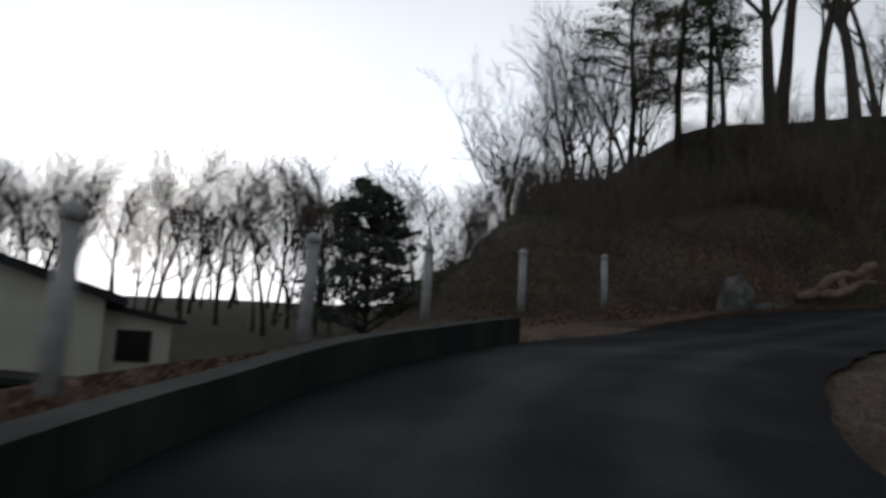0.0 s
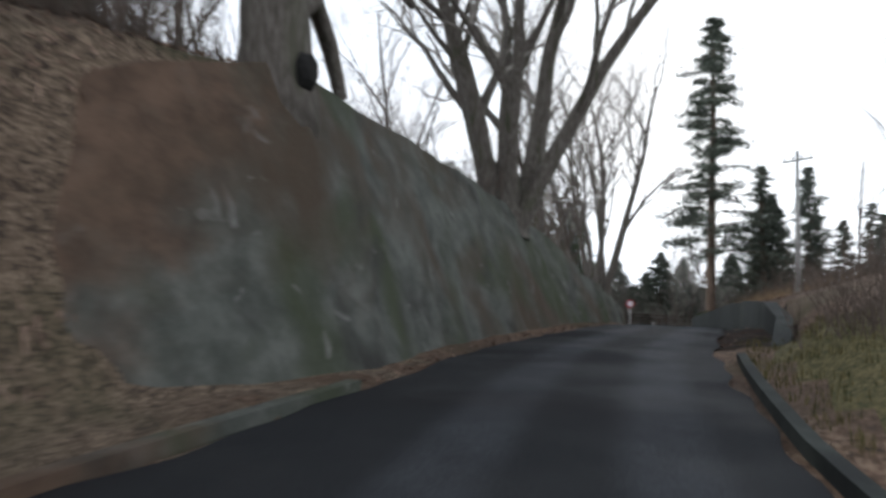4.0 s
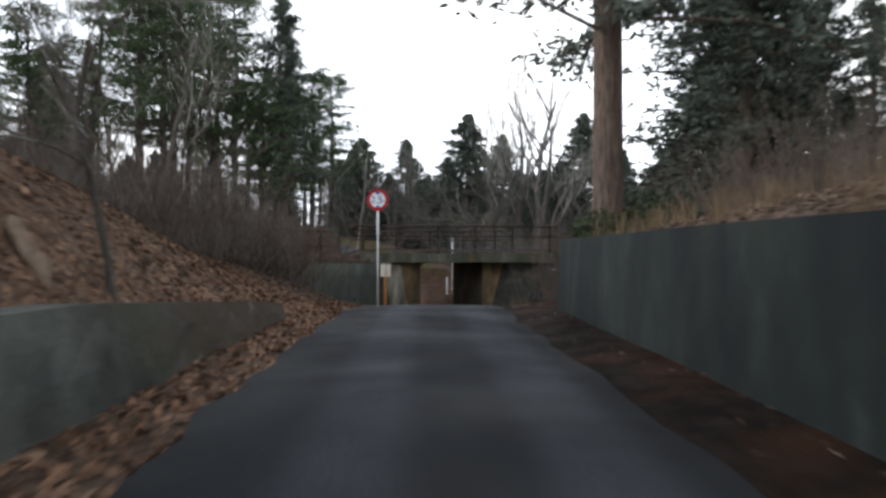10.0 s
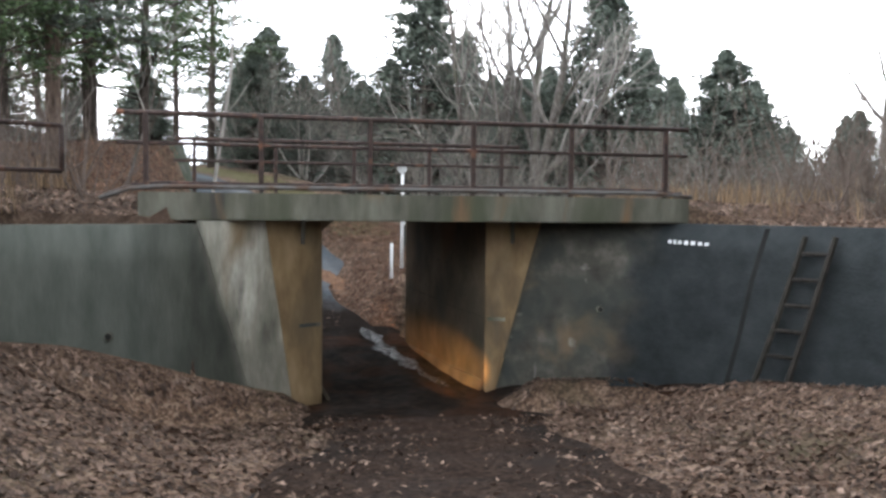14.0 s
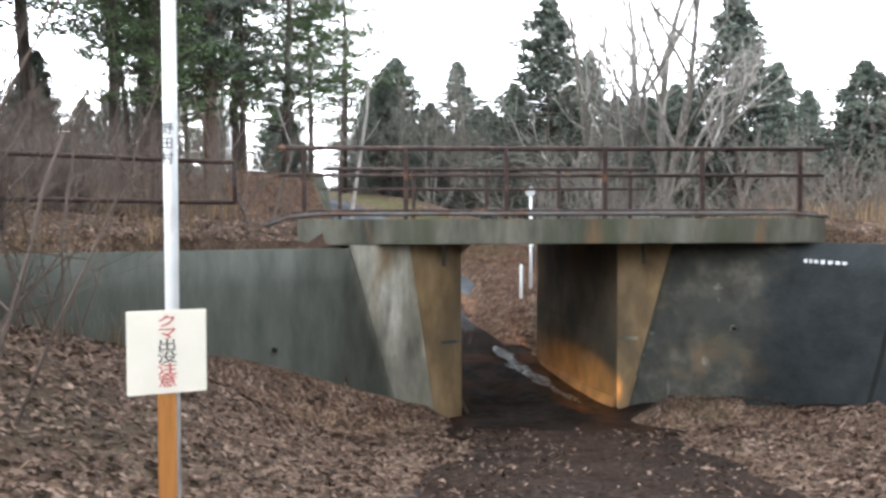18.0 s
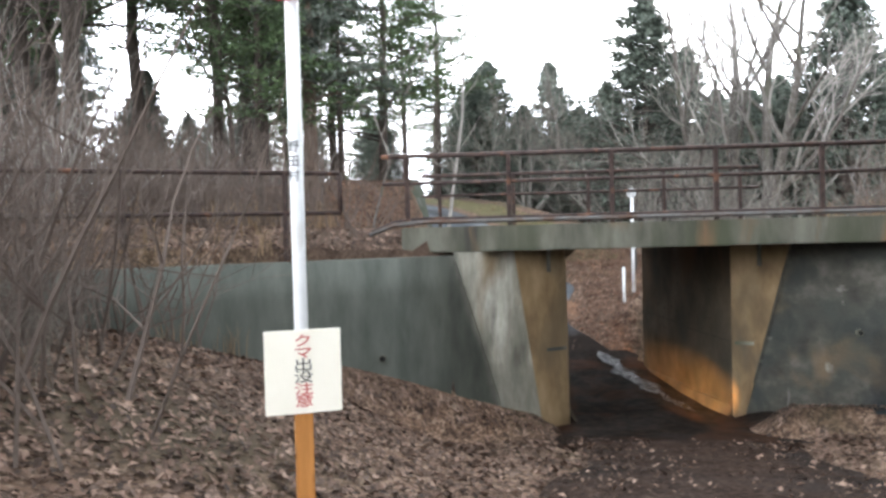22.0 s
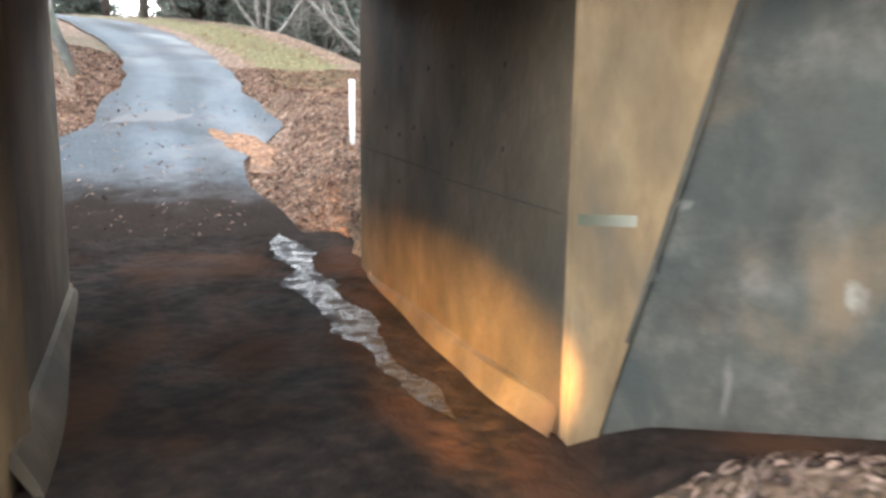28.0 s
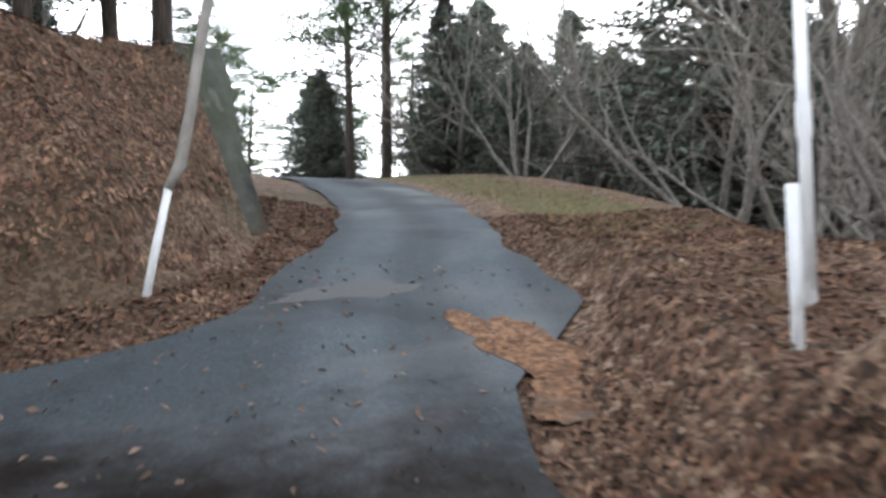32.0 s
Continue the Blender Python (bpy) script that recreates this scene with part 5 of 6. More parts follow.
for k, (x, y, z) in enumerate([(-3.45, 1.57, 0.88), (-2.65, 4.54, 1.17), (-1.59, 7.33, 1.47), (-0.12, 9.63, 1.76), (1.68, 11.94, 2.04)]):
    copy_thing(post, pose(x, y, z, -1.5, 1.5, 20 * k))
post.matrix_basis = pose(-3.75, -1.4, 0.56, 0, 0, 0)

# white posts beyond the underpass
zz = gz(88.03, 28.53)
g = Geo()
g.tube([(0, 0, -0.4), (0, 0, 6.10 - zz)], [0.034, 0.034], 12)
thing("marker_post", g, M_WHITE, "short white marker post beside the far road", "post", True).matrix_basis = pose(88.03, 28.53, zz)
zz = gz(89.1, 28.47)
g = Geo()
g.tube([(0, 0, -0.4), (0, 0, 8.0 - zz)], [0.042, 0.038], 12)
tall = empty("pole", (89.1, 28.47, zz), "tall white pole beside the far road", "pole")
part("shaft", g, M_WHITE, tall, smooth=True)
g = Geo()
g.box((0.08, -0.06, 0.55), (0.2, 0.06, 1.05), None, 0.01)
part("meter_box", g, M_INK, tall, "dark box")
g = Geo()
g.box((0.09, -0.05, 1.07), (0.19, 0.05, 1.3), None, 0.01)
part("plate", g, M_WHITE, tall)
rim = part("mirror", disc(0.12, 0.05, 28), M_POST, tall, "round grey-white mirror back")
rim.matrix_basis = pose(-0.07, 0, 7.88 - zz, 0, 0, -82)
zz = gz(88.65, 33.54)
lean = empty("sapling", (88.65, 33.54, zz), "thin leaning sapling with a white-painted foot on the leaf bank", "sapling")
g = Geo()
g.tube([(0, 0, -0.3), (0.10, -0.06, 0.3), (0.24, -0.13, 0.98)], [0.038, 0.036, 0.034], 12)
part("painted_foot", g, M_WHITE, lean, "white-painted foot", True)
g = Geo()
g.tube([(0.22, -0.12, 0.92), (0.34, -0.16, 1.15), (0.40, -0.22, 1.6), (0.50, -0.30, 2.4), (0.72, -0.36, 3.3), (0.9, -0.5, 4.6), (1.1, -0.5, 6.0), (1.3, -0.6, 7.5)], [0.042, 0.055, 0.048, 0.046, 0.042, 0.035, 0.028, 0.012], 9)
part("trunk", g, M_TWIG, lean, smooth=True)
for a in range(9):
    g = Geo()
    z = 3.2 + 0.45 * a
    g.tube([(0.7 + 0.13 * a * 0.45, -0.4, z), (0.9 + 0.1 * a + 0.3 * math.sin(3 * a), -0.4 + 0.4 * math.cos(2.3 * a), z + 0.5), (1.1 + 0.6 * math.sin(3 * a), -0.4 + 0.9 * math.cos(2.3 * a), z + 1.1)], [0.018, 0.012, 0.004], 5)
    part("branch", g, M_TWIG, lean, smooth=True)

# ---- trees ----
def bare_tree(seed, high, radius, stems=1, spread=0.5, levels=4, density=5, gnarl=0.16, twig_r=0.006, droop=0.0, first=0.3, bole=0.0, wood_levels=2):
    """Wood and twigs of a leafless tree at the origin."""
    rng = random.Random(seed)
    wood, twigs = Geo(), Geo()

    def grow(p, d, length, r, level):
        n = (7, 6, 5, 3, 2)[min(level, 4)]
        pts, rad = [p], [r]
        dd = d.copy()
        for i in range(n):
            j = gnarl * (1 + 0.5 * level)
            dd = (dd + Vector((rng.uniform(-j, j), rng.uniform(-j, j), rng.uniform(-j, j) + 0.05 - droop * level * 0.05))).normalized()
            pts.append(pts[-1] + dd * length / n)
            rad.append(max(twig_r * 0.5, r * (1 - 0.78 * (i + 1) / n)))
        if level == 0:
            rad[0] *= 1.35
        (wood if level < wood_levels else twigs).tube(pts, rad, (9, 6, 4, 3, 3)[min(level, 4)], False)
        if level + 1 >= levels:
            return
        kids = density + rng.randint(-1, 1) if level else density + 2
        for k in range(kids):
            t = first + (1 - first) * (k + rng.random()) / kids if level == 0 else 0.2 + 0.8 * (k + rng.random()) / kids
            i = min(int(t * n), n - 1)
            base = pts[i].lerp(pts[i + 1], t * n - i)
            axis = (pts[i + 1] - pts[i]).normalized()
            out = axis.orthogonal().normalized()
            out.rotate(Matrix.Rotation(rng.uniform(0, 6.283), 3, axis))
            lean = rng.uniform(0.45, 0.95)
            nd = (axis * math.cos(lean) + out * math.sin(lean) + Vector((0, 0, 0.18))).normalized()
            grow(base, nd, length * (0.62 - 0.25 * t) * rng.uniform(0.75, 1.2), max(twig_r, rad[i] * rng.uniform(0.42, 0.62)), level + 1)

    for s in range(stems):
        a = 6.283 * s / stems + rng.uniform(-0.4, 0.4)
        lean = 0 if stems == 1 else spread * rng.uniform(0.35, 1.0)
        d = Vector((math.cos(a) * lean, math.sin(a) * lean, 1)).normalized()
        p = Vector((math.cos(a), math.sin(a), 0)) * (radius * 0.9 if stems > 1 else 0) - Vector((0, 0, 0.4))
        grow(p, d, high * rng.uniform(0.85, 1.05), radius * (1 if stems == 1 else rng.uniform(0.6, 1.0)), 0)
    if bole:
        wood.tube([(0, 0, -0.5), (0, 0, 0.2), (0.03, 0, bole * 0.6), (0, 0.02, bole * 1.15)], [radius * 2.3, radius * 1.75, radius * 1.5, radius * 0.9], 14, False)
    return wood, twigs


def conifer(seed, high, radius, kind="cedar", clear=0.03):
    """Trunk and needle crown: cedar (a dense lobed cone), fir (open drooping tiers), pine (flat pads high on a bare trunk)."""
    rng = random.Random(seed)
    nrng = np.random.default_rng(seed)
    wood = Geo()
    bend = [0.018 * high * rng.uniform(-1, 1) for _ in range(4)]
    wood.tube([(0, 0, -0.4), (bend[0], bend[1], high * 0.35), (bend[2], bend[3], high * 0.7), (0, 0, high * 0.98)], [high * 0.016, high * 0.013, high * 0.008, 0.02], 9, False)
    count, per, sz, flat, flecks = {"cedar": (640, 3, 0.30, 0.6, 11), "fir": (130, 6, 0.44, 0.38, 32), "pine": (84, 5, 0.52, 0.28, 24), "bushy": (120, 4, 0.24, 0.5, 24)}[kind]
    lobes = [rng.uniform(0.7, 1.12) for _ in range(9)]
    centres, axes, sizes = [], [], []
    for k in range(count):
        t = clear + (1 - clear) * ((k + rng.random()) / count)
        a = rng.uniform(0, 6.283)
        if kind == "pine":
            t = 0.30 + 0.68 * ((k + rng.random()) / count) ** 0.85
            reach = radius * rng.uniform(0.35, 1.1) * (1.22 - t) ** 0.55
        elif kind == "bushy":
            reach = radius * max(0.05, 1.0 - t) ** 0.42 * rng.uniform(0.45, 1.1)
        elif kind == "cedar":
            reach = radius * (1.0 - t) ** 0.75 * rng.uniform(0.3, 1.1) ** 0.7 * lobes[int(a * 1.43) % 9] + 0.03
        else:
            tier = 0.5 + 0.5 * math.sin(t * 48 + a * 0.5)
            reach = radius * (1.04 - t) ** 0.7 * rng.uniform(0.4, 1.15) * (0.55 + 0.45 * tier)
        dip = {"cedar": rng.uniform(-0.15, 0.45), "fir": rng.uniform(-0.35, 0.2), "pine": rng.uniform(0.0, 0.35), "bushy": rng.uniform(0.1, 0.5)}[kind]
        out = Vector((math.cos(a), math.sin(a), dip))
        base = Vector((0, 0, t * high))
        end = base + out * reach
        mid = base.lerp(end, 0.55) + Vector((0, 0, 0.08 * reach))
        wood.tube([base, mid, end], [0.010 * reach + 0.012, 0.007 * reach + 0.008, 0.005], 3, False)
        for j in range(per):
            u = (0.45 if kind == "cedar" else 0.3 if kind == "fir" else 0.5) + 0.55 * (j + rng.random()) / per
            centres.append(base.lerp(mid, u / 0.55) if u < 0.55 else mid.lerp(end, (u - 0.55) / 0.45))
            axes.append(out.normalized())
            sizes.append(sz * rng.uniform(0.75, 1.3) * (0.4 + 0.6 * min(1, reach / (0.4 * radius))))
    c = np.repeat(np.array(centres, float), flecks, 0)
    ax = np.repeat(np.array(axes, float), flecks, 0)
    size = np.repeat(np.array(sizes), flecks)[:, None]
    n = len(c)
    q = c + nrng.normal(0, 0.62, (n, 3)) * size * np.array([1, 1, flat])
    t = ax * 0.5 + nrng.normal(0, 0.75, (n, 3)) * np.array([1, 1, 0.7])
    t /= np.linalg.norm(t, axis=1)[:, None]
    w = np.cross(t, nrng.normal(0, 1, (n, 3)))
    w *= ({"cedar": 0.055, "fir": 0.034, "pine": 0.032, "bushy": 0.03}[kind] * nrng.uniform(0.6, 1.4, n) / (np.linalg.norm(w, axis=1) + 0.05))[:, None]
    ln = {"cedar": 0.30, "fir": 0.21, "pine": 0.22, "bushy": 0.17}[kind] * nrng.uniform(0.6, 1.3, n)[:, None] * (0.6 + 0.4 * size / sz)
    leaf = Geo()
    leaf.v = np.stack([q - t * ln * 0.5, q + w, q + t * ln * 0.5, q - w], 1).reshape(-1, 3).tolist()
    leaf.f = (np.arange(n)[:, None] * 4 + np.arange(4)).tolist()
    return wood, leaf


def tree_kind(maker, bark, crown, label, category="tree", group=""):
    wood, top = maker
    t = empty("tree", (0, 0, -400), label, category, group)
    part("trunk", wood, bark, t, smooth=True)
    part("crown", top, crown, t)
    return t


T_HERO = [tree_kind(bare_tree(11 + k, h, r, st, sp, 4, 6, 0.13, 0.008, first=0.25, bole=1.3), M_BARK, M_TWIG, lab) for k, (h, r, st, sp, lab) in enumerate([
    (11, 0.30, 6, 0.42, "old grey-barked leafless tree with many rising stems"), (12, 0.27, 6, 0.40, "leafless grey tree with several upright stems"), (10, 0.22, 4, 0.5, "spreading bare broadleaf tree")])]
T_DARK = [tree_kind(bare_tree(131 + k, h, r, 1, 0.3, 3, 8, 0.13, 0.012, first=0.25), M_BARKDARK, M_MIDTWIG, "thin dark leafless woodland tree", group="woodland trees") for k, (h, r) in enumerate([(11, 0.11), (9, 0.09), (12, 0.14)])]
T_SPREAD = [tree_kind(bare_tree(151 + k, h, r, st, 0.62, 4, 6, 0.15, 0.010, first=0.22), M_BARK, M_TWIGDARK, "leafless tree with spreading rising branches") for k, (h, r, st) in enumerate([(9, 0.14, 4), (8, 0.17, 3)])]
T_BARE = [tree_kind(bare_tree(31 + k, h, r, 1, 0.3, 4, 6, 0.11, 0.008), M_BARK, M_TWIG, "slender leafless broadleaf tree") for k, (h, r) in enumerate([(12, 0.17), (10, 0.13), (14, 0.2)])]
T_STOUT = [tree_kind(bare_tree(41 + k, h, r, 1, 0.3, 4, 6, 0.12, 0.008, first=0.42), M_BARK, M_TWIG, "stout pale-barked leafless tree") for k, (h, r) in enumerate([(14, 0.36), (13, 0.30)])]
T_TANGLE = [tree_kind(bare_tree(61 + k, h, r, st, 1.1, 3, 4, 0.26, 0.014, first=0.35), M_STEM, M_MIDTWIG, "tangled pale grey small tree with many bent stems", "small tree", "tangled small trees") for k, (h, r, st) in enumerate([(6.0, 0.10, 7), (5.0, 0.085, 8), (7.0, 0.12, 6)])]
T_BROWN = [tree_kind(bare_tree(51 + k, h, r, 1, 0.3, 4, 7, 0.12, 0.02, first=0.3), M_BARKDARK, M_TWIGDARK, "tall bare tree with fine brown twigs") for k, (h, r) in enumerate([(14, 0.2), (12, 0.18)])]
T_CEDAR = [tree_kind(conifer(71 + k, h, r, "cedar"), M_BARKDARK, M_NEEDLE, "dense dark green cedar with a pointed crown", group="cedars") for k, (h, r) in enumerate([(12, 5.6), (11, 6.0), (13, 5.8)])]
T_FIR = [tree_kind(conifer(81 + k, h, r, "fir", 0.22), M_REDBARK, M_NEEDLE, "dark conifer with open ragged tiers", group="firs") for k, (h, r) in enumerate([(16, 5.2), (14, 4.4)])]
T_PINE = [tree_kind(conifer(91 + k, h, r, "pine"), M_BARKDARK, M_NEEDLEGREEN, "tall pine with flat green needle pads", group="pines") for k, (h, r) in enumerate([(13, 4.4), (11, 4.0), (14, 3.8)])]


def plant(kind, x, y, scale=1.0, turn=0.0, lean=(0, 0), sink=0.05):
    m = pose(x, y, gz(x, y) - sink, lean[0], lean[1], turn)
    t = copy_thing(kind, m)
    t.matrix_basis = m @ Matrix.Scale(scale, 4)
    return t


def plant_to(kind, high, x, y, top, turn=0.0):
    """A tree whose tip stands at the height top."""
    return plant(kind, x, y, (top - gz(x, y)) / high, turn)


# single trees that stand out
plant(T_HERO[0], 29.2, 22.3, 1.0, 20)
plant(T_HERO[1], 51.4, 25.1, 1.0, 140)
plant(T_BARE[0], 37.6, 23.9, 0.85, 250)
plant(T_DARK[2], 40.5, 25.2, 0.9, 90)
plant(T_BARE[1], 58.4, 26.4, 0.4, 200, (6, 18))
plant(T_HERO[2], 55.6, 29.0, 0.7, 40)
plant(T_STOUT[1], 79.4, 19.8, 0.55, 20, (14, 8))
plant(T_FIR[0], 68.7, 21.2, 1.4, 10)
plant(T_CEDAR[0], 73.2, 17.4, 0.8, 40)
plant(T_CEDAR[1], 76.5, 18.0, 0.75, 140)
plant(T_FIR[1], 76.0, 15.0, 0.9, 200)
plant(T_FIR[1], 71.5, 18.0, 0.8, 70)
plant(T_HERO[2], 101.1, 26.4, 1.3, 30)
plant_to(T_CEDAR[0], 12, 102.6, 29.9, 16.6, 40)
plant_to(T_CEDAR[2], 13, 104.0, 22.5, 16.6, 80)
plant_to(T_CEDAR[1], 11, 105.8, 17.3, 13.8, 0)
for k, (x, y, top) in enumerate([(112.2, 19.9, 15.2), (118.5, 24.7, 15.4), (122.3, 30.1, 18.4), (119.6, 34.6, 16.2), (113.4, 35.0, 13.9), (120.8, 38.6, 18.0), (110.7, 37.5, 13.8), (115.8, 41.2, 17.4), (120, 17.3, 15.0), (113.3, 14.2, 13.7), (126.3, 8.8, 12.6), (120.6, 7.1, 12.7), (108, 11, 11.5), (116, 28, 14.5), (111, 26.5, 13.6), (106.5, 33.5, 11.5), (108, 24.6, 13.0), (113.5, 31, 13.2), (106, 38.5, 14.2), (109.5, 15.5, 12.6), (105.2, 36, 11.8)]):
    plant_to(T_CEDAR[k % 3], (12, 11, 13)[k % 3], x, y, top, 37 * k)
plant_to(T_PINE[0], 13, 105.7, 40.5, 20.5, 15)
plant_to(T_PINE[1], 11, 108.5, 43.5, 19.5, 95)
plant_to(T_CEDAR[1], 11, 112.5, 38.0, 13.6, 60)
plant_to(T_CEDAR[2], 13, 113.5, 34.3, 13.2, 160)
plant_to(T_CEDAR[0], 12, 114.0, 41.5, 16.0, 260)
for k, (x, y, s) in enumerate([(92.5, 41.5, 1.05), (94.5, 43.5, 1.1), (89, 43.5, 1.0), (84, 42, 1.0), (97, 47, 1.0), (82.5, 39.5, 0.9)]):
    plant(T_PINE[(0, 2, 2, 0, 2)[k % 5]], x, y, s, 67 * k, (k % 3 - 1, 1 - k % 2))
for k, (x, y, top) in enumerate([(109, 45, 13.5), (111.5, 47, 14), (107, 48, 13), (114, 42, 13.5), (103.5, 52, 14)]):
    plant_to(T_CEDAR[k % 3], (12, 11, 13)[k % 3], x, y, top, 50 * k)
for k, (x, y, s) in enumerate([(13.2, 30.5, 0.95), (15.4, 31.3, 1.0), (16.6, 30.3, 0.95), (20, 29, 0.9), (14.6, 33.5, 1.0)]):
    plant(T_STOUT[k % 2], x, y, s, 50 * k, (2 - k, k - 2))
for k, (x, y, s) in enumerate([(11.5, 32, 0.8), (24, 28.5, 0.9), (18.5, 32, 0.9)]):
    plant(T_BARE[k % 3], x, y, s, 70 * k, (k, 2 - k))
for k, (x, y, s) in enumerate([(8.4, 28.5, 0.8), (10, 29.6, 0.85), (6.8, 30, 0.75)]):
    plant(T_PINE[k % 2], x, y, s, 90 * k)
T_BUSH = tree_kind(conifer(77, 3.9, 2.0, "bushy", 0.03), M_BARKDARK, M_NEEDLE, "broad bushy dark conifer below the road", "conifer")
T_BUSH.matrix_basis = pose(-2.9, 17.6, gz(-2.9, 17.6) - 0.05)
plant(T_SPREAD[0], 2.0, 31, 0.6, 0)
plant(T_SPREAD[1], 5.2, 33, 0.7, 80)
plant_to(T_FIR[1], 14, 87.2, 36.4, 19.6, 40)
for k, (x, y, top) in enumerate([(92.6, 37.0, 17.5), (90.6, 37.4, 16.0), (94.2, 39.6, 18.0), (88.6, 38.8, 15.5), (85.2, 36.6, 15.0)]):
    plant_to(T_PINE[k % 3], (13, 11, 14)[k % 3], x, y, top, 71 * k)

FOREST = random.Random(5)


def grove(kinds, boxes, lo=0.8, hi=1.2, gap=2.0):
    done = []
    for x0, y0, x1, y1, count in boxes:
        tries = 0
        made = 0
        while made < count and tries < 40 * count:
            tries += 1
            x, y = FOREST.uniform(x0, x1), FOREST.uniform(y0, y1)
            if any((x - a) ** 2 + (y - b) ** 2 < gap * gap for a, b in done):
                continue
            if abs(float(near_road(np.array([x]), np.array([y]))[1][0])) < 4.2:
                continue
            done.append((x, y))
            made += 1
            plant(FOREST.choice(kinds), x, y, FOREST.uniform(lo, hi), FOREST.uniform(0, 360), (FOREST.uniform(-3, 3), FOREST.uniform(-3, 3)))


# woodland floor to canopy on the left bank, and thin trees on the hill
grove(T_DARK, [(64, 34, 78, 44, 3), (76, 37, 90, 46, 7), (46, 30, 62, 38, 4)], 0.7, 1.1, 1.5)
grove(T_SPREAD, [(64, 33, 80, 38, 1), (4, 27, 11, 34, 4), (18, 28, 26, 34, 4)], 0.45, 0.75, 1.6)
grove(T_CEDAR + T_PINE, [(62, 50, 100, 64, 7)], 0.7, 0.95, 3.2)
grove(T_CEDAR, [(68, 45, 100, 54, 18)], 0.32, 0.5, 2.2)
grove(T_CEDAR, [(58, -16, 96, -4, 26)], 0.7, 1.0, 2.6)
grove(T_CEDAR + T_FIR[1:], [(58, -6, 86, 8, 24)], 0.62, 0.85, 2.8)
grove(T_CEDAR, [(114, 6, 126, 46, 15), (92, 4, 104, 12, 6)], 0.55, 0.8, 2.8)
grove(T_PINE, [(80, 38, 92, 50, 4), (66, 37, 80, 48, 1), (112, 44, 124, 60, 6)], 0.75, 1.05, 2.2)
grove(T_FIR, [(74, 6, 84, 14, 5), (84, 50, 100, 62, 6)], 0.6, 0.85, 2.6)
grove(T_BARE, [(98, 22, 104, 29, 2), (88, 12, 96, 18, 4), (66, 32, 80, 37, 1), (44, 27, 60, 32, 5), (24, 27, 40, 34, 4), (50, 6, 66, 13, 4), (106, 32, 110, 38, 2)], 0.5, 0.8, 1.6)
grove(T_BROWN, [(-34, 40, 6, 52, 44), (-44, 52, 12, 70, 30)], 0.5, 0.72, 1.5)


grove(T_TANGLE, [(92.5, 25, 97, 28.2, 3), (97, 25.5, 103, 30.0, 5), (100.5, 30.5, 106, 35.5, 5), (104.5, 35.5, 109, 42, 4), (88, 17, 94, 22, 2), (96, 43, 101, 50, 4), (99, 19, 106, 25, 1)], 0.5, 0.85, 1.5)


# ---- brush: thickets of thin bare stems ----
def brush(seed, stems, high, spread, r=0.014, branches=3):
    rng = random.Random(seed)
    g = Geo()
    for _ in range(stems):
        p = Vector((rng.gauss(0, spread), rng.gauss(0, spread), -0.15))
        d = Vector((rng.uniform(-0.6, 0.6), rng.uniform(-0.6, 0.6), 1)).normalized()
        h = high * rng.uniform(0.5, 1.15)
        pts, rr = [p], [r * rng.uniform(0.6, 1.4)]
        for i in range(5):
            d = (d + Vector((rng.uniform(-0.15, 0.15), rng.uniform(-0.15, 0.15), rng.uniform(-0.1, 0.16)))).normalized()
            pts.append(pts[-1] + d * h / 5)
            rr.append(rr[0] * (1 - 0.16 * (i + 1)))
        g.tube(pts, rr, 4, False)
        for _b in range(branches):
            i = rng.randint(1, 4)
            q = pts[i]
            e = Vector((rng.uniform(-1, 1), rng.uniform(-1, 1), rng.uniform(0.1, 1.1))).normalized()
            ln = h * rng.uniform(0.2, 0.5)
            mid = q + e * ln * 0.5 + Vector((rng.uniform(-0.1, 0.1), rng.uniform(-0.1, 0.1), 0)) * ln
            end = mid + (e + Vector((rng.uniform(-0.5, 0.5), rng.uniform(-0.5, 0.5), 0.2))).normalized() * ln * 0.5
            g.tube([q, mid, end], [rr[i] * 0.6, rr[i] * 0.42, 0.003], 3, False)
            for _c in range(2):
                e2 = (e + Vector((rng.uniform(-0.9, 0.9), rng.uniform(-0.9, 0.9), rng.uniform(-0.2, 0.7)))).normalized()
                g.tube([mid, mid + e2 * ln * 0.4], [rr[i] * 0.35, 0.002], 3, False)
    return g


def shrub_kind(g, mat, label):
    ob = thing("shrub", g, mat, label, "shrub", group="bare shrubs")
    ob.matrix_basis = pose(0, 0, -400)
    return ob


S_PALE = [shrub_kind(brush(201 + k, 26, h, 0.75, 0.024), M_TWIG, "tangled thicket of pale grey bare stems") for k, h in enumerate((3.4, 4.6, 2.6))]
S_BROWN = [shrub_kind(brush(221 + k, 34, h, 0.7, 0.012), M_TWIGDARK, "low brown brushwood of bare thin stems") for k, h in enumerate((1.7, 2.3, 1.2))]


S_TALL = [shrub_kind(brush(241 + k, 22, h, 1.0, 0.015, 4), M_MIDTWIG, "tall grey-brown thicket of bare woodland stems") for k, h in enumerate((4.2, 5.2, 3.4))]
S_MIXED = [shrub_kind(brush(261 + k, 44, h, 0.8, 0.010, 4), M_MIDTWIG, "dense dull grey bare shrub") for k, h in enumerate((1.8, 2.5))]


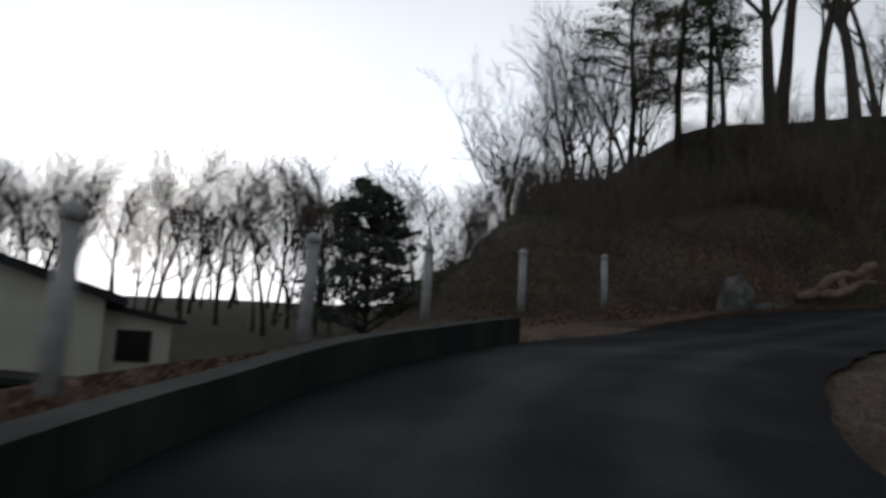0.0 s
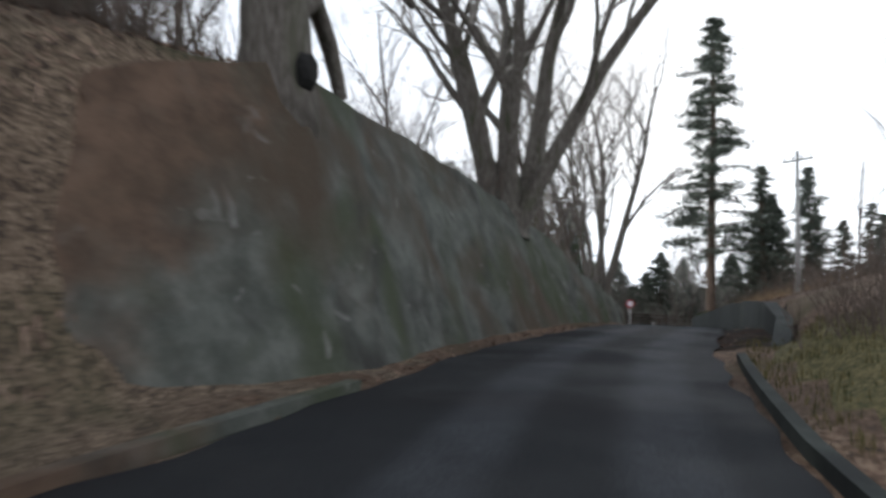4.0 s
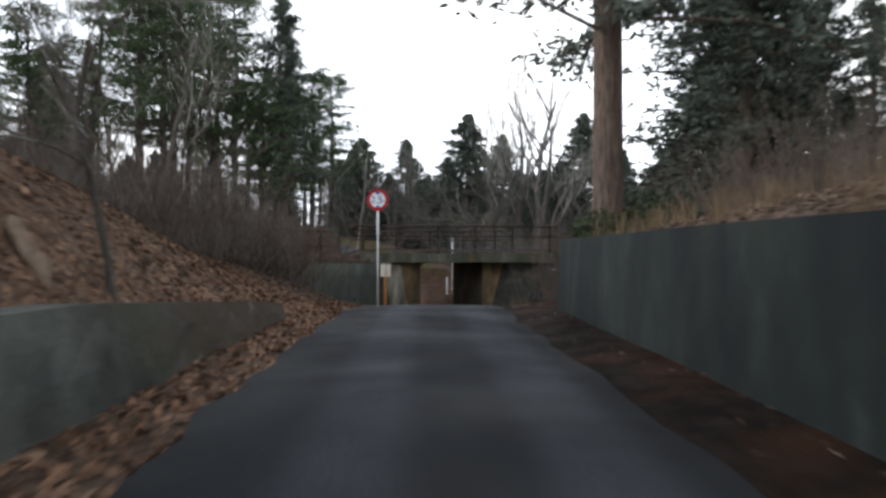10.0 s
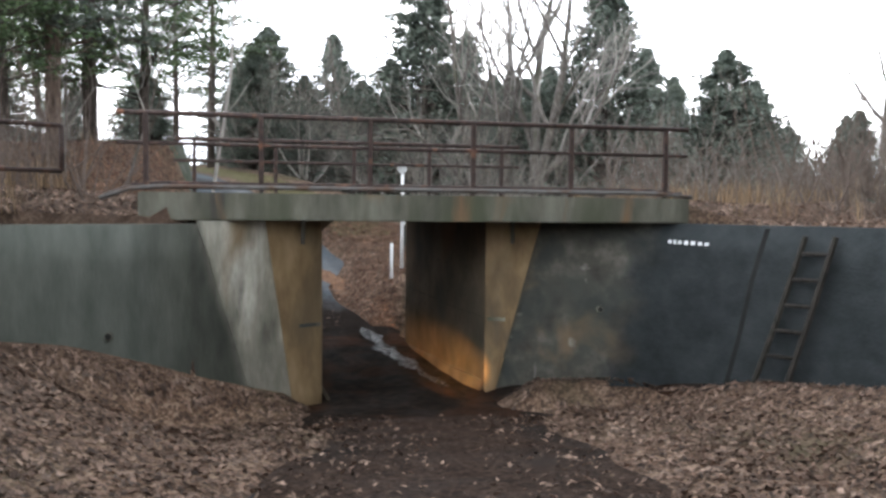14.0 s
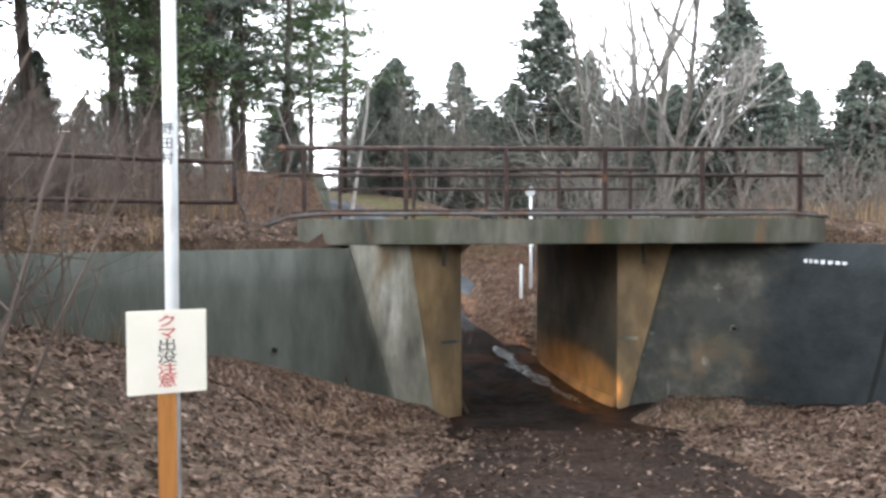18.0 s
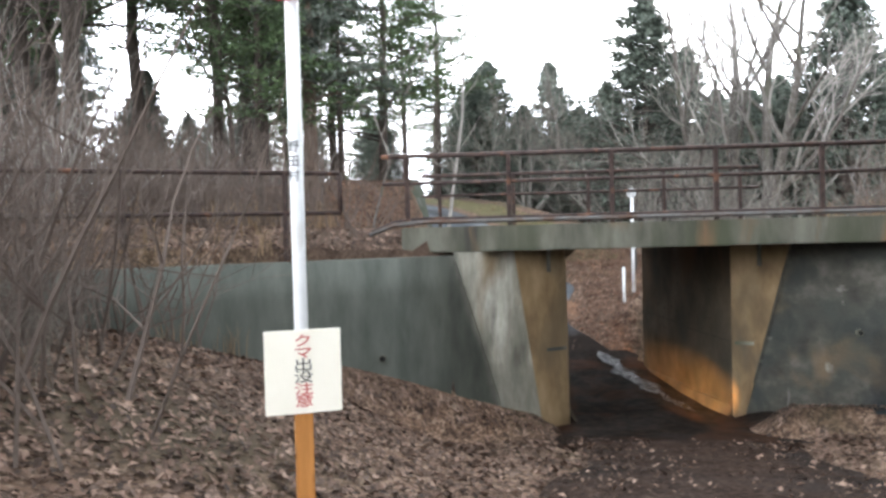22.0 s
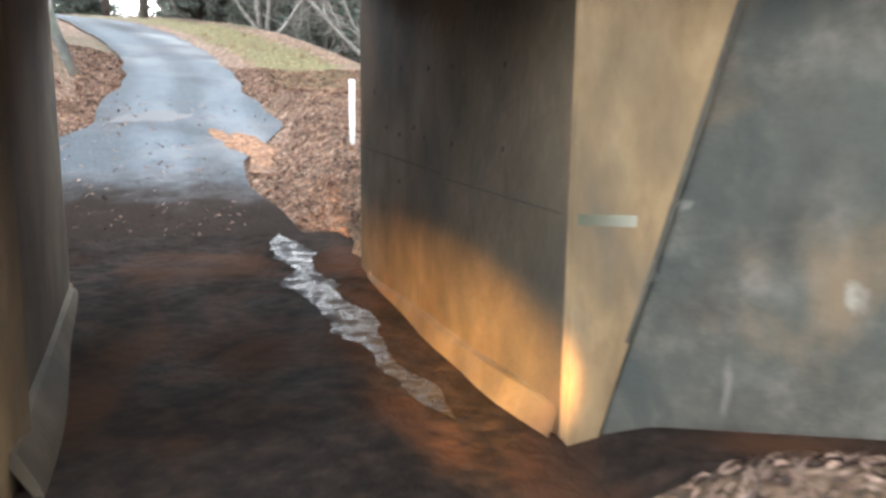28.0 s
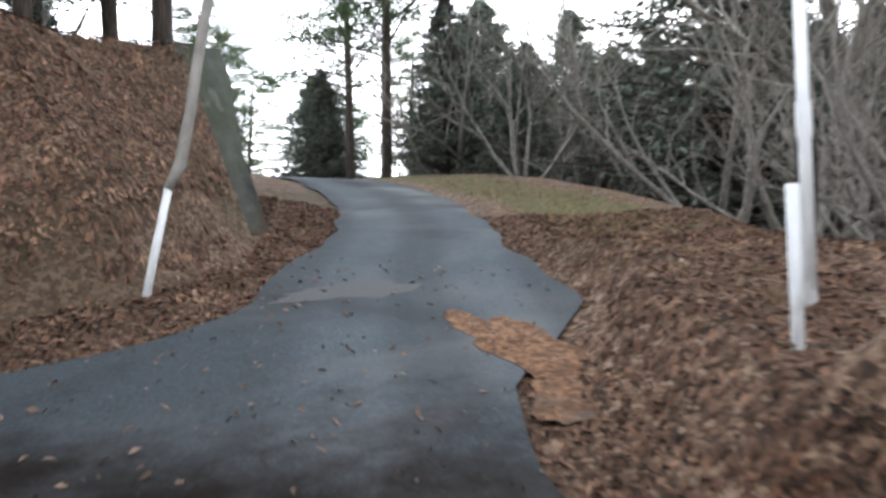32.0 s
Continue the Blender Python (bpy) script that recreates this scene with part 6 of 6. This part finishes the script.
def thicket(kinds, boxes, lo, hi, clear=2.6, joined=""):
    """Shrubs over boxes of the plan: single objects, or one sheet of far brushwood."""
    vs, fs, count_v = [], [], 0
    for x0, y0, x1, y1, count in boxes:
        made = tries = 0
        while made < count and tries < 30 * count:
            tries += 1
            x, y = FOREST.uniform(x0, x1), FOREST.uniform(y0, y1)
            if abs(float(near_road(np.array([x]), np.array([y]))[1][0])) < clear:
                continue
            s_, n_ = bridge_sn(x, y)
            if -2.5 < s_ < 7 and -4 < n_ < 6.5 or -9 < s_ < 1 and -1.2 < n_ - on_line(FRONT_L, s_) < 2.2:
                continue
            made += 1
            k = FOREST.choice(kinds)
            m = pose(x, y, gz(x, y), FOREST.uniform(-6, 6), FOREST.uniform(-6, 6), FOREST.uniform(0, 360)) @ Matrix.Scale(FOREST.uniform(lo, hi), 4)
            if joined:
                co = np.empty(len(k.data.vertices) * 3)
                k.data.vertices.foreach_get("co", co)
                mm = np.array(m)
                vs.append(co.reshape(-1, 3) @ mm[:3, :3].T + mm[:3, 3])
                fs += [tuple(i + count_v for i in p.vertices) for p in k.data.polygons]
                count_v += len(k.data.vertices)
                continue
            ob = k.copy()
            scene.collection.objects.link(ob)
            ob.matrix_basis = m
    if joined:
        me = bpy.data.meshes.new("brushwood")
        me.from_pydata(np.concatenate(vs).tolist(), [], fs)
        me.materials.append(kinds[0].data.materials[0])
        tagged(new("brushwood", me), joined, "brushwood", kind="stuff")


thicket(S_PALE, [(88, 19, 93, 25, 5), (74, 33, 78, 36, 3)], 0.5, 0.8, 5.0)
thicket(S_PALE, [(98, 19, 106, 27, 4), (103, 31, 107, 37, 3), (88, 38, 95, 43, 4)], 0.4, 0.7, 5.5, "pale bare brushwood beyond the far road")
thicket(S_BROWN, [(64, 30, 77, 36, 24), (74, 31.5, 84, 38, 30), (66, 16, 72.5, 19.0, 14), (82, 16, 92, 20, 16)], 0.7, 1.3, 4.6)
thicket(S_BROWN, [(70.0, 20.2, 73.6, 22.2, 26)], 0.5, 0.9, 2.6)
thicket(S_BROWN, [(71.0, 32.0, 76.0, 35.0, 22)], 0.6, 1.0, 3.6)
thicket(S_BROWN, [(46, 30, 66, 36, 12), (36, 12, 66, 17, 18), (26, 23, 44, 27, 24)], 0.7, 1.3, 4.6, "brown brushwood along the top of the banks")
thicket(S_BROWN, [(6, 22, 28, 29, 50), (2, 22, 12, 32, 40), (-6, 20, 4, 28, 24), (9, 19, 19, 25, 45)], 0.35, 0.9, 5.2, "brown brushwood covering the hill")
thicket(S_TALL, [(62, 36, 78, 44, 8), (76, 37.5, 90, 46, 12), (50, 32, 60, 40, 5)], 0.4, 0.65, 5.0)
thicket(S_MIXED, [(71.6, 29.9, 74.5, 31.6, 5), (66, 29, 72, 31, 5), (82, 17, 92, 23, 14), (90, 23, 97, 27, 8), (54, 27.5, 66, 31, 8)], 0.35, 0.65, 4.4)
thicket(S_BROWN + S_MIXED, [(60, 34, 84, 42, 60), (64, 42, 88, 50, 50)], 0.7, 1.15, 4.6, "brown brushwood deep in the woodland")
thicket(S_BROWN + S_MIXED, [(64, 29.6, 73.2, 33.5, 18)], 0.85, 1.3, 4.6)
thicket(S_BROWN, [(20.5, 13.0, 25.5, 15.0, 8)], 0.4, 0.7, 2.6)
thicket(S_BROWN, [(82.2, 17, 90, 24, 20), (80, 30.5, 84, 36, 10)], 0.5, 0.9, 4.6)
thicket(S_MIXED + S_BROWN, [(2, 25, 14, 33, 44), (14, 26, 26, 34, 30), (-5, 22, 4, 32, 30), (10, 20, 20, 26, 16)], 0.6, 1.15, 5.2, "bare brushwood and saplings over the hilltop")
thicket(S_MIXED + S_BROWN, [(2, 17, 13, 25, 70), (-4, 17, 3, 24, 20)], 0.3, 0.6, 5.0, "low brushwood on the slope above the verge")
for ob in S_PALE + S_BROWN + S_TALL + S_MIXED:
    bpy.data.objects.remove(ob)


# remove the patterns that only served for copies
for t in T_HERO + T_DARK + T_SPREAD + T_BARE + T_TANGLE + T_STOUT + T_BROWN + T_CEDAR + T_FIR + T_PINE:
    for o in (*t.children, t):
        bpy.data.objects.remove(o)

# ---- house below the road ----
house = empty("house", pose(-15.1, 21.9, -0.65, 0, 0, 24), "cream-walled house with a dark roof below the road", "house")
HB = gz(-15.1, 21.9) - 1.5
g = Geo()
g.prism([(-5.0, HB), (4.0, HB), (4.0, 2.6), (-5.0, 5.2)], 6.0, Matrix.Identity(4))
part("wall", g, M_CREAM, house)
g = Geo()
g.prism([(-5.6, 5.26), (4.6, 2.34), (4.6, 2.62), (-5.6, 5.56)], 7.2, Matrix.Translation((0, -0.6, 0)))
part("roof", g, M_ROOF, house, "dark sloping metal roof")
g = Geo()
g.prism([(4.05, HB), (6.2, HB), (6.2, 1.9), (4.05, 2.25)], 4.0, Matrix.Translation((0, 1.0, 0)))
part("annex", g, M_CREAM, house, "lower grey-cream annex")
g = Geo()
g.prism([(3.9, 2.28), (6.6, 1.86), (6.6, 2.02), (3.9, 2.46)], 4.8, Matrix.Translation((0, 0.6, 0)))
part("annex_roof", g, M_ROOF, house)
win = part("window", (lambda q: (q.box((4.5, 0.93, 0.55), (5.6, 1.0, 1.6)), q)[1])(Geo()), M_ROOF, house, "dark framed window")
g = Geo()
g.box((4.58, 0.91, 0.62), (5.52, 0.928, 1.53))
part("pane", g, M_GLASS, win)
g = Geo()
g.prism([(-7.5, 3.2), (-4.8, 2.6), (-4.8, 2.75), (-7.5, 3.4)], 2.6, Matrix.Translation((0, -2.4, 0)))
part("porch_roof", g, M_ROOF, house, "small dark porch roof")
g = Geo()
g.prism([(-9, -0.6), (3.5, -1.4), (3.5, -1.25), (-9, -0.45)], 3.0, Matrix.Translation((0, -4.2, 1.4)))
part("lean_to_roof", g, M_ROOF, house, "low shed roof in front")

# ---- utility pole ----
px, py = 47.1, 15.57
pole = empty("utility_pole", (px, py, gz(px, py)), "grey concrete utility pole with cross arm", "utility pole")
top = 13.3 - gz(px, py)
g = Geo()
g.tube([(0, 0, -0.4), (0, 0, top)], [0.12, 0.075], 14)
part("shaft", g, M_POLE, pole, smooth=True)
g = Geo()
g.box((-0.7, -0.04, top - 0.45), (0.7, 0.04, top - 0.37), pose(0, 0, 0, 0, 0, 60), 0.005)
arm = part("cross_arm", g, M_POLE, pole)
for x in (-0.6, -0.2, 0.2, 0.6):
    g = Geo()
    g.tube([(x, 0, top - 0.37), (x, 0, top - 0.25), (x, 0, top - 0.18)], [0.03, 0.05, 0.03], 10)
    ins = part("insulator", g, M_POST, arm)
    ins.matrix_basis = pose(0, 0, 0, 0, 0, 60)


# ---- rock, root and stump tree beside the first bend ----
def blob(seed, size, cuts=3, rough=0.2):
    rng = random.Random(seed)
    bm = bmesh.new()
    bmesh.ops.create_icosphere(bm, subdivisions=cuts, radius=1)
    off = Vector((rng.uniform(0, 50), rng.uniform(0, 50), 0))
    for v in bm.verts:
        n = noise.noise(v.co * 1.3 + off) + 0.5 * noise.noise(v.co * 3.1 + off)
        v.co = Vector((v.co.x * size[0], v.co.y * size[1], v.co.z * size[2])) * (1 + rough * n)
    g = Geo()
    bm.verts.index_update()
    g.add([v.co for v in bm.verts], [[v.index for v in f.verts] for f in bm.faces])
    bm.free()
    return g


def rock(x, y, size, seed, turn, label, sink=0.2):
    ob = thing("rock", blob(seed, size, 3, 0.34), M_ROCK, label, "rock", False, "roadside rocks")
    ob.matrix_basis = pose(x, y, gz(x, y) + size[2] * 0.75 - sink, 0, 0, turn)


rock(6.85, 18.75, (0.52, 0.45, 0.62), 3, 30, "large pale lichen-covered rock on the dirt verge")
rock(7.65, 18.75, (0.5, 0.4, 0.24), 4, 70, "flat dark grey rock beside the large one")
rock(5.6, 18.0, (0.22, 0.18, 0.13), 5, 10, "small grey stone on the dirt")
rock(5.0, 18.6, (0.2, 0.24, 0.12), 6, 40, "small grey stone on the dirt")

root = empty("tree_root", Matrix.Translation((10.3, 19.75, gz(10.3, 19.75) + 0.14)) @ Matrix.Scale(1.0, 4), "bleached twisted tree root lying on the bank", "root")
for k, pts in enumerate([[(-0.7, 0, 0.25), (-0.45, -0.1, 0.6), (0.0, -0.12, 0.78), (0.45, 0, 0.7), (0.9, 0.15, 0.82)], [(-0.7, 0, 0.2), (-0.3, -0.2, 0.18), (0.1, -0.18, 0.35), (0.5, -0.05, 0.62), (1.0, 0.1, 0.6)],
                          [(-0.2, -0.05, 0.7), (-0.12, -0.12, 0.45), (0.0, -0.15, 0.3)], [(-0.7, 0, 0.25), (-1.0, 0.1, 0.12), (-1.3, 0.1, 0.1)], [(0.4, 0, 0.7), (0.6, -0.1, 1.0), (0.9, 0, 1.1)]]):
    g = Geo()
    g.tube(pts, [0.17 - 0.024 * i for i in range(len(pts))], 8)
    part("limb", g, M_ROOT, root, smooth=True)

sx, sy = 18.1, 21.35
stump = empty("tree", (sx, sy, 6.9), "old gnarled leafless tree with a hollow at its foot", "tree")
g = Geo()
g.tube([(0.1, 0, -0.6), (0.05, 0, 0.1), (0, 0, 0.7), (-0.08, 0.03, 1.4), (-0.05, 0.05, 2.2), (0.15, 0.1, 3.6), (0.5, 0.2, 6.0)], [0.62, 0.52, 0.44, 0.42, 0.36, 0.28, 0.12], 14)
part("trunk", g, M_BARK, stump, smooth=True)
for pts, r in (([(-0.05, 0, 1.3), (-0.5, 0.3, 2.2), (-1.2, 0.7, 3.2), (-1.5, 0.9, 5.0)], 0.24), ([(0.1, 0, 0.9), (0.6, -0.1, 1.5), (1.2, 0.0, 1.1), (1.75, 0.1, 0.55), (1.45, 0.1, 0.28), (0.95, 0, 0.3)], 0.17), ([(0.1, 0.1, 2.8), (1.0, 0.2, 3.3), (2.4, 0.3, 3.2), (4.0, 0.2, 2.9)], 0.10),
               ([(0.2, 0.1, 3.6), (0.9, -0.4, 4.8), (1.2, -0.6, 6.2)], 0.14), ([(-1.2, 0.7, 3.2), (-2.0, 0.8, 3.9), (-2.6, 0.9, 5.0)], 0.1)):
    g = Geo()
    g.tube(pts, [r * (1 - 0.14 * i) for i in range(len(pts))], 8)
    part("limb", g, M_BARK, stump, smooth=True)
w_, t_ = bare_tree(402, 4.5, 0.09, 5, 0.8, 3, 5, 0.2, 0.008)
g = Geo()
g.v = [(x * 1.0, y, z + 3.0) for x, y, z in w_.v + t_.v]
g.f = w_.f + [tuple(i + len(w_.v) for i in f) for f in t_.f]
part("crown", g, M_TWIG, stump)
g = blob(8, (0.20, 0.12, 0.24), 2, 0.2)
hol = part("hollow", g, M_HOLE, stump, "hollow, its shade painted as a dark solid")
hol.matrix_basis = pose(-0.02, -0.50, 0.25)

# gnarled roots showing in the leaf bank: each limb creeps over the ground, downhill to the lane
for k, (x, y, sc, spread) in enumerate([(51.0, 24.75, 1.4, 1.0), (52.0, 24.95, 1.2, 1.0), (48.0, 24.0, 1.1, 1.3), (46.0, 23.6, 0.9, 1.3), (54.0, 25.6, 1.0, 1.3), (57.2, 26.6, 0.9, 1.4), (49.4, 24.5, 1.2, 1.3)]):
    r = empty("tree_root", (x, y, gz(x, y)), "pale gnarled tree root in the leaf bank", "root", "bank roots")
    rng = random.Random(700 + k)
    for j in range(5):
        a = -math.pi / 2 + rng.uniform(-spread, spread)
        px_, py_, pts, rad = 0.0, 0.0, [], []
        reach = sc * rng.uniform(0.45, 0.75)
        for i in range(8):
            h = 0.05 + 0.16 * sc * (1 - i / 7) ** 2 - 0.08 * (i == 7)
            pts.append((px_, py_, gz(x + px_, y + py_) - gz(x, y) + h))
            rad.append(0.06 * sc * (1 - 0.11 * i) * rng.uniform(0.85, 1.15))
            a = -math.pi / 2 + 0.6 * (a + math.pi / 2) + rng.uniform(-0.9, 0.9)
            px_ += math.cos(a) * reach / 7
            py_ += math.sin(a) * reach / 7
        g = Geo()
        g.tube(pts, rad, 7)
        part("limb", g, M_ROOT, r, smooth=True)

# thin trunks on the far bank
for k, (x, y, lx, h, r) in enumerate([(87.3, 34.9, 6, 6, 0.05), (86.2, 35.4, 3, 5.5, 0.04)]):
    w_, t_ = bare_tree(420 + k, h, r, 1, 0.3, 3, 4, 0.12, 0.006, first=0.55, wood_levels=1)
    t = empty("sapling", pose(x, y, gz(x, y) - 0.1, 0, lx, 30), "thin pale sapling leaning from the leaf bank", "sapling", "saplings")
    part("trunk", w_, M_BARK, t, smooth=True)
    part("crown", t_, M_TWIG, t)


# ---- fallen leaves and dry grass ----
LEAFRNG = np.random.default_rng(12)


def scatter(name, x0, y0, x1, y1, count, size, mat, label, category, keep, lift=0.012, upright=0.0):
    x, y = LEAFRNG.uniform(x0, x1, count * 2), LEAFRNG.uniform(y0, y1, count * 2)
    best, lat, _ = near_road(x, y)
    ok = keep(x, y, lat, LINE[best, 0])
    x, y = x[ok][:count], y[ok][:count]
    n = len(x)
    if not n:
        return
    e = 0.15
    z = ground_z(x, y)
    dx, dy = (ground_z(x + e, y) - z) / e, (ground_z(x, y + e) - z) / e
    steep = np.hypot(dx, dy) < 2.2
    x, y, z, dx, dy = x[steep], y[steep], z[steep], dx[steep], dy[steep]
    n = len(x)
    a = LEAFRNG.uniform(0, 6.283, n)
    s = size * LEAFRNG.uniform(0.6, 1.35, n)
    tilt = LEAFRNG.normal(0, 0.35, (2, n))
    px_ = np.stack([np.cos(a), np.sin(a), tilt[0] + dx * np.cos(a) + dy * np.sin(a)], 1)
    py_ = np.stack([-np.sin(a), np.cos(a), tilt[1] - dx * np.sin(a) + dy * np.cos(a)], 1)
    c = np.stack([x, y, z + lift + 0.25 * s * LEAFRNG.uniform(0, 1, n)], 1)
    fold = np.array([0, 0, 1.0]) * (LEAFRNG.uniform(0.05, 0.4, n) * s)[:, None]
    v = np.stack([c - px_ * s[:, None], c - py_ * 0.5 * s[:, None] + fold, c + px_ * s[:, None], c + py_ * 0.5 * s[:, None] + fold], 1).reshape(-1, 3)
    b = np.arange(n)[:, None] * 4
    f = np.concatenate([b + [0, 1, 2], b + [0, 2, 3]], 0)
    me = bpy.data.meshes.new(name)
    me.from_pydata(v.tolist(), [], f.tolist())
    me.materials.append(mat)
    tagged(new(name, me), label, category, kind="stuff")


def off_road(margin):
    def keep(x, y, lat, cx):
        wl2, wr2 = lerp_table(WIDTH, cx)
        return (lat > wl2 + margin) | (lat < -wr2 - margin)
    return keep


def near_bridge(x, y, lat, cx):
    s, n = bridge_sn(x, y)
    nw = np.interp(s, [p[0] for p in FRONT_L + FRONT_R], [p[1] for p in FRONT_L + FRONT_R])
    edge = np.where(cx > 74.5, 0.25 * LEAFRNG.normal(0, 1, len(x)), -0.1)
    wl2, wr2 = lerp_table(WIDTH, cx)
    return ((lat > wl2 + edge) | (lat < -wr2 - edge)) & ((n < nw - np.where((s > 3.0) & (s < 5.0), 0.85, 0.3)) | ((n > nw + 0.6) & (n < 4.2) & ((s < -1.4) | (s > 6.0))))


scatter("fallen_leaves", 68, 17.5, 83, 35, 90000, 0.034, M_LEAF, "brown fallen leaves lying thick before the bridge", "leaves", near_bridge)
scatter("fallen_leaves", 84.5, 25, 95, 37, 60000, 0.030, M_LEAFRED, "red-brown fallen leaves on the far verges", "leaves", off_road(-0.05))
scatter("fallen_leaves", 42, 19, 68, 31, 46000, 0.042, M_LEAFBANK, "russet fallen leaves over the bank, coloured as brightly lit", "leaves", lambda x, y, lat, cx: (lat > 1.45) & (lat < 8))
scatter("fallen_leaves", 12, 15, 44, 24, 9000, 0.036, M_LEAF, "strip of fallen leaves along the wall foot", "leaves", lambda x, y, lat, cx: (lat > 1.5 + 0.15 * LEAFRNG.uniform(-1, 1, len(x))) & (lat < 2.05))
scatter("fallen_leaves", 24, 14, 66, 24, 1500, 0.034, M_LEAF, "fallen leaves along the foot of the right wall", "leaves", lambda x, y, lat, cx: (lat < -1.7 + 0.2 * LEAFRNG.uniform(-1, 1, len(x))) & (lat > -2.3))
scatter("fallen_leaves", 40, 12, 70, 22, 20000, 0.042, M_LEAF, "fallen leaves behind the right wall", "leaves", lambda x, y, lat, cx: (lat < -3.0) & (lat > -8))
scatter("fallen_leaves", -1, 12, 19, 26, 18000, 0.038, M_LEAF, "fallen leaves on the hill above the verge", "leaves", lambda x, y, lat, cx: (lat > np.where(cx > 10.5, 3.4, 4.8)) & (lat < 9))
scatter("fallen_leaves", 73, 22, 79.5, 30, 2600, 0.03, M_LEAF, "scattered wet leaves on the dirt lane", "leaves", lambda x, y, lat, cx: (np.abs(lat) < 1.4) & (np.abs(lat) > 0.25 * LEAFRNG.uniform(0, 4, len(x))), lift=0.08)


scatter("debris", 84.6, 27, 88.5, 33, 1600, 0.013, M_DIRT, "bits of earth and leaf washed onto the asphalt", "debris", lambda x, y, lat, cx: (np.abs(lat) < 2.4) & (LEAFRNG.uniform(0, 1, len(x)) < np.clip((87.6 - cx) / 2.6, 0.03, 1) ** 1.6), lift=0.06)
scatter("fallen_leaves", 85, 29, 91, 34, 500, 0.028, M_LEAF, "few leaves blown over the far asphalt", "leaves", lambda x, y, lat, cx: np.abs(lat) < 3.4, lift=0.06)


def tufts(name, boxes, count, high, mat, label, keep):
    vs, fs = [], []
    for x0, y0, x1, y1 in boxes:
        x, y = LEAFRNG.uniform(x0, x1, count), LEAFRNG.uniform(y0, y1, count)
        best, lat, _ = near_road(x, y)
        ok = keep(x, y, lat, LINE[best, 0])
        x, y = x[ok], y[ok]
        z = ground_z(x, y)
        for cx_, cy_, cz_ in zip(x, y, z):
            for _ in range(9):
                a, l_, h = LEAFRNG.uniform(0, 6.283), LEAFRNG.uniform(0.05, 0.45), high * LEAFRNG.uniform(0.5, 1.2)
                p = np.array([cx_ + LEAFRNG.normal(0, 0.06), cy_ + LEAFRNG.normal(0, 0.06), cz_ - 0.02])
                w = np.array([-math.sin(a), math.cos(a), 0]) * 0.006
                m_ = p + np.array([math.cos(a) * l_ * h * 0.35, math.sin(a) * l_ * h * 0.35, h * 0.6])
                t = p + np.array([math.cos(a) * l_ * h, math.sin(a) * l_ * h, h * (1 - 0.25 * l_)])
                o = len(vs)
                vs += [p - w, p + w, m_ + w * 0.7, m_ - w * 0.7, t]
                fs += [(o, o + 1, o + 2, o + 3), (o + 3, o + 2, o + 4)]
    me = bpy.data.meshes.new(name)
    me.from_pydata([tuple(v) for v in vs], [], fs)
    me.materials.append(mat)
    tagged(new(name, me), label, "grass", kind="stuff")


tufts("dry_grass", [(42, 13, 68, 22)], 900, 0.55, M_STRAW, "tufts of dry straw-coloured grass above the wall", lambda x, y, lat, cx: (lat < -3.0) & (lat > -6.5) & (wobble(x, y, 1.5) > -0.2))
tufts("dry_grass", [(76, 31, 90, 37), (82, 17, 92, 26)], 420, 0.5, M_STRAW, "tall dry grass on the embankment", lambda x, y, lat, cx: (np.abs(lat) > 4.5))
tufts("dry_grass", [(89, 25, 103, 37)], 900, 0.14, M_STRAW, "short dry grass on the far verge", lambda x, y, lat, cx: (lat < -1.6) & (lat > -3.6))
tufts("grass", [(8, 8, 26, 18)], 1800, 0.14, M_GRASS, "short winter grass beyond the kerb", lambda x, y, lat, cx: (lat < -2.0) & (lat > -7))

# evergreen shrub at the right end of the wing wall and on the dark verge
def leafy(seed, r, count, leaf):
    rng = random.Random(seed)
    g = Geo()
    for _ in range(count):
        d = Vector((rng.gauss(0, 1), rng.gauss(0, 1), rng.gauss(0, 1))).normalized()
        p = Vector((d.x * r[0], d.y * r[1], max(0.02, r[2] * (0.9 + d.z)))) * rng.uniform(0.6, 1.0)
        t = Vector((rng.gauss(0, 1), rng.gauss(0, 1), rng.gauss(0, 0.6))).normalized() * leaf * rng.uniform(0.7, 1.3)
        w = t.cross(Vector((rng.gauss(0, 1), rng.gauss(0, 1), rng.gauss(0, 1)))).normalized() * leaf * 0.32
        g.add([p - t, p + w, p + t, p - w], [(0, 1, 2, 3)])
    return g


for k, (x, y, r, c) in enumerate([(77.2, 18.2, (0.9, 0.9, 0.9), 1500), (75.6, 18.6, (1.1, 0.8, 0.7), 1500), (67.4, 21.3, (0.7, 0.6, 0.5), 1400), (69.2, 20.2, (1.1, 0.8, 0.6), 1800), (72.6, 20.2, (1.3, 0.9, 0.8), 2200), (73.0, 22.0, (0.9, 0.6, 0.6), 1800), (75.0, 21.6, (0.9, 0.7, 0.7), 1800), (19.5, 11.5, (2.6, 1.2, 0.8), 2600), (23.5, 12.5, (2.4, 1.2, 0.8), 2400), (15.5, 10.0, (2.2, 1.2, 0.7), 2000)]):
    bush = thing("shrub", leafy(500 + k, r, c, 0.07), M_SHRUBLEAF, "dark evergreen shrub at the edge of the verge", "shrub", group="evergreen shrubs")
    bush.matrix_basis = pose(x, y, gz(x, y) - 0.05, 0, 0, 25 * k)
